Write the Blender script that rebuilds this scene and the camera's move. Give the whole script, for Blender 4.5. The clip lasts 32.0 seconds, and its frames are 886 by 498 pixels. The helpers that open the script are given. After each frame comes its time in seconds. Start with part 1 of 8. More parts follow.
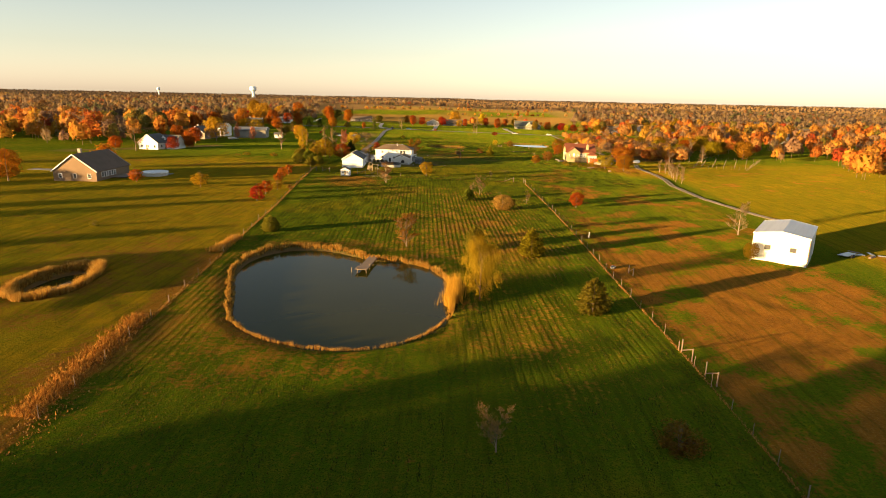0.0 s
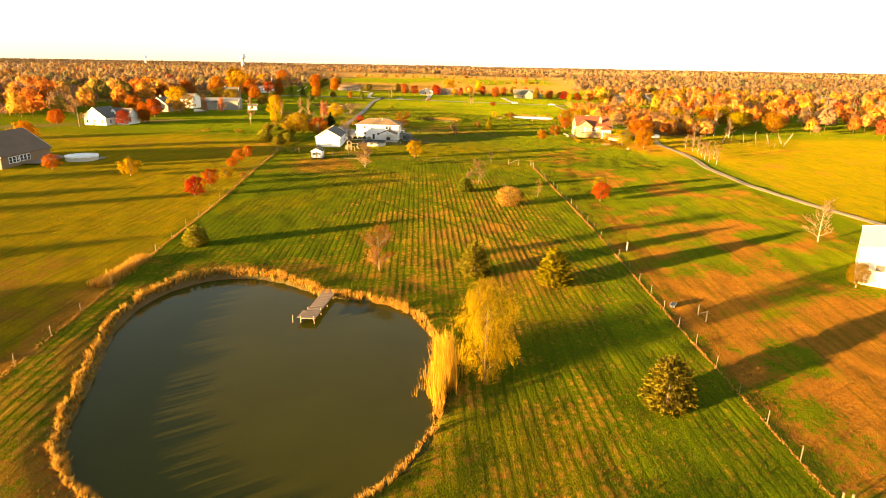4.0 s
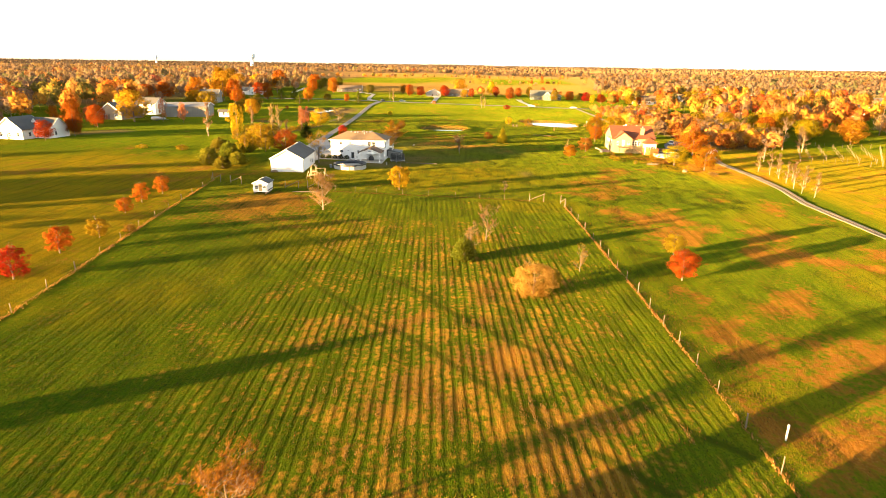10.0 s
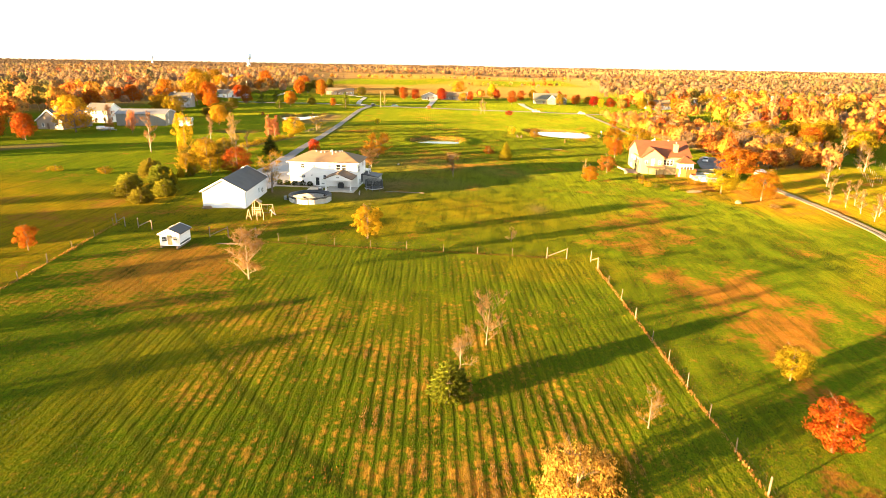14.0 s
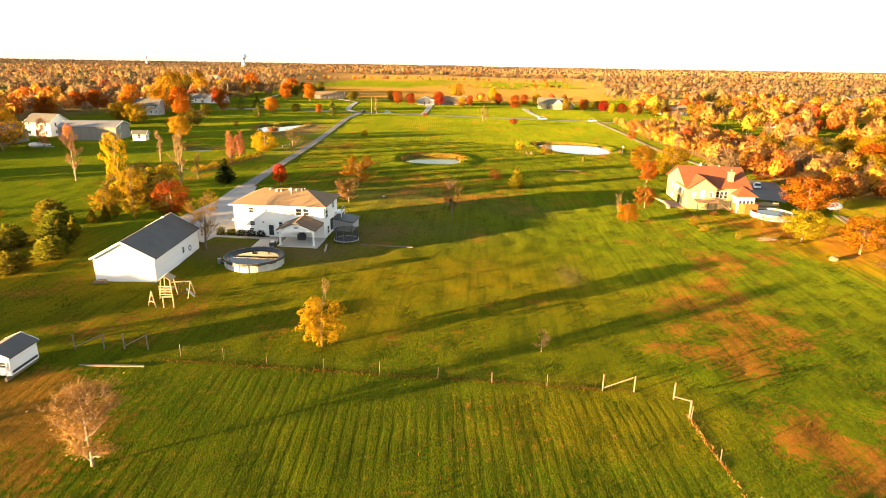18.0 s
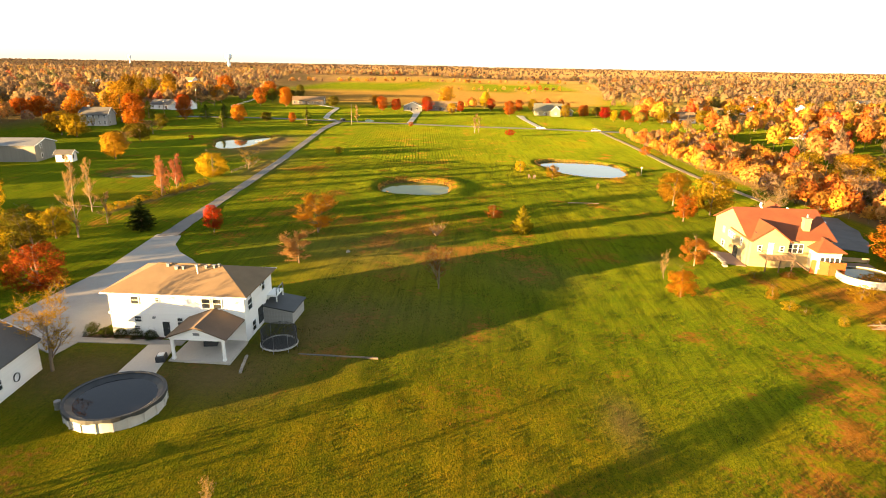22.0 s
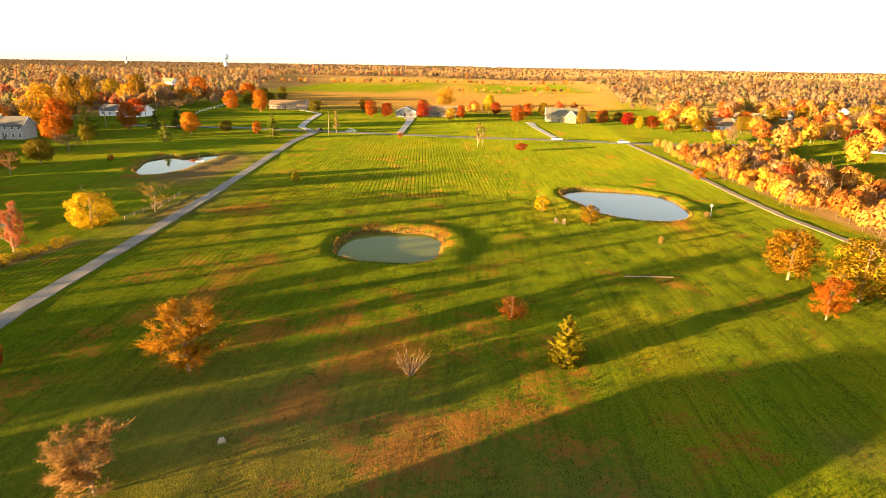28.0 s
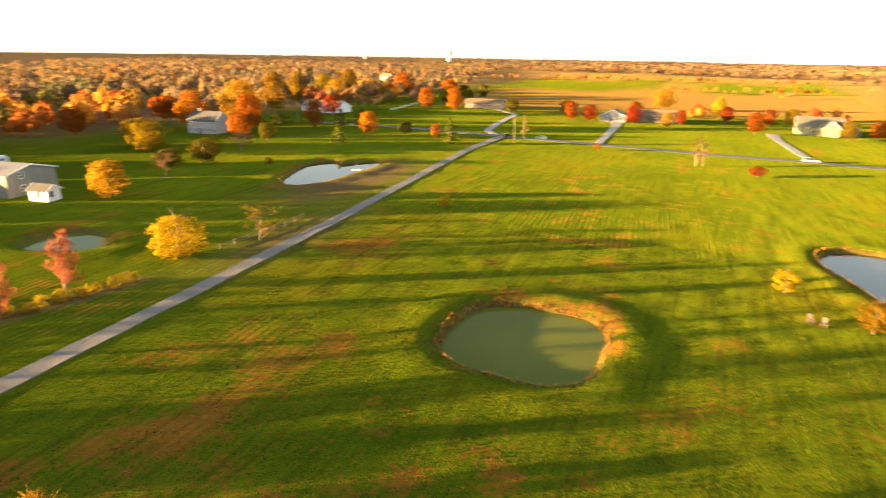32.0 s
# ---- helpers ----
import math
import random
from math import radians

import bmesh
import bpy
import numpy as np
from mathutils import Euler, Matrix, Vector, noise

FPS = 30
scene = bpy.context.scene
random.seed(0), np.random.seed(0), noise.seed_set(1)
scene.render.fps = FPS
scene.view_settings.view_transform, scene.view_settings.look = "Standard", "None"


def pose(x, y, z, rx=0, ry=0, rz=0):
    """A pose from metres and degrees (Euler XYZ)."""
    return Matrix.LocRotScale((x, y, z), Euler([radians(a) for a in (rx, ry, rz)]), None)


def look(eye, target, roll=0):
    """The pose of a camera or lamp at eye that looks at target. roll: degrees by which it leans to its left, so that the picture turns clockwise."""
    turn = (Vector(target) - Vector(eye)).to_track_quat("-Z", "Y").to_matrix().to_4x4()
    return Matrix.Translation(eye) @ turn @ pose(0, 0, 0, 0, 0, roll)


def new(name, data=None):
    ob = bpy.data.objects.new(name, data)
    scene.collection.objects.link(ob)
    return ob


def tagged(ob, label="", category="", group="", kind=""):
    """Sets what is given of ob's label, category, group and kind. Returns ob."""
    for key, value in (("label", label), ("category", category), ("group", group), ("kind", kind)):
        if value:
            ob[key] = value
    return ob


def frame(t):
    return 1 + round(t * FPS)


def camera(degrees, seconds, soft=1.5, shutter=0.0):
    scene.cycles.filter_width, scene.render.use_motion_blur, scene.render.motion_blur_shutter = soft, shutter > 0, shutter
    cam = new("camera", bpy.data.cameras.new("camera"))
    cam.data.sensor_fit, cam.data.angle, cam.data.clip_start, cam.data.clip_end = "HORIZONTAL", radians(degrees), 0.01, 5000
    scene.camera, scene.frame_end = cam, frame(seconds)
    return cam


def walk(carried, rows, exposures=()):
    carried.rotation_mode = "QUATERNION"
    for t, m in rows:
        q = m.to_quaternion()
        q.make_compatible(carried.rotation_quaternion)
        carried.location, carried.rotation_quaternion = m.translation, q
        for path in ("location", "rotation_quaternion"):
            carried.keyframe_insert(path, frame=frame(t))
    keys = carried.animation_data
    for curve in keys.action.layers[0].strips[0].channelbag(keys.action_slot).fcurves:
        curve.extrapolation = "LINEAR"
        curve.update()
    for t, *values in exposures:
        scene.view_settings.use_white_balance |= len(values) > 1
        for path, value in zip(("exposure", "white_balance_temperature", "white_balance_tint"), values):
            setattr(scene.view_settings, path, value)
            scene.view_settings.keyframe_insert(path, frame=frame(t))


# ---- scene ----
cam = camera(73.3, 32.0, soft=0.8, shutter=0.45)
PATH = [
    (0, (1.336, 3.564, 29.313), (1.235, 5.499, 28.818), 1.2),
    (0.5, (0.8, 7.275, 29.33), (0.716, 9.204, 28.808), 1.2),
    (1, (0.624, 11.367, 29.267), (0.546, 13.288, 28.719), 1.2),
    (1.5, (0.587, 15.696, 29.069), (0.509, 17.611, 28.494), 1.2),
    (2, (0.771, 20.225, 28.865), (0.686, 22.134, 28.273), 1.0),
    (2.5, (0.777, 24.727, 28.761), (0.691, 26.635, 28.169), 1.0),
    (3, (0.713, 29.23, 28.698), (0.626, 31.139, 28.106), 1.0),
    (3.5, (0.68, 33.872, 28.647), (0.594, 35.78, 28.055), 1.0),
    (5.5, (0.718, 52.169, 28.205), (0.633, 54.077, 27.613), 1.0),
    (6, (0.765, 56.464, 28.081), (0.683, 58.372, 27.488), 0.9),
    (7, (1.004, 64.945, 27.959), (0.924, 66.853, 27.364), 0.8),
    (8, (1.324, 73.546, 28.024), (1.245, 75.454, 27.429), 0.7),
    (8.5, (1.512, 77.988, 28.023), (1.42, 79.895, 27.427), 0.7),
    (9, (1.647, 82.506, 28.03), (1.553, 84.413, 27.434), 0.7),
    (9.5, (1.752, 87.085, 28.039), (1.655, 88.992, 27.445), 0.7),
    (10, (2.024, 91.707, 28.074), (1.895, 93.612, 27.479), 0.8),
    (10.5, (2.108, 96.516, 28.108), (1.98, 98.421, 27.514), 0.9),
    (11, (2.277, 101.151, 28.194), (2.148, 103.057, 27.6), 0.9),
    (12, (2.328, 110.564, 28.418), (2.2, 112.47, 27.825), 1.0),
    (13, (2.202, 120.057, 28.412), (2.072, 121.963, 27.818), 0.9),
    (14, (1.831, 129.51, 28.413), (1.703, 131.415, 27.82), 0.9),
    (14.5, (1.51, 134.362, 28.41), (1.381, 136.268, 27.818), 0.9),
    (16.5, (0.441, 152.178, 29.231), (0.317, 154.084, 28.637), 1.0),
    (17, (0.162, 156.625, 29.484), (0.039, 158.531, 28.89), 1.0),
    (18, (-0.368, 165.537, 30.027), (-0.49, 167.443, 29.433), 0.9),
    (19, (-0.89, 174.374, 30.536), (-1.003, 176.28, 29.942), 0.9),
    (19.5, (-1.163, 178.932, 30.736), (-1.263, 180.839, 30.142), 0.9),
    (20, (-1.632, 183.556, 30.895), (-1.713, 185.464, 30.301), 0.9),
    (21, (-2.146, 192.527, 31.351), (-2.223, 194.434, 30.756), 1.0),
    (22, (-1.755, 201.113, 31.791), (-1.845, 203.021, 31.198), 1.0),
    (23, (-1.906, 209.902, 32.24), (-1.998, 211.81, 31.648), 1.0),
    (24, (-2.03, 218.861, 32.357), (-2.126, 220.768, 31.765), 1.0),
    (25, (-2.281, 227.566, 32.021), (-2.375, 229.474, 31.43), 1.2),
    (25.5, (-2.31, 232.031, 31.859), (-2.405, 233.94, 31.268), 1.2),
    (27.5, (-2.226, 250.616, 31.173), (-2.321, 252.523, 30.581), 1.0),
    (28, (-2.205, 255.289, 31.179), (-2.302, 257.197, 30.586), 0.9),
    (29, (-1.93, 264.828, 31.185), (-2.028, 266.735, 30.59), 0.8),
    (30, (-1.521, 274.716, 31.433), (-1.62, 276.623, 30.838), 0.7),
    (30.5, (-1.407, 279.483, 31.471), (-1.507, 281.39, 30.877), 0.8),
    (31, (-1.328, 284.124, 31.387), (-1.478, 286.03, 30.798), 1.0),
    (31.5, (-1.08, 288.9, 31.4), (-1.482, 290.767, 30.805), 1.05),
    (32, (-0.818, 293.267, 31.60), (-1.563, 295.017, 30.984), 0.9),
]
EXPOSURE = [(0.0, 2.22, 6350, 13), (1.0, 2.48, 6850, 13), (2.0, 2.8, 7450, 13), (3.0, 3.14, 7550, 13), (6.0, 3.44, 7000, 13), (9.0, 3.48, 6650, 13), (10.0, 3.52, 6600, 13), (11.0, 3.74, 6550, 13), (12.0, 3.9, 6550, 13), (13.0, 3.92, 6550, 13), (14.0, 3.8, 6500, 13), (18.0, 3.42, 6550, 13), (22.0, 3.31, 6550, 13), (31.0, 3.38, 6550, 13), (32.0, 3.43, 6550, 13)]
walk(cam, [(t, look(eye, target, roll)) for t, eye, target, roll in PATH], EXPOSURE)


# ---- daylight: low evening sun from behind the left shoulder, clear sky ----
SUN_TURN, SUN_HIGH = 34.5, 5.3
world = bpy.data.worlds.new("evening_sky")
scene.world = world
world.use_nodes = True
wn = world.node_tree
sky = wn.nodes.new("ShaderNodeTexSky")
sky.sky_type = "NISHITA"
sky.sun_disc = False
sky.sun_elevation = radians(SUN_HIGH)
sky.sun_rotation = radians(270 - SUN_TURN)
sky.air_density, sky.dust_density, sky.ozone_density = 1.0, 0.35, 1.0
wn.nodes["Background"].inputs[1].default_value = 0.06
hue = wn.nodes.new("ShaderNodeHueSaturation")
hue.inputs["Saturation"].default_value = 0.6
wn.links.new(sky.outputs[0], hue.inputs["Color"])
wn.links.new(hue.outputs[0], wn.nodes["Background"].inputs[0])
sun = new("sun", bpy.data.lights.new("sun", "SUN"))
sun.data.energy, sun.data.angle, sun.data.color = 5.0, radians(0.6), (1.0, 0.62, 0.23)
sun.matrix_world = look((0, 0, 60), (math.cos(radians(SUN_TURN)), math.sin(radians(SUN_TURN)), 60 - math.tan(radians(SUN_HIGH))))


# ---- materials ----
def shader(name, rough=0.8, metal=0.0):
    m = bpy.data.materials.new(name)
    m.use_nodes = True
    b = m.node_tree.nodes["Principled BSDF"]
    b.inputs["Roughness"].default_value, b.inputs["Metallic"].default_value = rough, metal
    return m, m.node_tree, b


def node(t, kind, ins=(), **props):
    n = t.nodes.new("ShaderNode" + kind)
    for k, v in props.items():
        setattr(n, k, v)
    for k, v in dict(ins).items():
        if isinstance(v, bpy.types.NodeSocket):
            t.links.new(v, n.inputs[k])
        else:
            n.inputs[k].default_value = v
    return n


def col(c):
    return (c[0], c[1], c[2], 1.0)


def mixed(t, fac, a, b, blend="MIX"):
    n = t.nodes.new("ShaderNodeMix")
    n.data_type, n.blend_type = "RGBA", blend
    for k, v in ((0, fac), (6, a), (7, b)):
        if isinstance(v, bpy.types.NodeSocket):
            t.links.new(v, n.inputs[k])
        elif k == 0:
            n.inputs[0].default_value = v
        else:
            n.inputs[k].default_value = col(v)
    return n.outputs[2]


def spread(t, v, lo, hi):
    return node(t, "MapRange", {0: v, 1: lo, 2: hi}).outputs[0]


def noisy(t, scale, detail=4, rough=0.55, where=None, stretch=None):
    pos = where or node(t, "TexCoord").outputs["Object"]
    if stretch:
        pos = node(t, "Mapping", {0: pos, 3: stretch}).outputs[0]
    return node(t, "TexNoise", {"Vector": pos, "Scale": scale, "Detail": detail, "Roughness": rough}).outputs[0]


def plain(name, a, b=None, rough=0.8, metal=0.0, big=0.4, fine=9.0, bump=0.15, stretch=None):
    """A weathered surface: two tones in large stains, fine grain and relief."""
    m, t, p = shader(name, rough, metal)
    b = b or tuple(v * 0.72 for v in a)
    stain, grain = noisy(t, big, stretch=stretch), noisy(t, fine, 3, stretch=stretch)
    c = mixed(t, spread(t, stain, 0.38, 0.66), a, b)
    c = mixed(t, 0.35, c, mixed(t, grain, tuple(v * 0.6 for v in a), tuple(min(1, v * 1.3) for v in a)), "MIX")
    t.links.new(c, p.inputs["Base Color"])
    t.links.new(node(t, "Bump", {"Height": grain, "Strength": bump, "Distance": 0.02}).outputs[0], p.inputs["Normal"])
    return m


def leafy(name, a, b, c):
    """Foliage: each leaf takes its own tone between three, each tree its own shade."""
    m, t, p = shader(name, 0.7)
    if "needle" not in name:
        a, b, c = (tuple(q * k for q, k in zip(v, (0.94, 0.84, 0.72))) for v in (a, b, c))
    isl = node(t, "NewGeometry").outputs["Random Per Island"]
    tone = node(t, "ValToRGB", {0: isl})
    r = tone.color_ramp
    r.elements[0].color, r.elements[1].color = col(a), col(c)
    r.elements.new(0.5).color = col(b)
    ob = node(t, "ObjectInfo").outputs["Random"]
    hsv = node(t, "HueSaturation", {"Hue": node(t, "MapRange", {0: ob, 3: 0.485, 4: 0.515}).outputs[0], "Value": node(t, "MapRange", {0: ob, 3: 0.85, 4: 1.15}).outputs[0], "Color": tone.outputs[0]})
    t.links.new(hsv.outputs[0], p.inputs["Base Color"])
    p.inputs["Specular IOR Level"].default_value = 0.06
    tr = node(t, "BsdfTranslucent", {"Color": hsv.outputs[0]})
    mix = node(t, "MixShader", {0: 0.40, 1: p.outputs[0], 2: tr.outputs[0]})
    t.links.new(mix.outputs[0], t.nodes["Material Output"].inputs[0])
    return m


LEAF = {
    "red": leafy("leaf_red", (0.36, 0.026, 0.008), (0.46, 0.055, 0.012), (0.38, 0.09, 0.012)),
    "orange": leafy("leaf_orange", (0.44, 0.12, 0.008), (0.52, 0.18, 0.012), (0.47, 0.24, 0.016)),
    "yellow": leafy("leaf_yellow", (0.54, 0.38, 0.008), (0.62, 0.46, 0.012), (0.50, 0.39, 0.016)),
    "gold": leafy("leaf_gold", (0.31, 0.21, 0.010), (0.40, 0.285, 0.014), (0.31, 0.25, 0.016)),
    "tan": leafy("leaf_tan", (0.40, 0.26, 0.10), (0.46, 0.31, 0.12), (0.34, 0.21, 0.08)),
    "brown": leafy("leaf_brown", (0.172, 0.070, 0.012), (0.257, 0.109, 0.016), (0.224, 0.131, 0.021)),
    "green": leafy("leaf_green", (0.052, 0.077, 0.008), (0.086, 0.109, 0.012), (0.129, 0.131, 0.012)),
    "olive": leafy("leaf_olive", (0.172, 0.147, 0.012), (0.240, 0.194, 0.016), (0.138, 0.131, 0.012)),
    "pink": leafy("leaf_pink", (0.52, 0.17, 0.075), (0.58, 0.24, 0.11), (0.46, 0.16, 0.06)),
}
LEAF["crimson"] = leafy("leaf_crimson", (0.22, 0.030, 0.008), (0.32, 0.06, 0.010), (0.30, 0.10, 0.012))
LEAF["moss"] = leafy("leaf_moss", (0.085, 0.10, 0.009), (0.15, 0.15, 0.012), (0.22, 0.18, 0.014))
LEAF["willow"] = leafy("leaf_willow", (0.36, 0.235, 0.012), (0.44, 0.30, 0.016), (0.29, 0.205, 0.012))
LEAF["fir"] = leafy("needle_fir", (0.07, 0.10, 0.008), (0.12, 0.15, 0.011), (0.17, 0.17, 0.012))
LEAF["russet"] = leafy("leaf_russet", (0.20, 0.06, 0.010), (0.27, 0.10, 0.012), (0.22, 0.12, 0.014))
LEAF["mustard"] = leafy("leaf_mustard", (0.36, 0.27, 0.010), (0.47, 0.35, 0.012), (0.29, 0.24, 0.010))
LEAF["bronze"] = leafy("leaf_bronze", (0.26, 0.16, 0.008), (0.34, 0.22, 0.010), (0.26, 0.20, 0.010))
LEAF["amber"] = leafy("leaf_amber", (0.46, 0.32, 0.010), (0.54, 0.40, 0.014), (0.44, 0.34, 0.014))
LEAF["rosy"] = leafy("leaf_rosy", (0.40, 0.21, 0.028), (0.44, 0.25, 0.034), (0.40, 0.18, 0.018))
LEAF["apricot"] = leafy("leaf_apricot", (0.50, 0.26, 0.012), (0.56, 0.33, 0.018), (0.48, 0.30, 0.03))
LEAF["oak"] = leafy("leaf_oak", (0.34, 0.19, 0.010), (0.42, 0.26, 0.012), (0.31, 0.23, 0.012))
LEAF["rust"] = leafy("leaf_rust", (0.34, 0.055, 0.008), (0.42, 0.085, 0.010), (0.36, 0.12, 0.012))
LEAF["mottled"] = leafy("leaf_mottled", (0.50, 0.17, 0.009), (0.52, 0.30, 0.013), (0.43, 0.33, 0.012))
LEAF["peach"] = leafy("leaf_peach", (0.46, 0.25, 0.06), (0.52, 0.31, 0.09), (0.42, 0.21, 0.04))
LEAF["cedar"] = leafy("needle_yellow_green", (0.16, 0.15, 0.005), (0.25, 0.215, 0.008), (0.33, 0.26, 0.010))
LEAF["pine"] = leafy("needle_blue_green", (0.12, 0.135, 0.012), (0.20, 0.19, 0.016), (0.30, 0.24, 0.018))
LEAF["dark"] = leafy("needle_dark", (0.022, 0.039, 0.006), (0.043, 0.062, 0.008), (0.069, 0.077, 0.012))
BARK = plain("bark", (0.20, 0.14, 0.09), (0.11, 0.08, 0.05), 0.9, fine=14, bump=0.5)
BROWN_BARK = plain("brown_bark", (0.10, 0.065, 0.035), (0.06, 0.04, 0.025), 0.9, fine=14, bump=0.5)
PALE_BARK = plain("pale_bark", (0.30, 0.22, 0.155), (0.21, 0.155, 0.11), 0.9, fine=14, bump=0.4)
SIDING = plain("white_siding", (0.80, 0.80, 0.79), (0.72, 0.72, 0.71), 0.6, big=0.15, fine=3, bump=0.1, stretch=(0.2, 0.2, 14))
CREAM = plain("cream_siding", (0.32, 0.262, 0.135), (0.275, 0.222, 0.112), 0.7, big=0.15, fine=3, bump=0.1, stretch=(0.2, 0.2, 14))
TAUPE = plain("taupe_siding", (0.24, 0.19, 0.14), (0.19, 0.15, 0.11), 0.75, big=0.2, fine=3, stretch=(0.2, 0.2, 12))
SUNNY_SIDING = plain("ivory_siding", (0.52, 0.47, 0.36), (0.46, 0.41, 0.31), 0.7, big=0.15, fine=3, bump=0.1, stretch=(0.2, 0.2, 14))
GREY_SIDING = plain("grey_siding", (0.36, 0.35, 0.33), (0.29, 0.28, 0.265), 0.75, big=0.2, fine=3, stretch=(0.2, 0.2, 12))
SAGE = plain("sage_siding", (0.20, 0.20, 0.13), (0.16, 0.16, 0.10), 0.75, big=0.2, fine=3, stretch=(0.2, 0.2, 12))
SAGE_ROOF = plain("green_grey_shingles", (0.10, 0.105, 0.085), (0.075, 0.08, 0.065), 0.95, big=0.4, fine=7, bump=0.5)
TRIM = plain("white_trim", (0.82, 0.82, 0.80), (0.74, 0.74, 0.72), 0.5, big=0.5, fine=6, bump=0.05)
TAN_ROOF = plain("tan_shingles", (0.18, 0.12, 0.065), (0.135, 0.09, 0.048), 0.95, big=0.5, fine=7, bump=0.5)
GREY_ROOF = plain("grey_shingles", (0.092, 0.088, 0.085), (0.066, 0.064, 0.062), 0.95, big=0.4, fine=7, bump=0.5)
BROWN_ROOF = plain("brown_shingles", (0.12, 0.08, 0.055), (0.085, 0.06, 0.04), 0.95, big=0.4, fine=7, bump=0.5)
RUST_ROOF = plain("rust_shingles", (0.185, 0.048, 0.014), (0.13, 0.034, 0.010), 0.95, big=0.4, fine=7, bump=0.5)
STEEL_ROOF = plain("pale_steel_roof", (0.52, 0.53, 0.54), (0.44, 0.45, 0.46), 0.5, 0.25, big=0.3, fine=3, bump=0.1, stretch=(6, 0.2, 1))
CONCRETE = plain("concrete", (0.31, 0.295, 0.27), (0.25, 0.235, 0.215), 0.9, big=0.25, fine=5, bump=0.2)
PALE_CONCRETE = plain("pale_concrete", (0.50, 0.46, 0.40), (0.42, 0.38, 0.33), 0.9, big=0.25, fine=5, bump=0.2)
GRAVEL = plain("gravel", (0.16, 0.15, 0.138), (0.115, 0.107, 0.098), 0.95, big=0.35, fine=12, bump=0.7)
TRACK = plain("tan_gravel", (0.22, 0.175, 0.11), (0.165, 0.125, 0.075), 0.95, big=0.5, fine=9, bump=0.6)
ASPHALT = plain("asphalt", (0.10, 0.095, 0.09), (0.07, 0.065, 0.06), 0.92, big=0.3, fine=12, bump=0.4)
SLATE = plain("dark_grey_boards", (0.115, 0.108, 0.095), (0.09, 0.085, 0.075), 0.8, big=0.3, fine=4, stretch=(8, 8, 0.3))
WOOD = plain("weathered_wood", (0.20, 0.145, 0.10), (0.13, 0.09, 0.06), 0.85, big=1.2, fine=16, bump=0.4, stretch=(1, 6, 1))
BROWN_WOOD = plain("brown_deck_boards", (0.12, 0.075, 0.045), (0.085, 0.052, 0.032), 0.85, big=1.2, fine=16, bump=0.4)
NEW_WOOD = plain("pale_timber", (0.31, 0.24, 0.13), (0.24, 0.18, 0.10), 0.8, big=1.2, fine=14, bump=0.3)
RED_WOOD = plain("red_stained_boards", (0.34, 0.065, 0.007), (0.28, 0.052, 0.006), 0.8, big=0.8, fine=12)
GLASS = shader("window_glass", 0.06)[0]
GLASS.node_tree.nodes["Principled BSDF"].inputs["Base Color"].default_value = (0.03, 0.035, 0.04, 1)
BLACK = plain("black_vinyl", (0.025, 0.027, 0.03), (0.04, 0.042, 0.045), 0.55, big=0.8, fine=5)
POOL_WALL = plain("pool_wall_steel", (0.52, 0.50, 0.46), (0.42, 0.40, 0.36), 0.5, big=0.6, fine=4)
STEEL = plain("painted_steel", (0.30, 0.31, 0.32), (0.22, 0.22, 0.23), 0.4, 0.6)
RUSTY = plain("rusty_wire", (0.10, 0.065, 0.04), (0.06, 0.04, 0.03), 0.8, 0.3)
STONE = plain("field_stone", (0.36, 0.31, 0.25), (0.24, 0.21, 0.17), 0.9, big=1.5, fine=6, bump=0.6)
TAN_STONE = plain("tan_boulder", (0.20, 0.135, 0.075), (0.14, 0.095, 0.055), 0.9, big=1.2, fine=6, bump=0.6)
MULCH = plain("mulch", (0.13, 0.07, 0.04), (0.08, 0.045, 0.03), 0.95, fine=14, bump=0.6)
# blue tower paint, lightened to carry the haze of distance
TOWER_BLUE = plain("hazed_blue_paint", (0.62, 0.76, 0.86), (0.57, 0.71, 0.82), 0.5)


def water_material(name, deep, rough=0.03):
    m, t, p = shader(name, rough)
    murk = mixed(t, noisy(t, 0.12, 3), deep, tuple(v * 1.5 for v in deep))
    t.links.new(murk, p.inputs["Base Color"])
    p.inputs["IOR"].default_value = 1.33
    ripple = noisy(t, 0.9, 4)
    t.links.new(node(t, "Bump", {"Height": ripple, "Strength": 0.05, "Distance": 0.05}).outputs[0], p.inputs["Normal"])
    return m


DARK_WATER = water_material("brown_green_water", (0.027, 0.027, 0.003))
DARK_WATER.node_tree.nodes["Principled BSDF"].inputs["Specular IOR Level"].default_value = 0.12
MILKY_WATER = water_material("silty_water", (0.085, 0.095, 0.014))
MILKY_WATER.node_tree.nodes["Principled BSDF"].inputs["Specular IOR Level"].default_value = 0.06
SKY_WATER = water_material("clear_pond_water", (0.030, 0.028, 0.010))


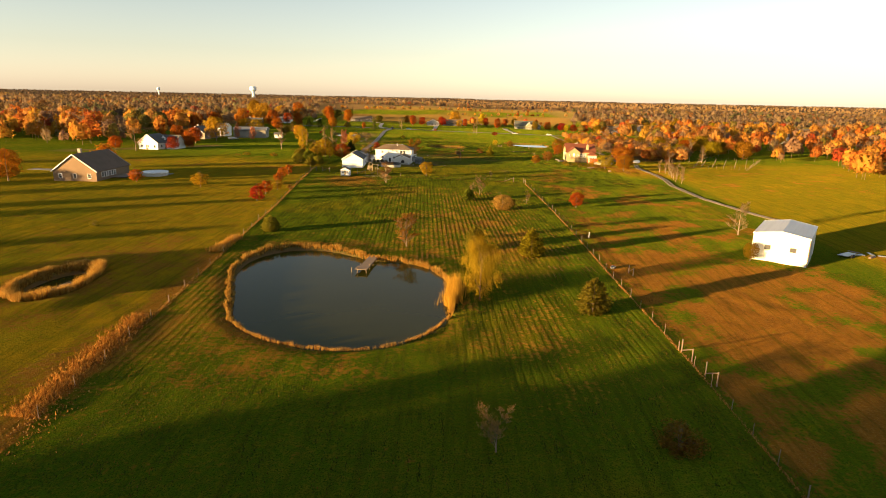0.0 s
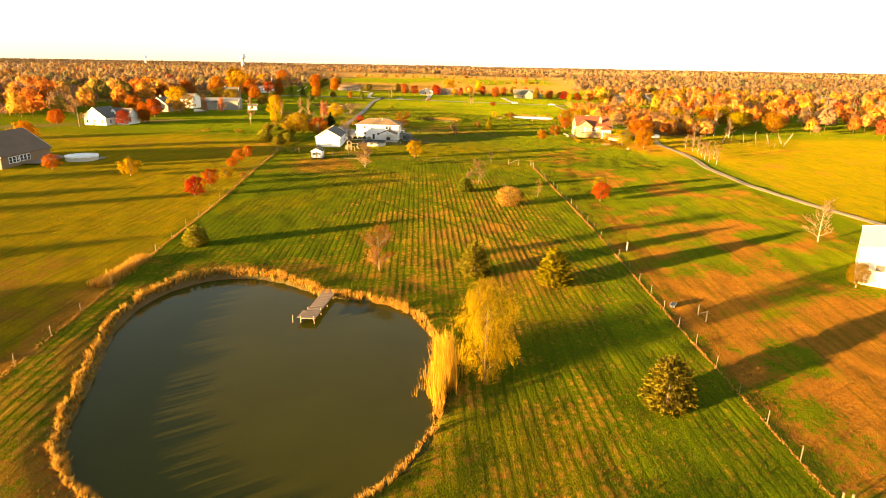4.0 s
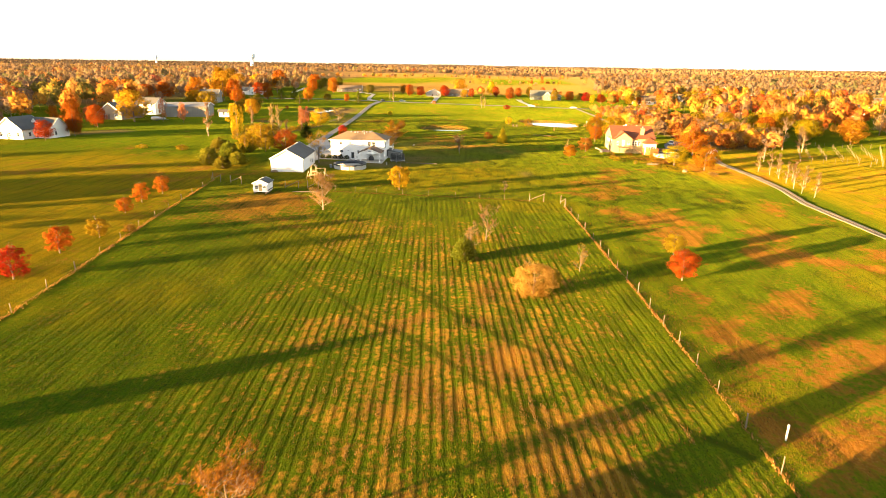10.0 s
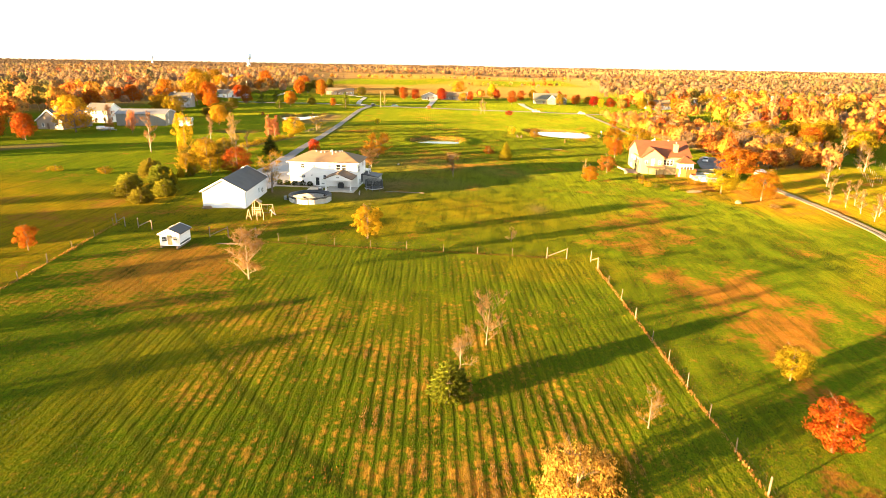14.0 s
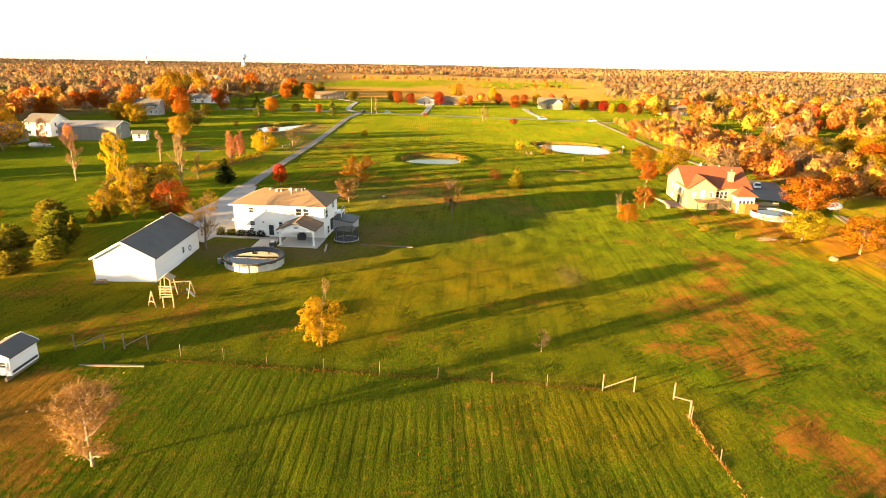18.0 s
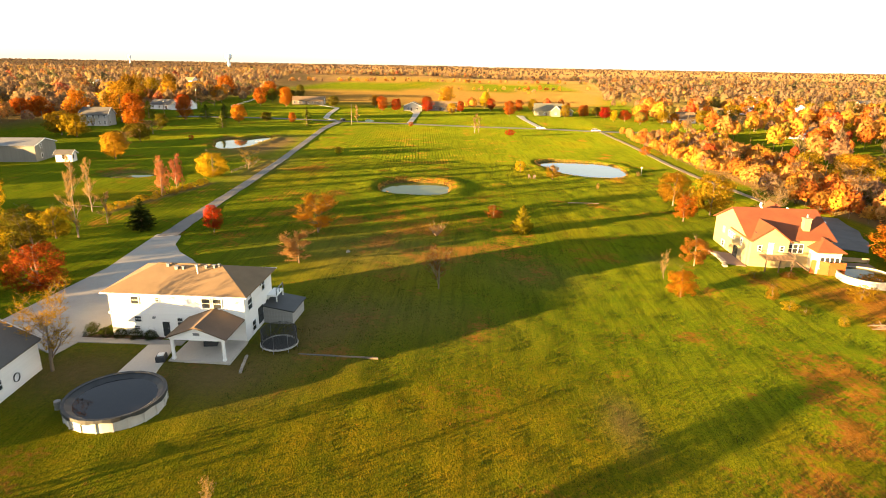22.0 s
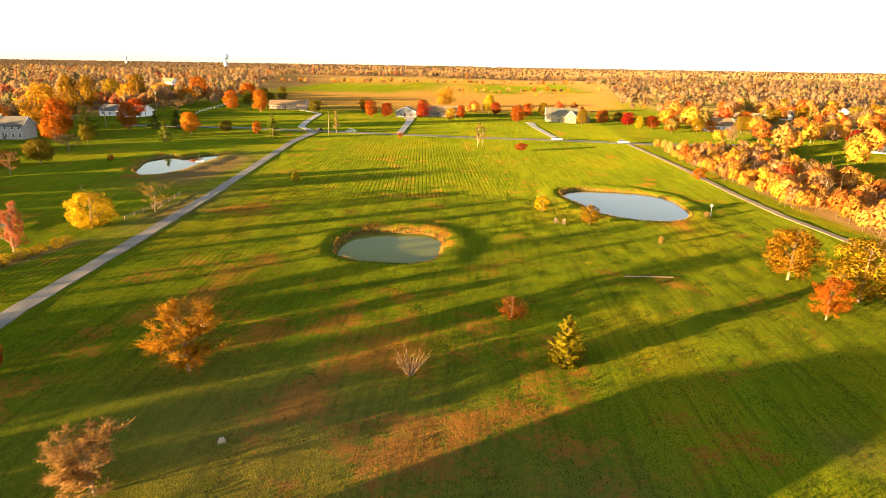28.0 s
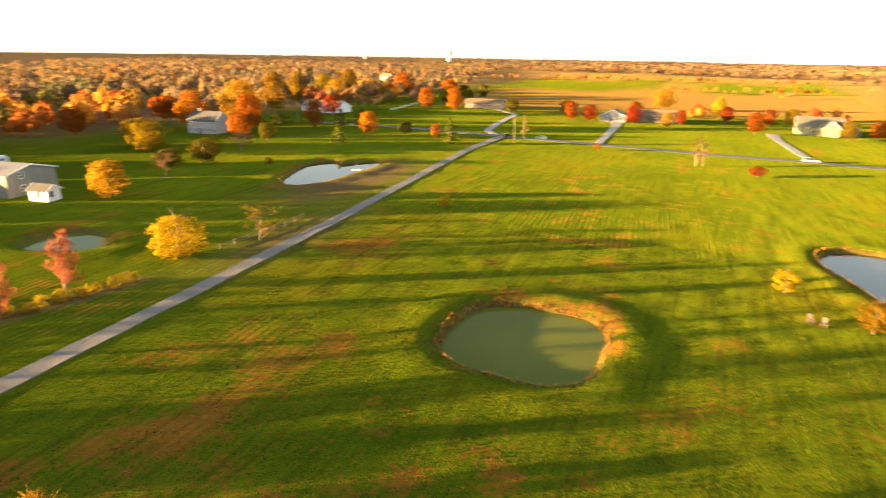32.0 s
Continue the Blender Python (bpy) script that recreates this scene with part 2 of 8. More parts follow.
def ground_material():
    m, t, p = shader("grassland", 0.95)
    p.inputs["Specular IOR Level"].default_value = 0.0
    p.inputs["Diffuse Roughness"].default_value = 1.0
    p.inputs["Sheen Roughness"].default_value = 0.6
    p.inputs["Sheen Tint"].default_value = (0.55, 0.75, 0.05, 1)
    at = lambda n: node(t, "Attribute", attribute_name=n).outputs["Fac"]
    t.links.new(node(t, "MapRange", {0: at("far"), 3: 0.05, 4: 0.0}).outputs[0], p.inputs["Sheen Weight"])
    pos = node(t, "TexCoord").outputs["Object"]
    big, mid, fine, tiny = noisy(t, 0.035, 5), noisy(t, 0.28, 4), noisy(t, 1.6, 4), noisy(t, 7.0, 3)
    streak = noisy(t, 1.0, 4, stretch=(2.2, 0.16, 1))
    green = mixed(t, spread(t, big, 0.35, 0.65), (0.045, 0.086, 0.003), (0.084, 0.102, 0.004))
    green = mixed(t, spread(t, fine, 0.42, 0.68), green, (0.108, 0.094, 0.006))
    green = mixed(t, spread(t, tiny, 0.46, 0.66), green, (0.018, 0.044, 0.002))
    olive = mixed(t, spread(t, mid, 0.35, 0.65), (0.27, 0.145, 0.006), (0.17, 0.122, 0.005))
    olive = mixed(t, spread(t, tiny, 0.46, 0.70), olive, (0.06, 0.055, 0.004))
    straw = mixed(t, spread(t, fine, 0.35, 0.65), (0.255, 0.096, 0.012), (0.172, 0.064, 0.010))
    straw = mixed(t, spread(t, tiny, 0.5, 0.72), straw, (0.31, 0.155, 0.032))
    soil = mixed(t, fine, (0.10, 0.055, 0.03), (0.17, 0.10, 0.05))
    # yellower, brighter grass: the sun its upright blades catch is in the colour
    lit_green = mixed(t, spread(t, mid, 0.3, 0.7), (0.128, 0.180, 0.006), (0.200, 0.206, 0.008))
    lit_green = mixed(t, spread(t, tiny, 0.48, 0.68), lit_green, (0.045, 0.085, 0.003))
    c = mixed(t, at("fresh"), green, lit_green)
    c = mixed(t, at("lawn"), c, olive)
    dry = node(t, "Math", {0: at("dry"), 1: node(t, "Math", {0: mid, 1: fine}, operation="ADD").outputs[0]}, operation="ADD").outputs[0]
    c = mixed(t, spread(t, dry, 1.16, 1.42), c, straw)
    # mown rows: a furrow every metre, broken up by clods and stalks
    sep = node(t, "SeparateXYZ", {0: pos})
    across = node(t, "Math", {0: sep.outputs[1], 1: 0.088, 2: sep.outputs[0]}, operation="MULTIPLY_ADD").outputs[0]
    wander = node(t, "Math", {0: noisy(t, 0.35, 2), 1: 0.35, 2: across}, operation="MULTIPLY_ADD").outputs[0]
    ph = node(t, "Math", {0: wander, 1: 2 * math.pi / 1.02}, operation="MULTIPLY").outputs[0]
    wave = node(t, "Math", {0: ph}, operation="SINE").outputs[0]
    rough = node(t, "Math", {0: node(t, "Math", {0: streak, 1: 2.1}, operation="MULTIPLY").outputs[0], 1: node(t, "Math", {0: fine, 1: 2.4}, operation="MULTIPLY").outputs[0]}, operation="ADD").outputs[0]
    furrow = node(t, "Math", {0: wave, 1: rough}, operation="ADD").outputs[0]
    patchy = node(t, "Math", {0: at("rows"), 1: node(t, "MapRange", {0: noisy(t, 0.09, 3), 1: 0.33, 2: 0.66, 3: 0.1, 4: 0.95}).outputs[0]}, operation="MULTIPLY").outputs[0]
    fm = node(t, "Math", {0: spread(t, furrow, 2.4, 3.3), 1: patchy}, operation="MULTIPLY").outputs[0]
    ridge = node(t, "Math", {0: rough, 1: wave}, operation="SUBTRACT").outputs[0]
    rm = node(t, "Math", {0: node(t, "Math", {0: spread(t, ridge, 2.0, 3.0), 1: at("rows")}, operation="MULTIPLY").outputs[0], 1: spread(t, dry, 1.04, 1.26)}, operation="MULTIPLY").outputs[0]
    c = mixed(t, node(t, "Math", {0: fm, 1: 0.68}, operation="MULTIPLY").outputs[0], c, mixed(t, spread(t, dry, 1.0, 1.3), (0.026, 0.040, 0.003), (0.06, 0.036, 0.008)))
    c = mixed(t, node(t, "Math", {0: rm, 1: 0.9}, operation="MULTIPLY").outputs[0], c, mixed(t, tiny, (0.24, 0.11, 0.010), (0.44, 0.23, 0.032)))
    swath = noisy(t, 1.0, 3, stretch=(1.3, 0.07, 1))
    c = mixed(t, node(t, "Math", {0: spread(t, swath, 0.48, 0.66), 1: 0.42}, operation="MULTIPLY").outputs[0], c, (0.03, 0.042, 0.003))
    # two wheel tracks that cross the rows askew
    askew = node(t, "VectorMath", {0: pos, 1: (0.715, 0.699, 0.0)}, operation="DOT_PRODUCT").outputs["Value"]
    askew = node(t, "Math", {0: noisy(t, 0.06, 2), 1: 3.0, 2: askew}, operation="MULTIPLY_ADD").outputs[0]
    for off in (110.4, 101.6):
        gap = node(t, "Math", {0: node(t, "Math", {0: askew, 1: off}, operation="SUBTRACT").outputs[0]}, operation="ABSOLUTE").outputs[0]
        worn = node(t, "Math", {0: node(t, "MapRange", {0: gap, 1: 0.25, 2: 0.75, 3: 0.9, 4: 0.0}).outputs[0], 1: at("rows")}, operation="MULTIPLY").outputs[0]
        c = mixed(t, worn, c, (0.035, 0.045, 0.004))
    c = mixed(t, at("bare"), c, soil)
    crop = mixed(t, spread(t, mid, 0.3, 0.7), (0.21, 0.105, 0.032), (0.16, 0.082, 0.028))
    c = mixed(t, at("crop"), c, crop)
    # leaf-litter brown under the woods, lightened for the haze of distance
    far = mixed(t, spread(t, noisy(t, 0.012, 5), 0.35, 0.65), (0.15, 0.092, 0.045), (0.19, 0.125, 0.055))
    c = mixed(t, at("far"), c, far)
    t.links.new(c, p.inputs["Base Color"])
    h = node(t, "Math", {0: node(t, "Math", {0: fine, 1: tiny}, operation="ADD").outputs[0], 1: node(t, "Math", {0: fm, 1: -1.1}, operation="MULTIPLY").outputs[0]}, operation="ADD").outputs[0]
    t.links.new(node(t, "Bump", {"Height": h, "Strength": 1.0, "Distance": 0.14}).outputs[0], p.inputs["Normal"])
    return m


GROUND = ground_material()
TAN_WALL = plain("tan_stucco", (0.19, 0.125, 0.072), (0.15, 0.10, 0.058), 0.85, big=0.3, fine=6, bump=0.3)
COVER_WATER = water_material("black_rain_water", (0.008, 0.009, 0.013))
# steel roof darkened: the shade over the workshop is put into its colour
SHADED_STEEL = plain("shaded_steel_roof", (0.17, 0.175, 0.185), (0.14, 0.145, 0.15), 0.7, big=0.3, fine=3, bump=0.1, stretch=(6, 0.2, 1))
ZINC = plain("grey_metal_siding", (0.20, 0.19, 0.165), (0.16, 0.152, 0.13), 0.6, big=0.2, fine=3, stretch=(6, 6, 0.3))


# ---- building tools ----
def link(name, me, mats, parent=None, label=""):
    for mt in mats if isinstance(mats, (list, tuple)) else [mats]:
        me.materials.append(mt)
    ob = new(name, me)
    ob.parent = parent
    return tagged(ob, label) if label else ob


def part(name, bm, mt, parent, label=""):
    me = bpy.data.meshes.new(name)
    bm.to_mesh(me)
    bm.free()
    return link(name, me, mt, parent, label)


def soup(name, verts, faces):
    """A mesh from numpy arrays, all faces with the same number of corners."""
    me = bpy.data.meshes.new(name)
    verts, faces = np.asarray(verts, np.float32), np.asarray(faces, np.int32)
    k = faces.shape[1]
    me.vertices.add(len(verts))
    me.vertices.foreach_set("co", verts.ravel())
    me.loops.add(faces.size)
    me.loops.foreach_set("vertex_index", faces.ravel())
    me.polygons.add(len(faces))
    me.polygons.foreach_set("loop_start", np.arange(0, faces.size, k, dtype=np.int32))
    me.update(calc_edges=True)
    return me


def rounded(me, normals):
    """Foliage shades as the rounded mass that it forms."""
    n = np.asarray(normals, np.float32)
    n = n / np.maximum(np.linalg.norm(n, axis=1, keepdims=True), 1e-6)
    me.polygons.foreach_set("use_smooth", np.ones(len(me.polygons), bool))
    me.normals_split_custom_set_from_vertices(n)
    return me


def thing(name, x, y, z, turn=0, label="", category="", group=""):
    ob = new(name)
    ob.empty_display_size = 0.5
    ob.matrix_basis = pose(x, y, z, 0, 0, turn)
    return tagged(ob, label, category, group)


def bm_new():
    return bmesh.new()


def box(bm, x0, x1, y0, y1, z0, z1):
    v = [bm.verts.new(c) for c in ((x0, y0, z0), (x1, y0, z0), (x1, y1, z0), (x0, y1, z0), (x0, y0, z1), (x1, y0, z1), (x1, y1, z1), (x0, y1, z1))]
    for f in ((3, 2, 1, 0), (4, 5, 6, 7), (0, 1, 5, 4), (1, 2, 6, 5), (2, 3, 7, 6), (3, 0, 4, 7)):
        bm.faces.new([v[i] for i in f])
    return bm


def boxes(*rows):
    bm = bm_new()
    for r in rows:
        box(bm, *r)
    return bm


def solid(bm, loop, dx=0, dy=0, dz=0):
    """A closed loop of points pushed along a vector into a solid."""
    a = [bm.verts.new(p) for p in loop]
    b = [bm.verts.new((p[0] + dx, p[1] + dy, p[2] + dz)) for p in loop]
    n = len(loop)
    bm.faces.new(a)
    bm.faces.new(b[::-1])
    for i in range(n):
        bm.faces.new((a[i], b[i], b[(i + 1) % n], a[(i + 1) % n]))
    bmesh.ops.recalc_face_normals(bm, faces=bm.faces[:])
    return bm


def beam(bm, a, b, w=0.1, h=None, sides=4):
    """A bar from a to b."""
    a, b = Vector(a), Vector(b)
    d = (b - a).normalized()
    u = d.cross(Vector((0, 0, 1)) if abs(d.z) < 0.95 else Vector((1, 0, 0))).normalized()
    v = u.cross(d)
    h = h or w
    off = math.pi / sides
    ring = [(math.cos(off + 2 * math.pi * i / sides), math.sin(off + 2 * math.pi * i / sides)) for i in range(sides)]
    k = 0.7071 if sides == 4 else 0.5
    va = [bm.verts.new(a + u * (c * w * k) + v * (s * h * k)) for c, s in ring]
    vb = [bm.verts.new(b + u * (c * w * k) + v * (s * h * k)) for c, s in ring]
    bm.faces.new(va)
    bm.faces.new(vb[::-1])
    for i in range(sides):
        bm.faces.new((va[i], vb[i], vb[(i + 1) % sides], va[(i + 1) % sides]))
    return bm


def drum(bm, r, z0, z1, n=32, cx=0, cy=0, r1=None):
    r1 = r if r1 is None else r1
    lo = [bm.verts.new((cx + r * math.cos(2 * math.pi * i / n), cy + r * math.sin(2 * math.pi * i / n), z0)) for i in range(n)]
    hi = [bm.verts.new((cx + r1 * math.cos(2 * math.pi * i / n), cy + r1 * math.sin(2 * math.pi * i / n), z1)) for i in range(n)]
    bm.faces.new(lo[::-1])
    bm.faces.new(hi)
    for i in range(n):
        bm.faces.new((lo[i], lo[(i + 1) % n], hi[(i + 1) % n], hi[i]))
    return bm


def ring_wall(bm, r, z0, z1, thick, n=40):
    pts = lambda rr, z: [bm.verts.new((rr * math.cos(2 * math.pi * i / n), rr * math.sin(2 * math.pi * i / n), z)) for i in range(n)]
    a, b, c, d = pts(r, z0), pts(r, z1), pts(r - thick, z1), pts(r - thick, z0)
    for i in range(n):
        j = (i + 1) % n
        for p, q in ((a, b), (b, c), (c, d)):
            bm.faces.new((p[i], p[j], q[j], q[i]))
    return bm


# ---- the lie of the land ----
def blob(x, y, cx, cy, rx, ry, turn=0.0, wob=(), soft=1.0):
    """Signed distance in metres, roughly, to a wavy oval: below 0 inside."""
    a = radians(turn)
    u, v = (x - cx) * math.cos(a) + (y - cy) * math.sin(a), -(x - cx) * math.sin(a) + (y - cy) * math.cos(a)
    th = np.arctan2(v / ry, u / rx)
    r = np.sqrt((u / rx) ** 2 + (v / ry) ** 2)
    edge = 1.0
    for k, amp, ph in wob:
        edge = edge + amp * np.cos(k * th + ph)
    return (r - edge) * min(rx, ry)


# name: centre, half sizes, turn, waves of the outline, water below the rim, rim of bank
PONDS = {
    "near": (-20.1, 93.3, 17.8, 22.9, 0, ((1, 0.055, 1.76), (2, 0.17, 1.32), (3, 0.079, -1.14), (4, 0.05, 3.08)), 0.45, 0.15),
    "left": (-61.4, 86.5, 4.0, 6.6, 0, ((1, 0.03, 2.96), (2, 0.12, 2.08), (3, 0.04, 1.78)), 0.7, 0.5),
    "mid": (-16.5, 354.6, 9.6, 10.2, 0, ((3, 0.014, 2.96), (4, 0.06, -3.07)), 0.7, 0.4),
    "east": (33.5, 397.2, 13.6, 15.8, 0, ((1, 0.09, -0.78), (2, 0.12, 1.95), (3, 0.056, -1.19), (4, 0.05, 3.1)), 0.45, 0.3),
    "north": (-92.4, 426.5, 8.2, 17.8, 0, ((1, 0.2, 0.3), (2, 0.134, 0.43), (3, 0.2, -2.31), (4, 0.1, 2.69)), 0.6, 0.3),
    "small": (-92.6, 354.0, 6.6, 5.6, 0, ((3, 0.08, 0.0),), 0.6, 0.4),
}


def base_land(x, y):
    z = -0.02 * np.clip(x, -110, 80) + 0.6 * np.tanh((y - 150) / 60)
    z = z + np.clip(y - 600, 0, 3400) / 3400 * 14
    r = np.hypot(x, y - 250)
    return z - np.clip(r - 900, 0, 3600) / 3600 * 3


def land(x, y):
    x, y = np.asarray(x, float), np.asarray(y, float)
    z = base_land(x, y)
    for cx, cy, rx, ry, turn, wob, drop, rim in PONDS.values():
        d = blob(x, y, cx, cy, rx, ry, turn, wob)
        z = z + rim * np.exp(-((d - 3.0) / 2.6) ** 2) * (d > 0.4)
        s = np.clip((0.9 - d) / 2.4, 0, 1)
        z = z * 1.0 - (drop + 0.9) * (s * s * (3 - 2 * s))
    return z


def ground_z(x, y):
    return float(land(x, y))


# ---- ground sheet ----
def axis(fine0, fine1, step, reach0, reach1, grow=1.16):
    a = list(np.arange(fine0, fine1 + step / 2, step))
    s, lo, hi = step, [], []
    v = a[0]
    while v > reach0:
        s *= grow
        v -= s
        lo.append(v)
    s, v = step, a[-1]
    while v < reach1:
        s *= grow
        v += s
        hi.append(v)
    return np.array(lo[::-1] + a + hi)


def waves(x, y, seed, size):
    """Smooth patches between -1 and 1."""
    rng = np.random.RandomState(seed)
    out = 0
    for k in range(7):
        a, f, p = rng.uniform(0, 2 * math.pi), rng.uniform(0.6, 2.0) / size, rng.uniform(0, 6.28, 2)
        out = out + np.sin((x * math.cos(a) + y * math.sin(a)) * f * 2 * math.pi + p[0] + 1.4 * np.sin((y * math.cos(a) - x * math.sin(a)) * f * 3 + p[1]))
    return out / 4.0


def step(v, lo, hi):
    s = np.clip((v - lo) / (hi - lo), 0, 1)
    return s * s * (3 - 2 * s)


def spot(x, y, cx, cy, rx, ry):
    return np.exp(-((x - cx) / rx) ** 2 - ((y - cy) / ry) ** 2)


def left_fence(y):
    return np.interp(y, [20, 45, 75, 100, 116, 156, 190, 225], [-35.5, -37, -40.7, -43.8, -46.0, -50.7, -55.7, -60.3])


def right_fence(y):
    return np.interp(y, [40, 70, 105, 142, 166, 200, 218], [28.6, 28.0, 26.0, 24.2, 22.6, 20.0, 18.5])


gx, gy = axis(-112, 96, 1.3, -4900, 4900), axis(20, 446, 1.3, -900, 4950)
X, Y = np.meshgrid(gx, gy)
Z = land(X, Y)
near = (X > -115) & (X < 98) & (Y > 10) & (Y < 450)
Z = Z + near * 0.06 * waves(X, Y, 3, 9)
nx, ny = len(gx), len(gy)
idx = np.arange(nx * ny).reshape(ny, nx)
quads = np.stack([idx[:-1, :-1], idx[:-1, 1:], idx[1:, 1:], idx[1:, :-1]], -1).reshape(-1, 4)
gm = soup("ground", np.stack([X, Y, Z], -1).reshape(-1, 3), quads)
lf, rf = left_fence(Y), right_fence(Y)
field = step(X, lf, lf + 1) * step(-X, -rf, -rf + 1) * step(-Y, -217, -215)
pasture = step(X, rf, rf + 1.5) * step(-Y, -232, -205) * step(-X, -76, -68)
leftlawn = step(-X, -lf, -lf + 1) * step(-Y, -262, -235)
n1, n2 = waves(X, Y, 11, 26), waves(X, Y, 12, 60)
n3 = waves(X, Y, 14, 11)
dry = -0.13 + 0.12 * n1 + 0.08 * n3 + step(Y, 214, 226) * (0.06 + 0.12 * n1 + 0.09 * n3) + 0.16 * spot(X, Y, -28, 66, 12, 14) + 0.2 * spot(X, Y, -37, 84, 5, 18) + 0.14 * spot(X, Y, 14, 74, 9, 20) - 0.12 * spot(X, Y, -4, 67, 9, 6) + 0.5 * spot(X, Y, -40, 60, 4, 14)
dry += field * (0.34 * spot(X, Y, -2, 150, 17, 42) + 0.30 * spot(X, Y, 10, 120, 10, 22) + 0.25 * spot(X, Y, -38, 206, 9, 9) + 0.2 * spot(X, Y, -20, 118, 18, 8))
dry -= 0.22 * spot(X, Y, -12, 108, 17, 14)
dry += 0.08 * spot(X, Y, -22, 301, 16, 18) + 0.18 * spot(X, Y, 0, 296, 14, 10) + 0.22 * spot(X, Y, -42, 200, 13, 8)
dry += 0.62 * spot(X, Y, -43, 207, 10, 8) + 0.3 * spot(X, Y, -40, 192, 12, 9) + 0.2 * spot(X, Y, -14, 190, 14, 7) + 0.14 * spot(X, Y, -52, 230, 24, 12) + 0.12 * spot(X, Y, -20, 66, 14, 7)
dry += pasture * (0.28 * step(-Y, -178, -120) + 0.19 + 0.14 * n2 + 0.24 * n1 + 0.17 * n3 + 0.28 * spot(X, Y, 45, 100, 14, 30) + 0.25 * spot(X, Y, 36, 205, 9, 14) - 0.35 * spot(X, Y, 56, 128, 8, 12))
dry += step(X, 79, 84) * step(-Y, -330, -300) * (0.08 + 0.12 * n3)
dry += leftlawn * (0.22 * spot(X, Y, -58, 108, 9, 10) + 0.16)
dry += 0.35 * step(-np.abs(X - lf + 1.4), -1.8, -0.5) * step(-Y, -120, -95)
dry += 0.2 * spot(X, Y, 36, 234, 11, 14) + 0.3 * spot(X, Y, 30, 246, 7, 10) + 0.3 * spot(X, Y, 57, 287, 9, 7) + 0.25 * spot(X, Y, 42, 262, 12, 7) + 0.22 * spot(X, Y, 36, 284, 8, 6) + 0.25 * spot(X, Y, 24, 232, 10, 8) + 0.16 * spot(X, Y, -6, 301, 19, 12) + 0.3 * spot(X, Y, -14, 318, 28, 9) + 0.2 * spot(X, Y, -12, 334, 14, 5) + 0.2 * spot(X, Y, -16, 366, 14, 3) + 0.2 * spot(X, Y, -34, 352, 5, 8) + 0.25 * spot(X, Y, 14, 320, 4, 8) + 0.35 * spot(X, Y, -48, 372, 7, 9) + 0.3 * spot(X, Y, -20, 395, 18, 2.5)
dry += 0.3 * spot(X, Y, 64, 279, 13, 8) + 0.32 * spot(X, Y, -42, 330, 6, 16) + 0.25 * spot(X, Y, 68, 268, 9, 14) + 0.24 * spot(X, Y, -30, 318, 10, 4)
lawn = leftlawn * (0.9 + 0.25 * n2) + 0.55 * step(X, 79, 84) * step(-Y, -330, -300) + 0.55 * spot(X, Y, -5, 245, 26, 14) + 0.55 * spot(X, Y, -52, 232, 26, 15) + 0.75 * spot(X, Y, 92, 330, 12, 14)
lawn += 0.3 * step(n2, 0.3, 0.9)
# golden garden slope below the cream house
edge = np.interp(Y, [255.9, 268.5, 282.2, 296.4], [62.1, 53.7, 48.5, 40.2])
slope = step(X, edge - 1.0, edge + 1.5) * step(-X, -92, -74) * step(Y, 242, 256) * step(-Y, -300, -290)
lawn += 0.85 * slope
dry += slope * (0.08 + 0.12 * n3)
rows = field * step(Y, 74, 100) * (0.45 + 0.55 * step(Y, 112, 130)) * (0.35 + 0.65 * step(X, -40, -14)) * (1 - 0.45 * step(Y, 176, 200)) + 0.75 * step(Y, 382, 400) * step(-Y, -512, -500) * step(X, -62, -52) * step(-X, -14, -4)
rows += field * (0.6 * step(Y, 44, 58) * step(-Y, -100, -84) * step(X, -4, 4) + 0.55 * step(Y, 50, 62) * step(-Y, -118, -104) * step(-X, 30, 34))
rows += 0.5 * step(Y, 300, 312) * step(-Y, -380, -360) * step(-X, 59, 61) * step(X, -86, -80) + 0.35 * spot(X, Y, -45, 345, 10, 26)
# zones where sunlit brightness is painted into the grass
fresh = (0.36 * step(Y, 232 + 22 * step(-X, -20, -2), 256 + 20 * step(-X, -20, -2)) + 0.26 * step(Y, 322, 385) + 0.3 * step(X, 8, 22) * step(-Y, -335, -315)) * step(X, -150, -120) * step(-X, -72, -66) * step(-Y, -640, -560) * np.clip(0.75 + 0.35 * n2, 0.3, 1)
# the brown patch at (-18, 298) also puts lawn shade into the colour
bare = np.clip(0.8 * step(-np.abs(X + 73.2 - (Y - 325) * 0.22), -2.2, -1.0) * step(Y, 312, 316) * step(-Y, -350, -346) + 0.35 * spot(X, Y, -10, 272, 12, 8) + 0.4 * spot(X, Y, -18, 298, 18, 14) + 0.3 * spot(X, Y, 8, 290, 8, 8) + 0.7 * spot(X, Y, -80, 408, 9, 16) + 0.7 * spot(X, Y, -78, 436, 6, 12) + 0.8 * spot(X, Y, -63, 374, 5, 20) + 0.75 * spot(X, Y, -75, 420, 6, 20) + 0.6 * spot(X, Y, -20, 266, 6, 9) + 0.75 * spot(X, Y, -41, 253, 7, 5) + 0.75 * spot(X, Y, -27, 254, 6, 5) + 0.3 * spot(X, Y, 31, 301, 3, 3) + 0.6 * spot(X, Y, 13.2, 250, 1.6, 4), 0, 1)
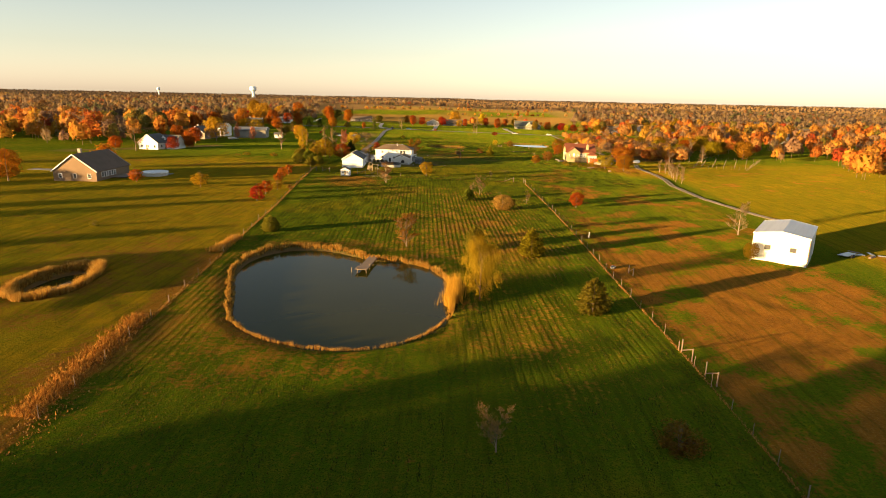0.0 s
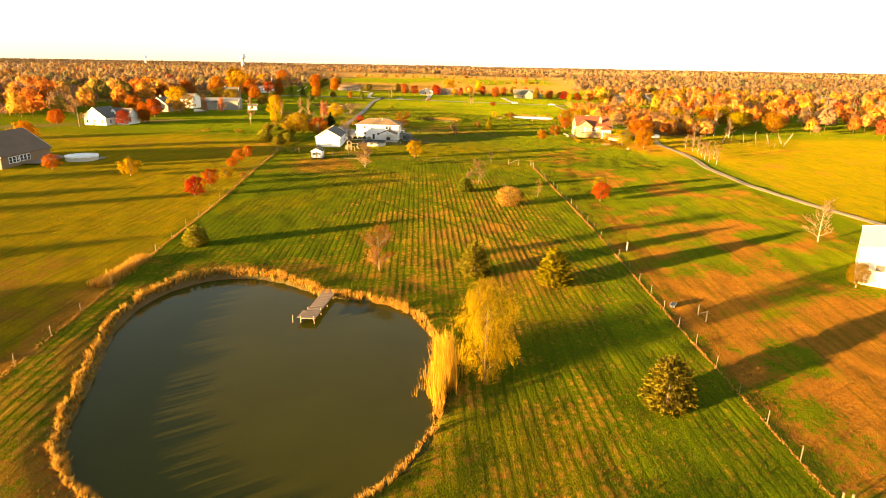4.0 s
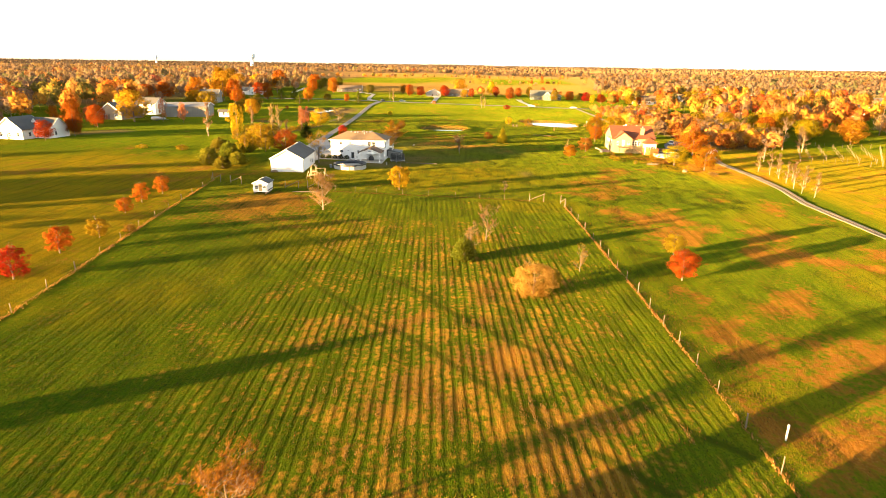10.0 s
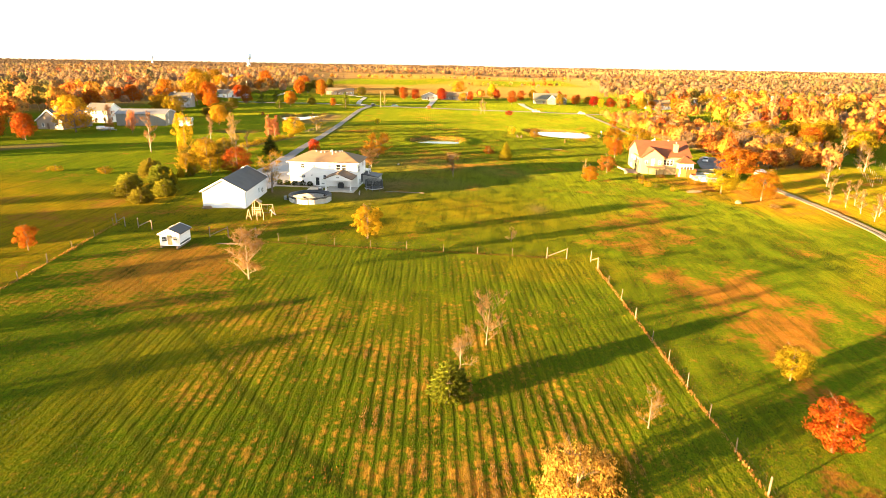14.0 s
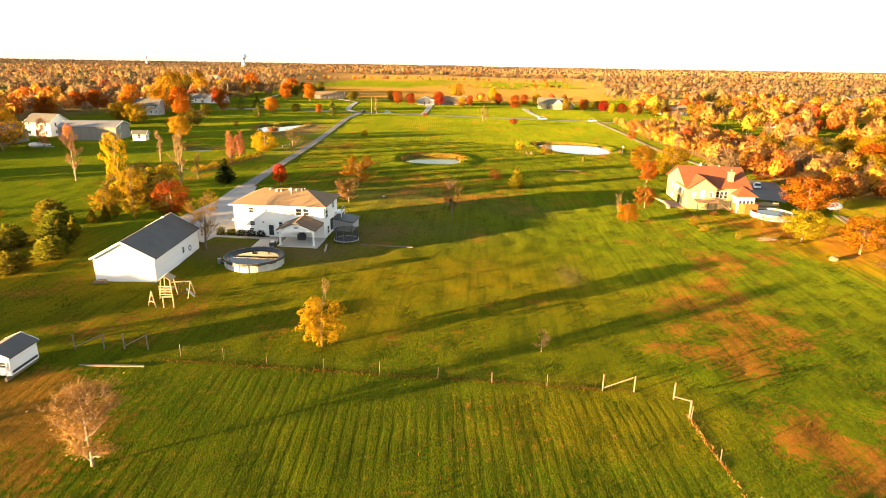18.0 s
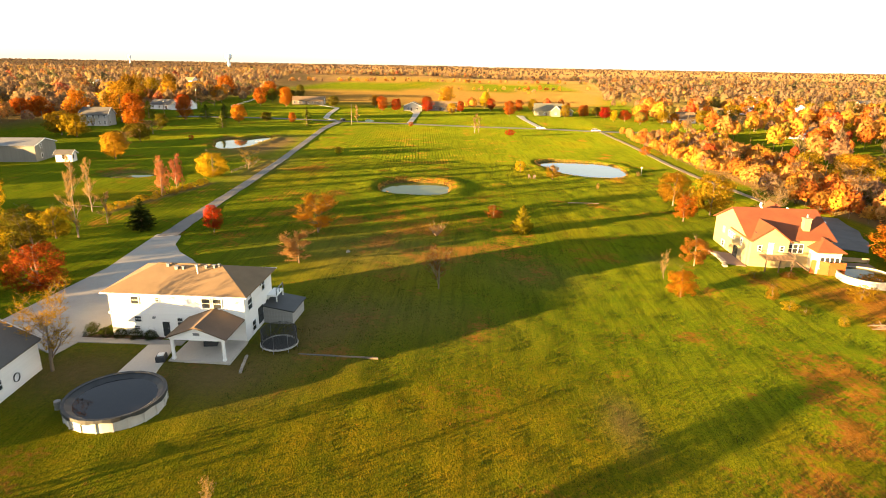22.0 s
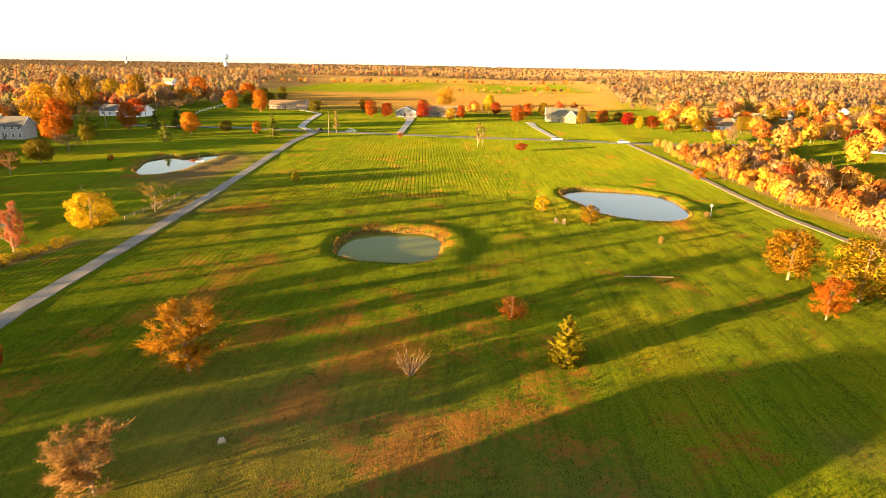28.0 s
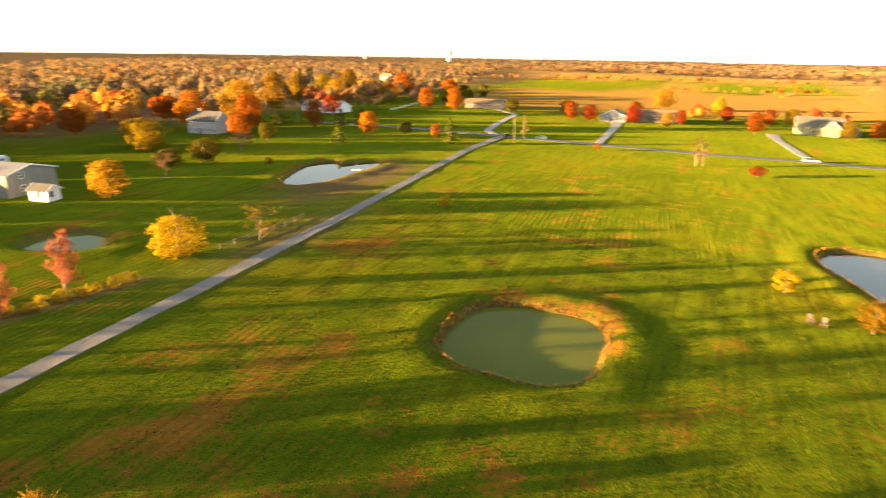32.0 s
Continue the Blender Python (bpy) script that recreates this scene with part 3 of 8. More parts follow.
# ploughed strip on the far west lawn
along, across = (X + 138) * 0.74 + (Y - 299) * 0.67, (Y - 299) * 0.74 - (X + 138) * 0.67
bare = np.maximum(bare, 0.85 * step(-np.abs(across), -6, -4.5) * step(-along, -13, -10) * step(along, -60, -55))
for cx, cy, rx, ry, turn, wob, drop, rim in PONDS.values():
    d = blob(X, Y, cx, cy, rx, ry, turn, wob)
    bare = np.maximum(bare, step(-d, -0.9, 0.4))
    dry += 0.22 * np.exp(-((d - 1.6) / 1.8) ** 2)
    if cy < 120:
        dry += 0.16 * np.exp(-((d - 6) / 5) ** 2)
fieldN = step(Y, 640, 660) * step(-Y, -1500, -1250) * step(X, -0.28 * Y + 20, -0.28 * Y + 60) * step(-X, -(0.165 * Y), -(0.165 * Y) + 20)
# far fields: stubble with two green strips that run askew
V = Y - 0.55 * X
strip = step(V, 660, 680) - step(V, 922, 936) * (1 - 0.9 * spot(X, Y, -30, 1000, 26, 160)) + step(V, 1180, 1200)
crop = fieldN * np.clip(strip + 0.5 * spot(X, Y, 120, 900, 60, 120), 0, 1)
far = step(np.hypot(X, Y - 250), 620, 760) * (1 - fieldN)
far = np.maximum(far, 0.8 * step(-X, 196, 215) * step(Y, 400, 440) + 0.6 * step(X, 125, 145) * step(Y, 560, 600))
far = np.maximum(far, 0.85 * step(X, np.interp(Y, [318, 340, 360, 382, 395, 412, 452, 505], [87, 84, 80, 77, 75, 73.5, 73, 73]), np.interp(Y, [318, 340, 360, 382, 395, 412, 452, 505], [91, 88, 84, 81, 79, 77.5, 77, 77])) * step(Y, 316, 326) * step(-Y, -508, -496) * step(-X, -112, -100))
for name, a in (("dry", dry), ("lawn", np.clip(lawn, 0, 1)), ("rows", np.clip(rows, 0, 1)), ("bare", bare), ("crop", crop), ("far", far), ("fresh", fresh)):
    gm.attributes.new(name, "FLOAT", "POINT").data.foreach_set("value", np.asarray(a, np.float32).ravel())
gm.polygons.foreach_set("use_smooth", [True] * len(gm.polygons))
ground = tagged(link("ground", gm, GROUND), "mown autumn grassland with straw-brown rows and dry patches", "ground", kind="structure")


# ---- water ----
def pond(key, label, mt):
    cx, cy, rx, ry, turn, wob, drop, rim = PONDS[key]
    z = float(base_land(cx, cy)) - drop
    a = radians(turn)
    bm = bm_new()
    ringp = []
    for k in range(72):
        th = 2 * math.pi * k / 72
        e = 1.05 + sum(amp * math.cos(n * th + ph) for n, amp, ph in wob)
        u, v = rx * e * math.cos(th), ry * e * math.sin(th)
        ringp.append(bm.verts.new((cx + u * math.cos(a) - v * math.sin(a), cy + u * math.sin(a) + v * math.cos(a), z)))
    bm.faces.new(ringp)
    ob = part("water_" + key, bm, mt, None)
    return tagged(ob, label, "pond", kind="structure")


pond("near", "dark still farm pond ringed by dry reeds", DARK_WATER)
pond("left", "small shaded pond behind a reed bank", DARK_WATER)
pond("mid", "silty round pond with a ring of dry reeds", MILKY_WATER)
pond("east", "pond mirroring the pale evening sky", SKY_WATER)
pond("north", "pond beside the lane mirroring trees", SKY_WATER)
pond("small", "small green pond under young trees", MILKY_WATER)


# ---- lanes ----
def lane(name, line, widths, mt, label, category="road", lift=0.014):
    """A strip laid over the land along a line of points."""
    pts, wid = [], []
    for (a, b), (wa, wb) in zip(zip(line, line[1:]), zip(widths, widths[1:])):
        n = max(2, int(math.hypot(b[0] - a[0], b[1] - a[1]) / 2.5))
        for k in range(n):
            s = k / n
            pts.append((a[0] + (b[0] - a[0]) * s, a[1] + (b[1] - a[1]) * s))
            wid.append(wa + (wb - wa) * s)
    pts.append(line[-1])
    wid.append(widths[-1])
    sm = [pts[0]] + [tuple((pts[i - 1][k] + 2 * pts[i][k] + pts[i + 1][k]) / 4 for k in (0, 1)) for i in range(1, len(pts) - 1)] + [pts[-1]]
    verts, faces = [], []
    for i, (x, y) in enumerate(sm):
        a, b = sm[max(i - 1, 0)], sm[min(i + 1, len(sm) - 1)]
        d = Vector((b[0] - a[0], b[1] - a[1])).normalized()
        for k in (-1, -0.5, 0, 0.5, 1):
            w = wid[i] / 2 * (1 + 0.05 * math.sin(i * 1.7 + k))
            px, py = x - d.y * w * k, y + d.x * w * k
            verts.append((px, py, ground_z(px, py) + 0.06 * float(waves(px, py, 3, 9)) + lift))
        if i:
            for k in range(4):
                p = 5 * (i - 1) + k
                faces.append((p, p + 1, p + 6, p + 5))
    me = soup(name, verts, faces)
    me.polygons.foreach_set("use_smooth", [False] * len(me.polygons))
    ob = link(name, me, mt)
    sol = ob.modifiers.new("thick", "SOLIDIFY")
    sol.thickness, sol.offset = 0.12, -1
    return tagged(ob, label, category, kind="structure")


lane("lane_main", [(-55.5, 300), (-57.5, 322), (-59.0, 346), (-62.2, 386), (-66.5, 428), (-71.8, 480), (-72.3, 519)], [3.2, 2.5, 2.4, 2.4, 2.5, 2.7, 4.0], GRAVEL, "pale gravel lane running straight through the fields")
for name, off in (("lane_east_track", -0.62), ("lane_east_rut", 0.62)):
    lane(name, [(x + off, y) for x, y in ((86, 160), (80, 178.5), (75.3, 199), (74.2, 228), (76.8, 245), (77.2, 263), (76, 284), (79, 300))], [0.8] * 8, TRACK, "pale gravel wheel track curving past the pasture")
lane("lane_hedge", [(74, 352), (70.9, 375), (68.5, 390), (67, 415), (66.8, 461), (64, 519)], [1.9] * 6, TRACK, "gravel lane beside a yellow hedgerow")
lane("road_north", [(-160, 519), (-72, 519), (-37, 519), (2, 519), (32, 522), (64, 521), (130, 528)], [5] * 7, ASPHALT, "asphalt country road crossing behind the fields")
lane("drive_north_a", [(-76, 522), (-83.4, 532.4), (-88, 560), (-93.4, 607), (-110, 626)], [3.0] * 5, CONCRETE, "pale concrete driveway to a farmhouse")
lane("drive_north_b", [(-36, 522), (-37, 555), (-38.5, 590), (-41, 606)], [3, 3, 4, 6.5], CONCRETE, "pale concrete driveway to a low house")
lane("drive_north_c", [(34.4, 524), (32.6, 543), (29.0, 580), (28.5, 604)], [3, 3, 3.2, 5], CONCRETE, "pale concrete driveway to a gabled house")
lane("lane_house_b", [(-100, 197), (-118, 196), (-150, 199)], [3.5, 3.5, 3.5], GRAVEL, "gravel drive beside the brown house")
lane("lane_court", [(80, 341), (76.5, 330), (73.5, 321), (70.5, 313)], [6.5, 9.5, 9.0, 6.0], ASPHALT, "grey asphalt drive behind the cream house")


def slab(name, corners, thick, mt, label, category, lift=0.05):
    """A flat paved piece that follows the land at its corners."""
    bm = bm_new()
    top = [bm.verts.new((x, y, ground_z(x, y) + lift)) for x, y in corners]
    low = [bm.verts.new((x, y, ground_z(x, y) + lift - thick)) for x, y in corners]
    bm.faces.new(top)
    bm.faces.new(low[::-1])
    n = len(corners)
    for i in range(n):
        bm.faces.new((low[i], low[(i + 1) % n], top[(i + 1) % n], top[i]))
    bmesh.ops.recalc_face_normals(bm, faces=bm.faces[:])
    return tagged(part(name, bm, mt, None), label, category, kind="structure")


slab("driveway_court", [(-57.3, 262), (-45.6, 256), (-44.6, 262), (-42.6, 272.5), (-40.4, 280), (-42.4, 284.6), (-45.6, 288.6), (-49.3, 292), (-52.0, 296), (-53.4, 301), (-57.8, 301), (-56.0, 283)], 0.2, CONCRETE, "wide pale concrete driveway court behind the white house", "driveway", 0.09)
slab("walk_house", [(-46.0, 259.2), (-33.6, 259.9), (-33.6, 261.0), (-46.0, 260.4)], 0.2, CONCRETE, "narrow concrete walk along the house", "path", 0.10)
slab("walk_pool", [(-37.0, 252.6), (-33.2, 253.2), (-34.2, 259.9), (-37.2, 259.6)], 0.2, PALE_CONCRETE, "concrete walk leading to the pool", "path", 0.09)
slab("planting_bed", [(-45.4, 260.5), (-36.4, 261.0), (-36.4, 261.6), (-44.0, 261.4)], 0.2, MULCH, "dark mulch bed along the house wall", "flower bed", 0.11)


# ---- trees: each kind is modelled once in several forms, then planted ----
def tube(rows, sides=5):
    """Tapered tube through rows of (point, radius)."""
    v, f = [], []
    for i, (p, r) in enumerate(rows):
        p = Vector(p)
        q = Vector(rows[min(i + 1, len(rows) - 1)][0]) - Vector(rows[max(i - 1, 0)][0])
        q = q.normalized() if q.length > 1e-6 else Vector((0, 0, 1))
        u = q.cross(Vector((1, 0.3, 0.1))).normalized()
        w = q.cross(u)
        for k in range(sides):
            a = 2 * math.pi * k / sides
            v.append(tuple(p + (u * math.cos(a) + w * math.sin(a)) * r))
        if i:
            for k in range(sides):
                a, b = (i - 1) * sides + k, (i - 1) * sides + (k + 1) % sides
                f.append((a, b, b + sides, a + sides))
    return v, f


def join(chunks):
    v, f = [], []
    for a, b in chunks:
        o = len(v)
        v += a
        f += [tuple(i + o for i in q) for q in b]
    return v, f


def limbs(rng, h, spread_w, depth, trunk_r, first=0.25, kids=(5, 4, 3), up=0.55):
    """Trunk and forked limbs; gives the tubes and the tips."""
    tubes, tips = [], []

    def grow(p, d, length, r, level):
        rows, q = [(tuple(p), r)], Vector(p)
        n = 4 if level == 0 else 3
        dirs = []
        for k in range(n):
            d = (d + Vector(rng.normal(0, 0.015 if level == 0 else 0.17, 3)) + Vector((0, 0, 0.08 * level))).normalized()
            q = q + d * (length / n)
            rows.append((tuple(q), r * (1 - 0.75 * (k + 1) / n)))
            dirs.append((q.copy(), d.copy(), r * (1 - 0.75 * (k + 1) / n)))
        tubes.append(tube(rows, 6 if level == 0 else (4 if level == 1 else 3)))
        if level >= depth:
            tips.extend(tuple(s[0]) for s in dirs)
            return
        for k in range(kids[level]):
            s = first + (1 - first) * (k + 0.6) / kids[level] if level == 0 else 0.35 + 0.6 * (k + 0.5) / kids[level]
            i = min(int(s * n), n - 1)
            at, ad, ar = dirs[i]
            at = Vector(rows[i][0]).lerp(Vector(rows[i + 1][0]), s * n - i)
            az = rng.uniform(0, 2 * math.pi) + k * 2.4
            out = Vector((math.cos(az), math.sin(az), up * rng.uniform(0.6, 1.4)))
            nd = (ad * 0.45 + out).normalized()
            grow(at, nd, length * rng.uniform(0.42, 0.62) * (spread_w if level == 0 else 1.0), max(ar * 0.7, 0.012), level + 1)

    grow(Vector((0, 0, -0.15)), Vector((0, 0, 1)), h, trunk_r, 0)
    return join(tubes), tips


def unit(v):
    return v / np.maximum(np.linalg.norm(v, axis=-1, keepdims=True), 1e-6)


def slips(rng, c, along, size, aspect, width=1.0):
    """Three-cornered leaf sprays at c, each lengthwise along its own direction."""
    n = len(c)
    a = unit(along)
    b = unit(np.cross(a, rng.normal(0, 1, (n, 3))))
    s = size * rng.uniform(0.6, 1.4, (n, 1))
    v = np.stack([c - a * s * aspect * 0.45 - b * s * 0.5 * width, c - a * s * aspect * 0.3 + b * s * 0.5 * width, c + a * s * aspect * 0.6], 1)
    return v.reshape(-1, 3)


def clumps(rng, hubs, radius, per, size, core, aspect=1.7, own=0.6, stray=0.14, flat=0.85):
    """Leaf sprays gathered in rounded clumps round the hubs, with the way each one faces."""
    hubs, radius = np.asarray(hubs, float), np.asarray(radius, float)
    weight = radius ** 2 / (radius ** 2).sum()
    pick = rng.choice(len(hubs), per * len(hubs), p=weight)
    d = unit(rng.normal(0, 1, (len(pick), 3)))
    q = rng.uniform(0.45, 1.0, (len(pick), 1)) ** 0.6
    q = np.where(rng.uniform(0, 1, (len(pick), 1)) < stray, q * 1.35, q)
    c = hubs[pick] + d * q * radius[pick][:, None] * np.array((1, 1, flat))
    out = unit(c - np.asarray(core))
    face = unit(own * d + (1 - own) * out + rng.normal(0, 0.16, d.shape))
    along = np.cross(face, rng.normal(0, 1, d.shape)) + 0.35 * out
    v = slips(rng, c, along, size, aspect)
    return v, np.repeat(face, 3, 0)


def sprigs(rng, tips, core, per, length, width, up=0.5):
    """Fine twigs that fan out from the limb tips."""
    c = np.repeat(np.asarray(tips, float), per, 0)
    out = unit(c - np.asarray(core)) + np.array((0, 0, up)) + rng.normal(0, 0.45, c.shape)
    out = unit(out)
    l = length * rng.uniform(0.5, 1.3, (len(c), 1))
    b = unit(np.cross(out, rng.normal(0, 1, c.shape))) * width
    v = np.stack([c - b, c + b, c + out * l], 1).reshape(-1, 3)
    return v, np.repeat(unit(out + rng.normal(0, 0.5, c.shape)), 3, 0)


FORMS = {}


def form(kind, seed, build):
    tv, tf, cv, nor = build(np.random.RandomState(seed))
    cv = np.asarray(cv)
    cv[:, 2] = np.maximum(cv[:, 2], 0.02)
    top = max(cv[:, 2].max(), max(p[2] for p in tv))
    half = max(np.percentile(np.hypot(cv[:, 0], cv[:, 1]), 97), 0.3)
    trunk = soup(kind + "_trunk", np.asarray(tv), np.asarray(tf))
    crown = soup(kind + "_crown", cv, np.arange(len(cv)).reshape(-1, 3))
    rounded(crown, nor)
    trunk.materials.append(None)
    crown.materials.append(None)
    FORMS.setdefault(kind, []).append((trunk, crown, top, half))


def dome(rng, n, mid, tall, wide, low=-0.9, lumps=0.15, inner=0.5):
    """Hubs of clumps spread through a lumpy rounded crown, most of them near its skin."""
    th, u = 2.399963 * np.arange(n) + rng.normal(0, 0.35, n), np.linspace(low, 0.97, n) + rng.normal(0, 0.05, n)
    u = np.clip(u, -0.98, 0.98)
    lump = 1 + lumps * np.sin(3 * th + 5 * u + rng.uniform(0, 6)) + 0.8 * lumps * np.sin(5 * th - 3 * u + rng.uniform(0, 6)) + 0.5 * lumps * rng.normal(0, 1, n)
    deep = np.where(rng.uniform(0, 1, n) < 0.25, inner, 0.86)
    rr = (1 - np.abs(u) ** 2.4) ** 0.5 * wide * lump * deep
    return np.stack([rr * np.cos(th), rr * np.sin(th), mid + tall * u * (0.9 + 0.1 * lump) * np.where(deep < 0.8, 0.8, 0.92)], 1)


def broad(hubs, radius, per, size, up=0.9, w=0.55, kids=(7, 4, 3), first=0.2, low=-0.9, mid=4.0, tall=3.2, wide=2.5, r=0.15, lumps=0.15, depth=2, aspect=1.7):
    def build(rng):
        (tv, tf), tips = limbs(rng, 6.7, w, depth, r, first=first, kids=kids, up=up)
        at = dome(rng, hubs, mid, tall, wide, low, lumps)
        v, n = clumps(rng, at, radius * rng.uniform(0.65, 1.3, hubs), per, size, (0, 0, mid - 0.6), aspect)
        return tv, tf, v, n
    return build


def sparse(each, scatter, size, up=0.9, kids=(9, 6, 5), w=0.75, first=0.2, r=0.12, fan=3, fan_len=0.45, fan_w=0.010):
    """A half-bare tree: limbs, a haze of fine twigs and a few leaves at their ends."""
    def build(rng):
        (tv, tf), tips = limbs(rng, 6.6, w, 3 if len(kids) > 3 else 2, r, first=first, kids=kids, up=up)
        pick = np.array([p for p in tips if p[2] > 0.9])
        v, n = sprigs(rng, pick, (0, 0, 2.2), fan, fan_len, fan_w)
        if each:
            few = pick[rng.uniform(0, 1, len(pick)) < min(each, 1)] if each < 1 else np.repeat(pick, int(each), 0)
            c = few + rng.normal(0, 1, few.shape) * np.array(scatter) + np.array((0, 0, 0.1))
            a = slips(rng, c, rng.normal(0, 1, c.shape), size, 1.6)
            v, n = np.concatenate([v, a]), np.concatenate([n, np.repeat(unit(c - np.array((0, 0, 3.0))) + rng.normal(0, 0.3, c.shape), 3, 0)])
        return tv, tf, v, n
    return build


def needle(rows, most, reach, length, per, size, lift=0.5, taper=0.75, thick=0.3, ragged=0.15, low=0.35, blunt=0.12):
    """Tiers of pointed boughs; each bough is a plume of needle sprays round its own axis."""
    def build(rng):
        tv, tf = tube([((0, 0, -0.1), 0.13), ((0, 0, 3), 0.08), ((0.05, 0, 6.2), 0.02)], 6)
        chunks, vs, ns = [(tv, tf)], [], []
        for i in range(rows):
            s = i / (rows - 1)
            z = low + (6.1 - low) * s
            span = reach * min(1.0, 0.62 + 1.9 * s) * (1 - s) ** taper + blunt
            k = max(4, round(most * span / reach))
            for j in range(k):
                a = 2 * math.pi * (j + rng.uniform(0, 0.7)) / k + i * 1.3
                out = np.array((math.cos(a), math.sin(a), 0.0))
                axis = out + np.array((0, 0, lift * rng.uniform(0.6, 1.4) + 1.6 * s ** 4))
                axis /= np.linalg.norm(axis)
                tip_r = span * rng.uniform(1 - ragged, 1 + ragged)
                ln = min(length * rng.uniform(0.8, 1.25), 0.35 + tip_r * 1.1)
                tip = out * tip_r + np.array((0, 0, z + rng.normal(0, 0.12)))
                base = tip - axis * ln
                if (i + j) % 3 == 0:
                    chunks.append(tube([((0, 0, max(base[2] - 0.1, 0.1)), 0.03), (tuple(tip), 0.008)], 3))
                q = rng.uniform(0, 1, (per, 1)) ** 0.8
                side = unit(np.cross(axis, rng.normal(0, 1, (per, 3))))
                rad = thick * ln * (1 - q) ** 0.7 * rng.uniform(0.35, 1.0, (per, 1)) + 0.03
                c = base + axis * ln * q + side * rad * np.array((1, 1, 0.75))
                deep = rng.uniform(0, 1, (per, 1)) < 0.22
                c = np.where(deep, c * np.array((0.55, 0.55, 1.0)), c)
                vs.append(slips(rng, c, axis + 0.7 * side + rng.normal(0, 0.22, c.shape), size, 2.4))
                ns.append(np.repeat(unit(0.75 * side + 0.45 * out + np.array((0, 0, 0.15)) + rng.normal(0, 0.12, c.shape)), 3, 0))
        v, f = join(chunks)
        return v, f, np.concatenate(vs), np.concatenate(ns)
    return build


def weeping(rng):
    """A willow: rising limbs hung with fine leafy strands."""
    (tv, tf), tips = limbs(rng, 5.0, 0.6, 2, 0.11, first=0.1, kids=(11, 5, 4), up=1.3)
    n, k = 2600, 16
    hubs = dome(rng, 90, 3.7, 3.0, 2.1, -0.95, 0.16, 0.42)
    vs, ns = [], []
    for p in hubs[rng.randint(0, 90, n)] + rng.normal(0, 0.32, (n, 3)):
        out = unit(np.array((p[0], p[1], 0.0)) + rng.normal(0, 0.7, 3) * np.array((1, 1, 0)))
        ln = rng.uniform(0.35, 0.95)
        q = np.sort(rng.uniform(0, 1, k))[:, None]
        c = p + out * 0.5 * ln * np.sqrt(q) + np.array((0, 0, 1)) * (0.7 * q - 1.3 * q * q) * ln + rng.normal(0, 0.05, (k, 3))
        vs.append(slips(rng, c, np.array((0, 0, -1.0)) * (q + 0.1) + out * (1.1 - q) + rng.normal(0, 0.3, c.shape), 0.026, 3.4))
        ns.append(np.repeat(unit(0.4 * out + unit(p - np.array((0, 0, 3.0))) + rng.normal(0, 0.25, c.shape)), 3, 0))
    return tv, tf, np.concatenate(vs), np.concatenate(ns)


def stems(count, lean, fan, width):
    """A leafless shrub of many stems that rise and spread from one root."""
    def build(rng):
        chunks, tips = [], []
        for k in range(count):
            a, ln = 2.4 * k + rng.normal(0, 0.2), rng.uniform(0.6, 1.0) * 6.0
            out = np.array((math.cos(a), math.sin(a), 0)) * lean * rng.uniform(0.3, 1.0)
            rows = []
            for q in np.linspace(0, 1, 5):
                p = out * ln * q ** 0.8 * 0.6 + np.array((0, 0, ln * q * (1 - 0.12 * q))) + rng.normal(0, 0.1, 3) * q
                rows.append((tuple(p), 0.10 * (1 - 0.85 * q)))
                if q > 0.3:
                    tips.append(p)
            chunks.append(tube(rows, 4))
        tv, tf = join(chunks)
        v, n = sprigs(rng, np.array(tips), (0, 0, 0.3), fan, 1.1, width, 0.3)
        return tv, tf, v, n
    return build


form("stem_shrub", 177, stems(26, 0.85, 7, 0.022))
for k in range(4):
    form("round_tree", 20 + k, broad(84, 0.66, 125, 0.11, lumps=0.10))
for k in range(3):
    form("loose_tree", 40 + k, broad(70, 0.60, 130, 0.115, up=0.95, kids=(10, 5, 3), w=0.6, lumps=0.24))
for k in range(3):
    form("thin_tree", 60 + k, sparse(1.5, (0.12, 0.12, 0.12), 0.07, kids=(11, 5, 4, 3), up=0.95, w=0.66, r=0.085, first=0.08, fan=4, fan_w=0.009))
for k in range(2):
    form("bare_tree", 80 + k, sparse(0.22, (0.10, 0.10, 0.12), 0.07, kids=(12, 6, 4, 3), up=1.0, w=0.6, r=0.085, fan=3, fan_w=0.008))
for k in range(2):
    form("leafy_bare", 86 + k, sparse(3, (0.12, 0.12, 0.14), 0.085, kids=(14, 6, 4, 3), up=1.15, w=0.62, r=0.08, first=0.04, fan=6, fan_len=0.7, fan_w=0.013))
for k in range(3):
    form("tall_tree", 100 + k, broad(64, 0.52, 80, 0.115, up=1.3, w=0.4, kids=(10, 4, 3), first=0.12, lumps=0.24))
for k in range(2):
    form("bare_tall", 110 + k, sparse(0.35, (0.14, 0.14, 0.24), 0.07, up=1.6, kids=(13, 4, 3, 2), w=0.36, first=0.1, r=0.075, fan=4, fan_len=0.5))
for k in range(2):
    form("cedar", 120 + k, needle(14, 19, 2.05, 1.15, 66, 0.115, 0.7, 0.58, 0.36, 0.10))
form("star_cedar", 124, needle(10, 10, 2.05, 1.6, 110, 0.12, 0.85, 0.70, 0.27, 0.22))
for k in range(2):
    form("pine", 130 + k, needle(11, 16, 2.05, 1.1, 72, 0.125, 0.4, 0.42, 0.46, 0.14, blunt=0.3))
for k in range(2):
    form("spruce", 140 + k, needle(12, 14, 2.0, 1.2, 46, 0.15, -0.1, 0.85, 0.34, 0.15))
form("weeping_tree", 150, weeping)
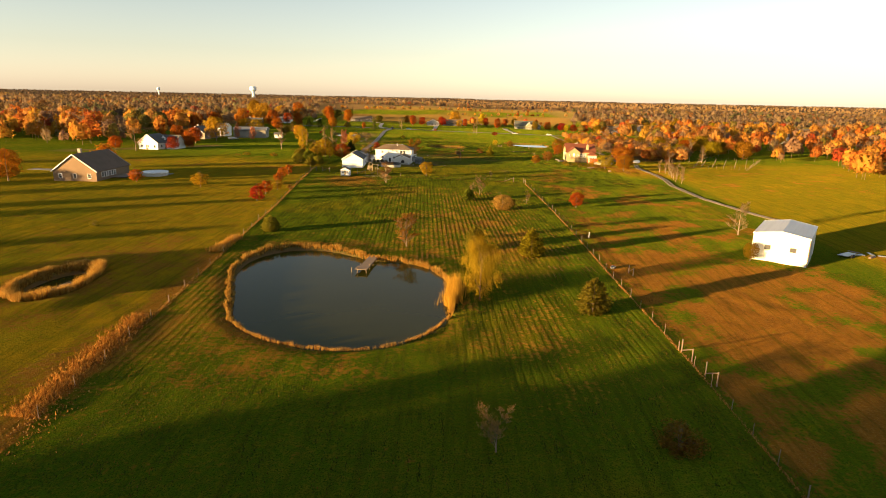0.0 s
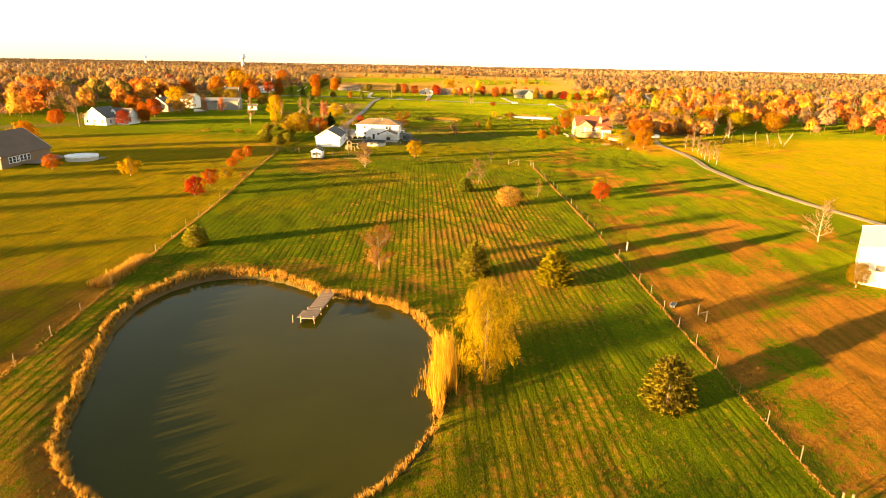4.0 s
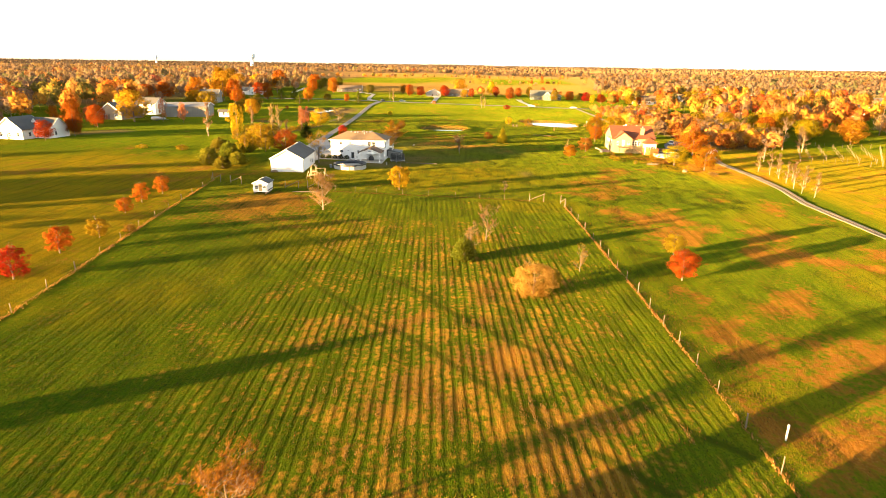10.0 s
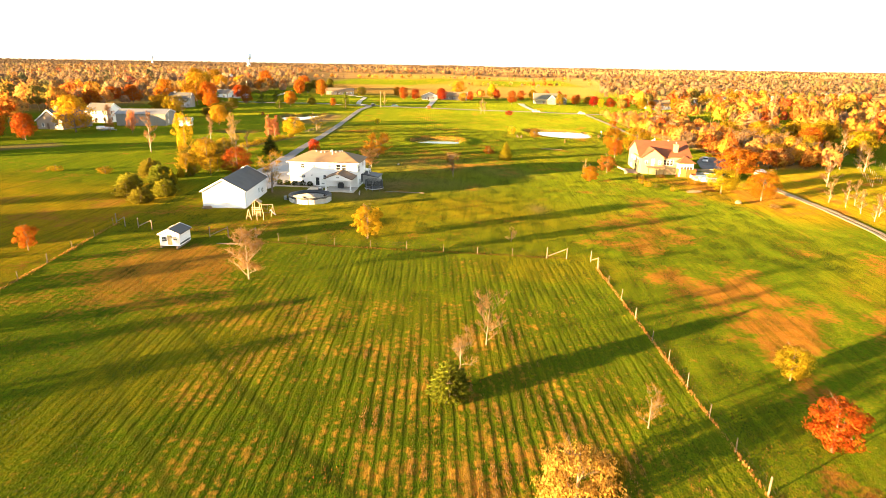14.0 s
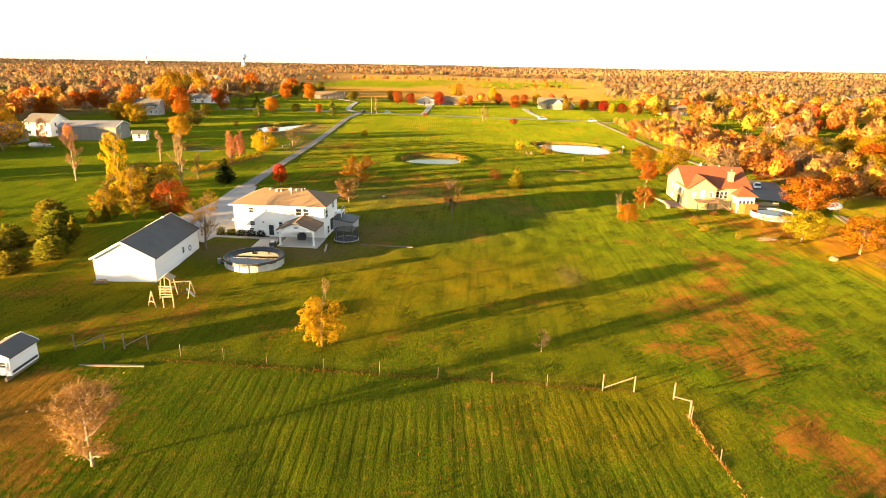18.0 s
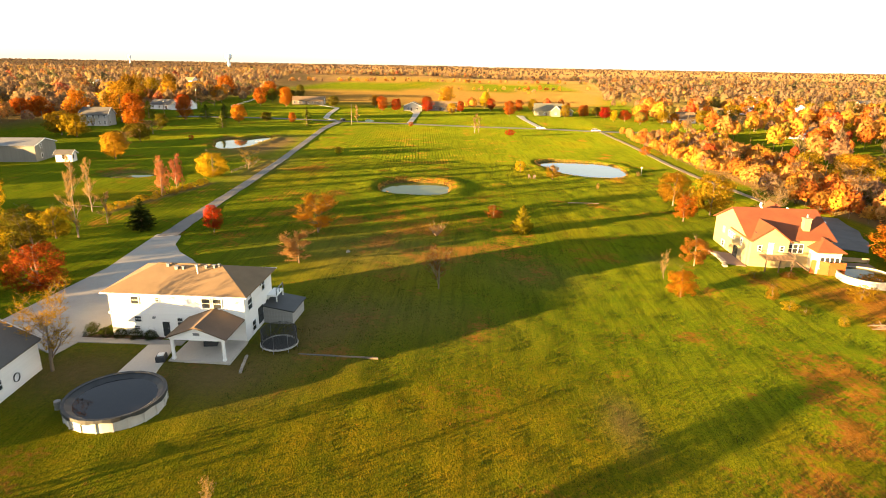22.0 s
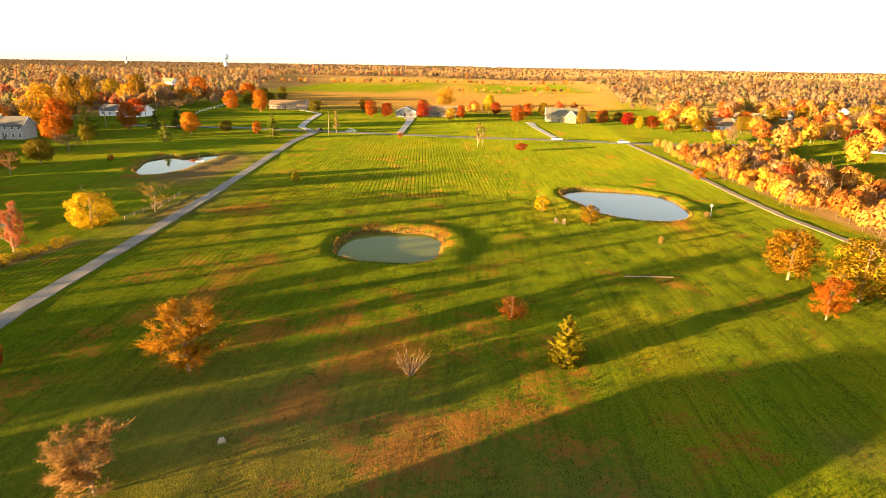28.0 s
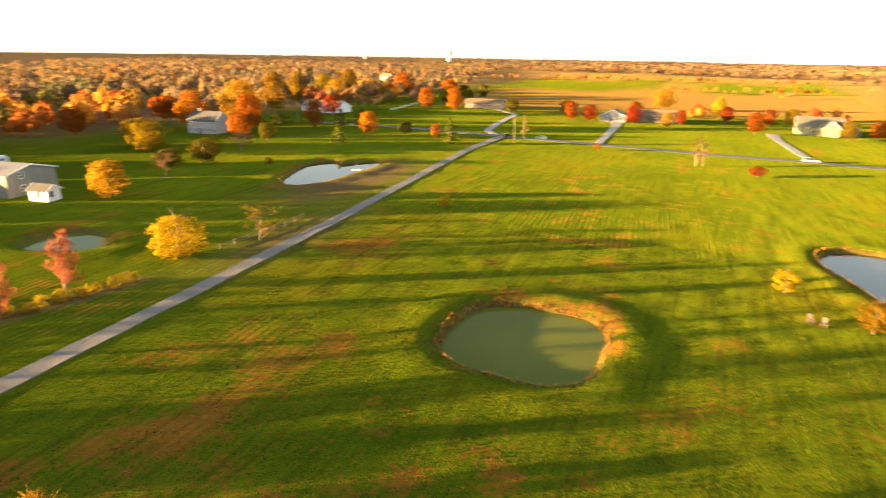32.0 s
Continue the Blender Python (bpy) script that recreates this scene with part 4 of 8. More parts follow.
for k in range(3):
    form("bush", 160 + k, broad(60, 0.75, 70, 0.14, up=0.5, w=0.7, first=0.02, low=-1.0, mid=3.2, tall=3.3, wide=3.0, lumps=0.14))
form("fine_bush", 170, broad(110, 0.66, 105, 0.10, up=0.7, w=0.7, first=0.02, low=-1.0, mid=3.3, tall=3.4, wide=2.9, lumps=0.09))
form("rosy_form", 175, sparse(4, (0.2, 0.2, 0.2), 0.05, kids=(15, 6, 4, 3), up=1.15, w=0.52, r=0.065, first=0.06, fan=4, fan_w=0.008))
# plainer forms for trees far from the path
for k in range(4):
    form("far_round", 180 + k, broad(52, 0.86, 120, 0.15, kids=(5, 3), depth=1, lumps=0.15))
for k in range(2):
    form("far_spruce", 190 + k, needle(9, 8, 2.0, 1.2, 22, 0.19, 0.0, 0.8, 0.34, 0.18))
for k in range(2):
    form("far_tall", 195 + k, broad(34, 0.80, 90, 0.16, up=1.3, w=0.4, kids=(5, 3), first=0.12, lumps=0.24, depth=1))
for k in range(2):
    form("far_thin", 198 + k, sparse(1, (0.25, 0.25, 0.25), 0.14, kids=(9, 6, 4), up=0.9, w=0.62, r=0.1, fan=6, fan_len=0.8, fan_w=0.02))
planted = [0]


def plant(kind, x, y, h, w, leaf, label, category="tree", name=None, bark=None, group="", sink=0.05):
    """One tree of the given height and half-width on the ground."""
    i = planted[0]
    planted[0] += 1
    trunk, crown, top, half = FORMS[kind][i % len(FORMS[kind])]
    e = thing(name or {"bush": "bush", "cedar": "cedar_tree", "star_cedar": "cedar_tree", "pine": "pine_tree", "spruce": "spruce_tree", "fine_bush": "tree", "far_spruce": "spruce_tree"}.get(kind, "tree"), x, y, ground_z(x, y) - sink, i * 137.5, label, category, group)
    w *= 0.9
    e.scale = (w / half, w / half, h / top)
    for nm, me, mt in (("trunk", trunk, bark or BARK), ("crown", crown, LEAF[leaf])):
        ob = new(nm, me)
        ob.parent = e
        ob.material_slots[0].link = "OBJECT"
        ob.material_slots[0].material = mt
    return e


# ---- trees of the near field and gardens: x, y, height, half-width ----
plant("weeping_tree", 2.6, 89.6, 10.8, 3.4, "willow", "large golden willow on the pond bank", name="willow_tree", bark=BROWN_BARK)
plant("pine", 19.1, 86.9, 5.6, 2.7, "pine", "rounded green pine in the mown field")
plant("cedar", 12.8, 117.6, 5.7, 2.8, "cedar", "dense yellow-green cedar lit by evening sun")
plant("pine", 1.6, 119.5, 5.3, 2.6, "pine", "open blue-green pine lit by evening sun")
plant("pine", -42.2, 126.4, 3.6, 2.2, "pine", "dense dark green pine beside the fence")
plant("rosy_form", -12.1, 119.4, 7.2, 2.9, "rosy", "half-bare tan-leaved tree in the mown field")
plant("fine_bush", 8.8, 163.6, 5.2, 3.2, "peach", "rounded tan-orange tree in the rows")
plant("pine", -0.5, 175.8, 3.8, 2.1, "fir", "small dark green pine in the rows")
plant("bare_tree", 0.2, 180.5, 5.0, 1.7, "tan", "bare thin tree with a few tan leaves")
plant("thin_tree", 2.7, 186.6, 6.6, 2.3, "tan", "thin bare tree with tan leaves")
plant("thin_tree", 16.1, 173.2, 4.8, 1.6, "gold", "slim sapling beside the wire fence")
plant("round_tree", 11.5, 165.5, 3.4, 1.2, "olive", "small olive sapling behind the tan tree")
plant("round_tree", 30.0, 171.8, 5.1, 2.3, "red", "bright red maple in the pasture")
plant("round_tree", 32.1, 183.1, 4.2, 1.9, "gold", "round golden tree in the pasture")
plant("thin_tree", 3.9, 49.8, 4.6, 2.0, "tan", "small bare tree in the shaded grass")
plant("bush", 20.4, 52.2, 2.6, 2.8, "brown", "low dark red shrub in the shaded grass", "bush")
plant("thin_tree", 64.6, 146.6, 8.6, 3.2, "tan", "tall pale bare tree beside the metal shed", bark=PALE_BARK)
plant("round_tree", 57.0, 122.4, 4.4, 1.7, "bronze", "golden upright shrub against the shed wall", "bush")
for x, y, h, w, leaf in ((-57, 158.6, 5.0, 2.6, "red"), (-58.3, 169, 4.4, 2.4, "red"), (-57.5, 177, 3.6, 2.2, "gold"), (-62, 191.5, 3.4, 1.8, "red"), (-63.4, 199.3, 4.3, 2.0, "orange"), (-63.7, 207.5, 4.4, 1.9, "orange"), (-80.3, 175.6, 5.0, 3.0, "yellow"), (-101.7, 178.8, 4.3, 2.6, "orange"), (-78.9, 122.5, 1.5, 1.2, "olive")):
    plant("loose_tree" if h > 2 else "bush", x, y, h * 1.06, w * 0.95, {"red": "red" if x > -58 else "rust"}.get(leaf, leaf), {"red": "small scarlet maple on the lawn", "gold": "small golden maple on the lawn", "orange": "small orange maple beside the fence", "yellow": "bright yellow ornamental tree on the lawn", "olive": "low olive shrub on the lawn"}[leaf], "tree" if h > 2 else "bush", group="trees along the west fence")
plant("bush", -55.0, 181.0, 1.5, 1.3, "brown", "low brown shrub by the fence", "bush")
plant("rosy_form", -28.6, 201.3, 7.6, 2.9, "tan", "half-bare pale tree at the edge of the rows", bark=PALE_BARK)
plant("loose_tree", -16.9, 222.6, 6.5, 3.0, "amber", "amber-leaved tree behind the back fence")
plant("bare_tree", -19.8, 235.4, 3.0, 0.8, "tan", "bare twig of a sapling")
plant("thin_tree", 6.7, 224.4, 3.1, 1.3, "tan", "small bare sapling in the yard")
plant("thin_tree", -43.6, 253.0, 9.4, 4.8, "amber", "tall half-bare amber tree beside the white barn")
plant("fine_bush", -59.6, 273.6, 7.8, 4.4, "crimson", "round deep-red tree beside the drive")
plant("tall_tree", -84.2, 296.0, 14.0, 3.6, "yellow", "tall yellow poplar on the lawn")
for x, y, h, w in ((-69.3, 263.8, 3.1, 1.1), (-67.9, 265.6, 3.3, 1.1), (-67.0, 255.5, 3.9, 1.3), (-66.6, 251.6, 4.1, 1.4)):
    plant("spruce", x, y, h, w, "cedar", "young green spruce behind the barn", group="young spruces")
plant("bush", -83.0, 292.0, 4.0, 2.0, "gold", "yellow shrub at the poplar's foot", "bush")
for x, y, h, w in ((-95.5, 297.8, 12.6, 2.4), (-91.5, 328.5, 9, 1.8), (-78.2, 314.5, 11.6, 2.0), (-70.2, 306.5, 6.4, 1.3), (-69.6, 297.0, 12.6, 2.2)):
    plant("bare_tall", x, y, h, w, "tan", "tall bare pale poplar on the west lawn", bark=PALE_BARK, group="bare poplars")
plant("spruce", -61.8, 303.4, 6.2, 2.7, "dark", "dark green fir beside the lane")
for x, y, h, w, leaf in ((-63.2, 245, 3.6, 2.8, "cedar"), (-64.5, 238.5, 3.2, 2.7, "cedar"), (-66.5, 250, 4.0, 3.0, "green"), (-70.5, 257, 4.6, 3.2, "green"), (-73, 249, 3.8, 3.0, "cedar"), (-70.0, 243, 3.4, 2.8, "cedar"), (-75.5, 262, 4.8, 3.2, "cedar"), (-65.2, 274.7, 5.4, 2.6, "mustard"), (-68.1, 274.1, 4.4, 2.2, "gold"), (-68.3, 268.8, 2.7, 1.6, "gold"), (-79.2, 297.5, 6.2, 3.8, "moss"), (-72.9, 296.0, 6.6, 3.8, "mustard"), (-76, 290.5, 6.2, 3.4, "moss"), (-71.5, 287, 6.6, 3.4, "moss"), (-74.5, 279, 6.0, 3.2, "moss"), (-71.5, 271, 5.4, 3.0, "gold")):
    plant("pine" if leaf in ("green", "cedar") else "loose_tree", x, y, h, w, {"green": "fir", "cedar": "pine"}.get(leaf, leaf), "bushy evergreen in the windbreak", group="evergreens beside the barn")
for x, y, h, w, leaf in ((-67.2, 273.5, 9.5, 3.6, "gold"), (-70.5, 279, 8.0, 3.4, "mustard"), (-66, 282, 7.5, 3.4, "moss"), (-64, 268, 5.0, 2.2, "gold"), (-74, 284, 6.0, 2.8, "gold")):
    plant("tall_tree", x, y, h, w, leaf, "tall mixed gold and green tree in the windbreak", group="trees behind the barn")
for x, y, h, w in ((-72.0, 330.5, 9.6, 2.0), (-73.0, 339.5, 8.8, 2.0)):
    plant("bare_tall", x, y, h, w, "pink", "slim rosy-red tree by the garden", bark=PALE_BARK, group="rosy trees")
    plant("tall_tree", x + 0.3, y + 0.4, h * 0.93, w * 0.95, "pink", "slim rosy-red maple by the garden", group="rosy trees")
plant("fine_bush", -71.4, 356.5, 7.9, 4.9, "yellow", "broad bright yellow tree beside the lane", name="tree")
plant("thin_tree", -66.0, 368.5, 6.5, 4.0, "gold", "thin yellow-brown tree beside the lane")
plant("round_tree", -48.7, 304.2, 6.0, 1.9, "red", "narrow scarlet tree beside the drive")
for x, y, h, w, lf, lb in ((-6.1, 281.6, 6.9, 2.6, "brown", "bare upright tree on the shaded lawn"), (-8.1, 309.2, 3.2, 2.3, "tan", "low bare many-stemmed shrub on the lawn")):
    plant("stem_shrub" if h < 4 else "thin_tree", x, y, h, w, lf, lb)
plant("leafy_bare", -28.8, 289.6, 5.4, 3.2, "tan", "low brown crab apple tree on the lawn")
plant("leafy_bare", -30.3, 307.6, 8.0, 4.3, "apricot", "half-bare amber tree on the lawn")
plant("bush", 3.1, 325.6, 3.3, 2.3, "russet", "rusty red bush in the grass", "bush")
plant("star_cedar", 8.4, 314.0, 5.8, 2.3, "cedar", "small yellow-green cedar in the grass")
for x, y, h, w, lf, lb in ((13.0, 384.5, 4.4, 2.1, "yellow", "small yellow tree by the pond"), (21.6, 374.5, 5.2, 2.4, "gold", "small golden tree on the pond bank"), (32.3, 362.1, 2.2, 0.5, "tan", "staked sapling on the pond bank"), (64.4, 434.4, 4.6, 2.6, "orange", "round rust-orange tree beside the lane"), (15.2, 482, 3.9, 2.6, "red", "round dark red tree near the road"), (-47.6, 404, 3.2, 1.7, "yellow", "small golden sapling in the rows"), (-33.5, 505, 3.2, 1.6, "orange", "small orange sapling near the road")):
    plant("loose_tree", x, y, h, w, lf, lb)
for x, y, h, w in ((-1.2, 490, 9.6, 1.7), (0.8, 492, 8.2, 1.6), (-62.7, 516, 9.7, 1.8)):
    plant("bare_tall", x, y, h, w, "tan", "tall bare poplar near the road", bark=PALE_BARK, group="bare roadside poplars")
for k in range(16):
    x, y = -75.2 + 0.42 * k + 0.5 * math.sin(k * 2.3), 315.5 + 2.0 * k
    plant("bush", x, y, 2.0 + 0.5 * math.sin(k * 1.9), 1.25 + 0.25 * math.sin(k * 3.1), "amber" if k % 3 else "gold", "clump of tall tan ornamental grass along the garden", "grass clump", name="grass_clump", group="row of ornamental grasses")
for x, y, h in ((90, 346, 8.5), (86, 366, 8), (96, 384, 9), (84, 404, 8.5), (92, 428, 9), (84, 452, 8), (102, 330, 9.5), (108, 352, 9), (112, 322, 13), (120, 326, 9)):
    plant("bare_tall", x, y, h, 2.6, "tan", "pale bare tree in the scrub wood", bark=PALE_BARK, group="bare trees of the scrub wood")
# golden trees and bare ones beyond the garden and the vegetable plot
rnge = random.Random(41)
for x, y, h, lf in ((112, 574, 8, "gold"), (121, 580, 7, "orange"), (137, 581, 9, "gold"), (146, 590, 8, "yellow"), (156, 622, 9, "orange"), (172, 628, 10, "gold"), (184, 645, 9, "mustard"), (196, 662, 9, "orange"), (210, 664, 10, "gold"), (104, 590, 8, "red"), (126, 566, 7, "tan"), (240, 752, 11, "gold"), (258, 758, 10, "orange"), (262, 696, 9, "mustard"), (278, 700, 10, "gold"), (152, 506, 10, "red"), (141, 538, 11, "tan"), (152, 541, 11, "tan"), (186, 512, 9, "gold"), (204, 576, 9, "orange"), (222, 588, 9, "orange"), (176, 560, 8, "mustard")):
    plant("far_thin" if lf == "tan" else "far_round", x, y, h, h * 0.52, lf, "autumn tree in front of the suburban houses", group="suburban trees")
for x, y, h, w, kd, lf in ((108, 362, 9.0, 5.2, "far_round", "gold"), (116, 350, 8.0, 4.6, "far_round", "gold"), (124, 364, 9.5, 5.4, "far_round", "orange"), (133, 352, 10, 5.8, "far_round", "mustard"), (142, 362, 9, 5.2, "far_round", "gold"), (104, 374, 9, 5.0, "far_thin", "tan"), (113, 382, 10, 5.6, "far_round", "apricot"), (122, 388, 9, 5.0, "far_thin", "tan"), (130, 378, 10, 5.6, "far_round", "mottled"), (140, 386, 11, 6.0, "far_round", "gold"), (149, 374, 9, 5.2, "far_thin", "tan"), (148, 344, 11, 6.5, "far_round", "apricot"), (116, 318, 8, 3.2, "bare_tall", "tan"), (111, 326, 8.5, 3.4, "bare_tall", "tan"), (146, 394, 9, 5.0, "far_round", "orange"), (106, 396, 9, 5.2, "far_round", "gold"), (118, 399, 8, 5.0, "far_round", "apricot"), (134, 397, 9, 5.2, "far_round", "mustard"), (97, 368, 7.5, 4.2, "far_round", "gold"), (96, 384, 8, 4.4, "far_thin", "tan")):
    plant(kd, x + rnge.uniform(-1.5, 1.5), y, h, w, lf, {"far_thin": "pale half-bare tree in the garden wood", "bare_tall": "pale bare tree behind the vegetable plot"}.get(kd, "broad golden tree in the garden wood"), bark=PALE_BARK if kd == "bare_tall" else None, group="garden wood")
# right-hand garden
for x, y, h, w, kd, lf, lb in ((47.4, 346, 9.3, 4.8, "round_tree", "oak", "golden oak on the lawn"), (53.2, 337.5, 11.2, 5.2, "round_tree", "oak", "tall bronze-gold oak on the lawn"), (44.8, 330.4, 6.9, 3.0, "loose_tree", "orange", "small orange tree under the oaks"), (36.2, 298.6, 6.0, 3.0, "loose_tree", "rosy", "rosy pink ornamental tree by the terrace"), (28.8, 291, 5.4, 0.9, "thin_tree", "tan", "narrow columnar bare tree"), (29.0, 283.4, 4.9, 2.4, "round_tree", "mottled", "rounded orange and yellow-green tree on the lawn"), (72.9, 301.5, 9.4, 6.2, "round_tree", "orange", "broad orange tree by the pool"), (59.2, 275.8, 7.2, 4.4, "round_tree", "mustard", "yellow-green tree on the garden edge"), (66.0, 269.5, 7.8, 4.4, "round_tree", "mottled", "orange tree on the garden edge"), (63, 333, 8.5, 4.6, "thin_tree", "tan", "pale half-bare tree behind the house"), (70, 342, 9, 4, "thin_tree", "tan", "pale half-bare tree by the lane"), (94, 327.5, 8, 4.6, "round_tree", "amber", "yellow-green tree behind the pool")):
    plant(kd, x, y, h, w, lf, lb)
for x, y, h, w, lf in ((42.4, 284.4, 2.8, 1.2, "gold"), (43.2, 280.7, 1.7, 1.4, "mustard"), (44.8, 279.5, 1.5, 1.2, "moss"), (47.7, 275.7, 1.9, 0.8, "gold"), (56.3, 286.2, 3.0, 2.3, "mustard"), (82, 345, 3.4, 3.4, "rust"), (44.0, 293.6, 1.8, 1.3, "olive"), (50, 295, 1.2, 1.6, "brown"), (58.5, 279, 1.0, 2.0, "brown"), (55.5, 273, 1.2, 0.8, "olive"), (66, 262.5, 0.9, 1.8, "tan")):
    plant("bush", x, y, h, w, lf, "low garden shrub on the slope", "bush", group="garden shrubs")
for k, (x, y) in enumerate(((82, 271), (83.2, 266.4), (83.0, 260.4), (81.8, 253.5), (80.4, 246.5), (79.5, 240.5), (80.3, 236), (86, 268), (85.4, 258), (84, 248))):
    plant("bare_tall", x, y, 6.2 + 0.5 * math.sin(k * 2.1), 1.4, "tan", "young bare pale tree in the row along the track", bark=PALE_BARK, group="row of young trees")
for x, y, h, w in ((94.5, 350.2, 9.5, 5.0), (99.5, 345.5, 8.5, 5.0)):
    plant("bare_tree", x, y, h, w, "tan", "broad pale bare tree behind the drive", bark=PALE_BARK, group="pale bare trees")
plant("bare_tall", 92.5, 292, 9, 3, "tan", "pale bare tree by the garden plot", bark=PALE_BARK)
# ---- specimen trees round the neighbouring houses ----
NEAR_LABEL = {"red": "scarlet maple on a neighbouring lawn", "orange": "rust-orange maple on a neighbouring lawn", "gold": "broad golden tree by the houses", "green": "green spruce on a neighbouring lawn", "dark": "bushy dark green tree on a neighbouring lawn", "olive": "olive-green autumn tree by the houses", "yellow": "yellow tree near the road", "pink": "slim rosy tree on a neighbouring lawn", "tan": "bare tan tree by the houses"}
for rows in (
    ((-171.9, 550, 10.4, 5.2, "red"), (-236, 623, 9.2, 6.2, "red"), (-167.8, 504, 9.1, 4.6, "green"), (-140.5, 509.6, 7.6, 3.8, "green"), (-114.9, 468.4, 7.5, 3.2, "green"), (-131.7, 511.5, 8.2, 3.6, "green"), (-115.7, 490.4, 9.5, 4.2, "orange"), (-105.8, 501.6, 5.3, 3.3, "dark"), (-92, 498.5, 5.7, 2.2, "orange"), (-81.8, 488.4, 9.8, 3.2, "green")),
    ((-146.1, 608, 12.8, 4.8, "orange"), (-127.4, 604, 14, 5, "orange"), (-131.3, 438.8, 6.5, 5.1, "tan"), (-124, 415.9, 6.9, 4.6, "dark"), (-109.2, 375.2, 8.6, 4.2, "gold"), (-147.3, 501, 12.5, 4.3, "red"), (-139, 460.6, 6.7, 3.5, "dark"), (-171, 485, 20, 9.5, "gold"), (-160.4, 477.6, 14.7, 5.7, "orange"), (-119.3, 398.5, 6.1, 3.2, "tan"), (-108.6, 423.8, 2.6, 1.3, "red"), (-182, 470, 16, 7, "orange"), (-152, 462, 9, 5, "orange"), (-129, 409, 5, 4, "dark")),
    ((71.1, 612, 8.5, 4.6, "red"), (83.7, 604, 8.6, 4.5, "red"), (93.3, 590, 7.7, 4.4, "red"), (86.1, 588, 7.6, 2.7, "yellow"), (57.3, 600, 9.3, 4.1, "olive"), (99, 574, 7.9, 4.6, "orange"), (82.3, 625, 6.8, 4.4, "dark"), (-62, 598, 10.4, 4.3, "red"), (-53, 600, 8.6, 4.3, "red"), (-32.8, 606, 8.4, 4.6, "red")),
    ((-36.4, 650, 8, 5, "red"), (-16.2, 596, 7.8, 3.9, "gold"), (-11, 612, 8, 3, "red"), (-24.7, 700, 13, 8, "gold"), (6, 655, 12.8, 4.6, "yellow"), (10, 640, 9.3, 4, "red"), (20.9, 596, 10.5, 4.2, "red"), (30, 640, 9, 3.8, "red"), (40.4, 645, 9.4, 4.6, "olive"), (-98, 616, 8, 5, "dark"), (-145, 700, 11.5, 4.1, "dark"), (-70.8, 625, 9, 3.6, "olive"), (-152, 650, 10, 4.5, "dark"), (-140, 660, 9, 4, "dark")),
    ((-134.9, 341, 10.1, 2.3, "pink"), (-125.3, 339, 8.7, 2.3, "pink"), (-146, 338, 13.9, 7.4, "gold"), (-156.6, 314.5, 10.3, 4.4, "red"), (-139.5, 276, 6.7, 3.3, "red"), (-166.6, 318, 8.2, 2.3, "orange"), (-100.4, 264.3, 1.8, 2.1, "olive"), (-88, 264.1, 2.1, 2.0, "olive"), (-162.7, 429, 9.6, 6.6, "olive"), (-153.3, 424, 9.4, 6.4, "olive"), (-212, 487, 11.8, 6.5, "orange"), (-149, 316, 6.3, 3.4, "tan")),
    ((-197.4, 539, 22, 5.6, "olive"), (-214, 580, 21, 5.4, "olive"), (-219, 628, 15, 8, "gold"), (-240, 645, 17.5, 7.5, "olive"), (-211, 655, 14.5, 8, "gold"), (-190, 645, 12, 7, "orange"), (-173, 596, 7.6, 7, "tan"), (-185, 603, 7.2, 6.5, "tan"), (-137.7, 447.7, 5.2, 5.4, "tan"), (-134, 428.6, 5.5, 4.2, "dark"), (-203, 690, 18, 8, "orange"), (-258, 705, 19, 8, "olive"), (-168, 695, 14, 7, "orange"), (-205.7, 438, 10.6, 6, "orange"), (-233, 501, 9.6, 6, "orange"), (-180, 500, 14, 6, "orange"), (-160, 700, 10, 6, "dark"), (-178, 720, 12, 6, "olive")),
    ((-165, 272.6, 6.5, 3.6, "red"), (-171.3, 283, 5.9, 2.5, "red"), (-153.1, 268.5, 12.8, 4.5, "tan"), (-137, 286.9, 8.8, 3.3, "red"), (-147, 314.6, 9.1, 4, "red"), (-139.5, 290.4, 9.4, 2.1, "orange"), (-163.5, 333, 6.4, 2.4, "pink"), (-128, 206, 9, 4.5, "orange"), (-137.7, 173, 9.9, 4.6, "orange")),
):
    for x, y, h, w, lf in rows:
        mt = {"gold": "apricot", "green": "fir", "dark": "moss", "olive": "bronze"}.get(lf, "rust" if lf == "red" and (x + y) % 3 > 0.9 else lf)
        kind = {"green": "far_spruce", "dark": "far_round", "pink": "far_tall", "tan": "far_thin"}.get(lf, "far_round" if h > 2.7 else "bush")
        plant(kind, x, y, h, w, mt, NEAR_LABEL[lf], "tree" if h > 2.7 else "bush", group="neighbourhood trees")

# trees outside the view that throw the long evening shadows
for i in range(22):
    for k in range(2):
        x, y = -114 + 6.6 * i + 3 * k, -14 + 1.3 * i - 9 * k + 2.5 * math.sin(i * 2.3 + k)
        plant("far_round", x, y, (11.6 if i < 11 else 13.6) - 0.7 * k + 1.2 * math.sin(i * 1.7 + k), 4.6, "gold", "tall golden tree in the wood by the field", group="field wood")
for x, y, h, w in ((-150, 62, 11, 4), (-146, 40, 12, 5), (-158, 92, 12, 4), (-150, 112, 9, 3.5), (-172, 120, 12, 5), (-190, 150, 13, 6), (-176, 92, 11, 4), (-205, 120, 14, 6), (-215, 185, 13, 6)):
    plant("far_round", x, y, h, w, "gold", "tall golden tree at the edge of the lawn", group="lawn wood")


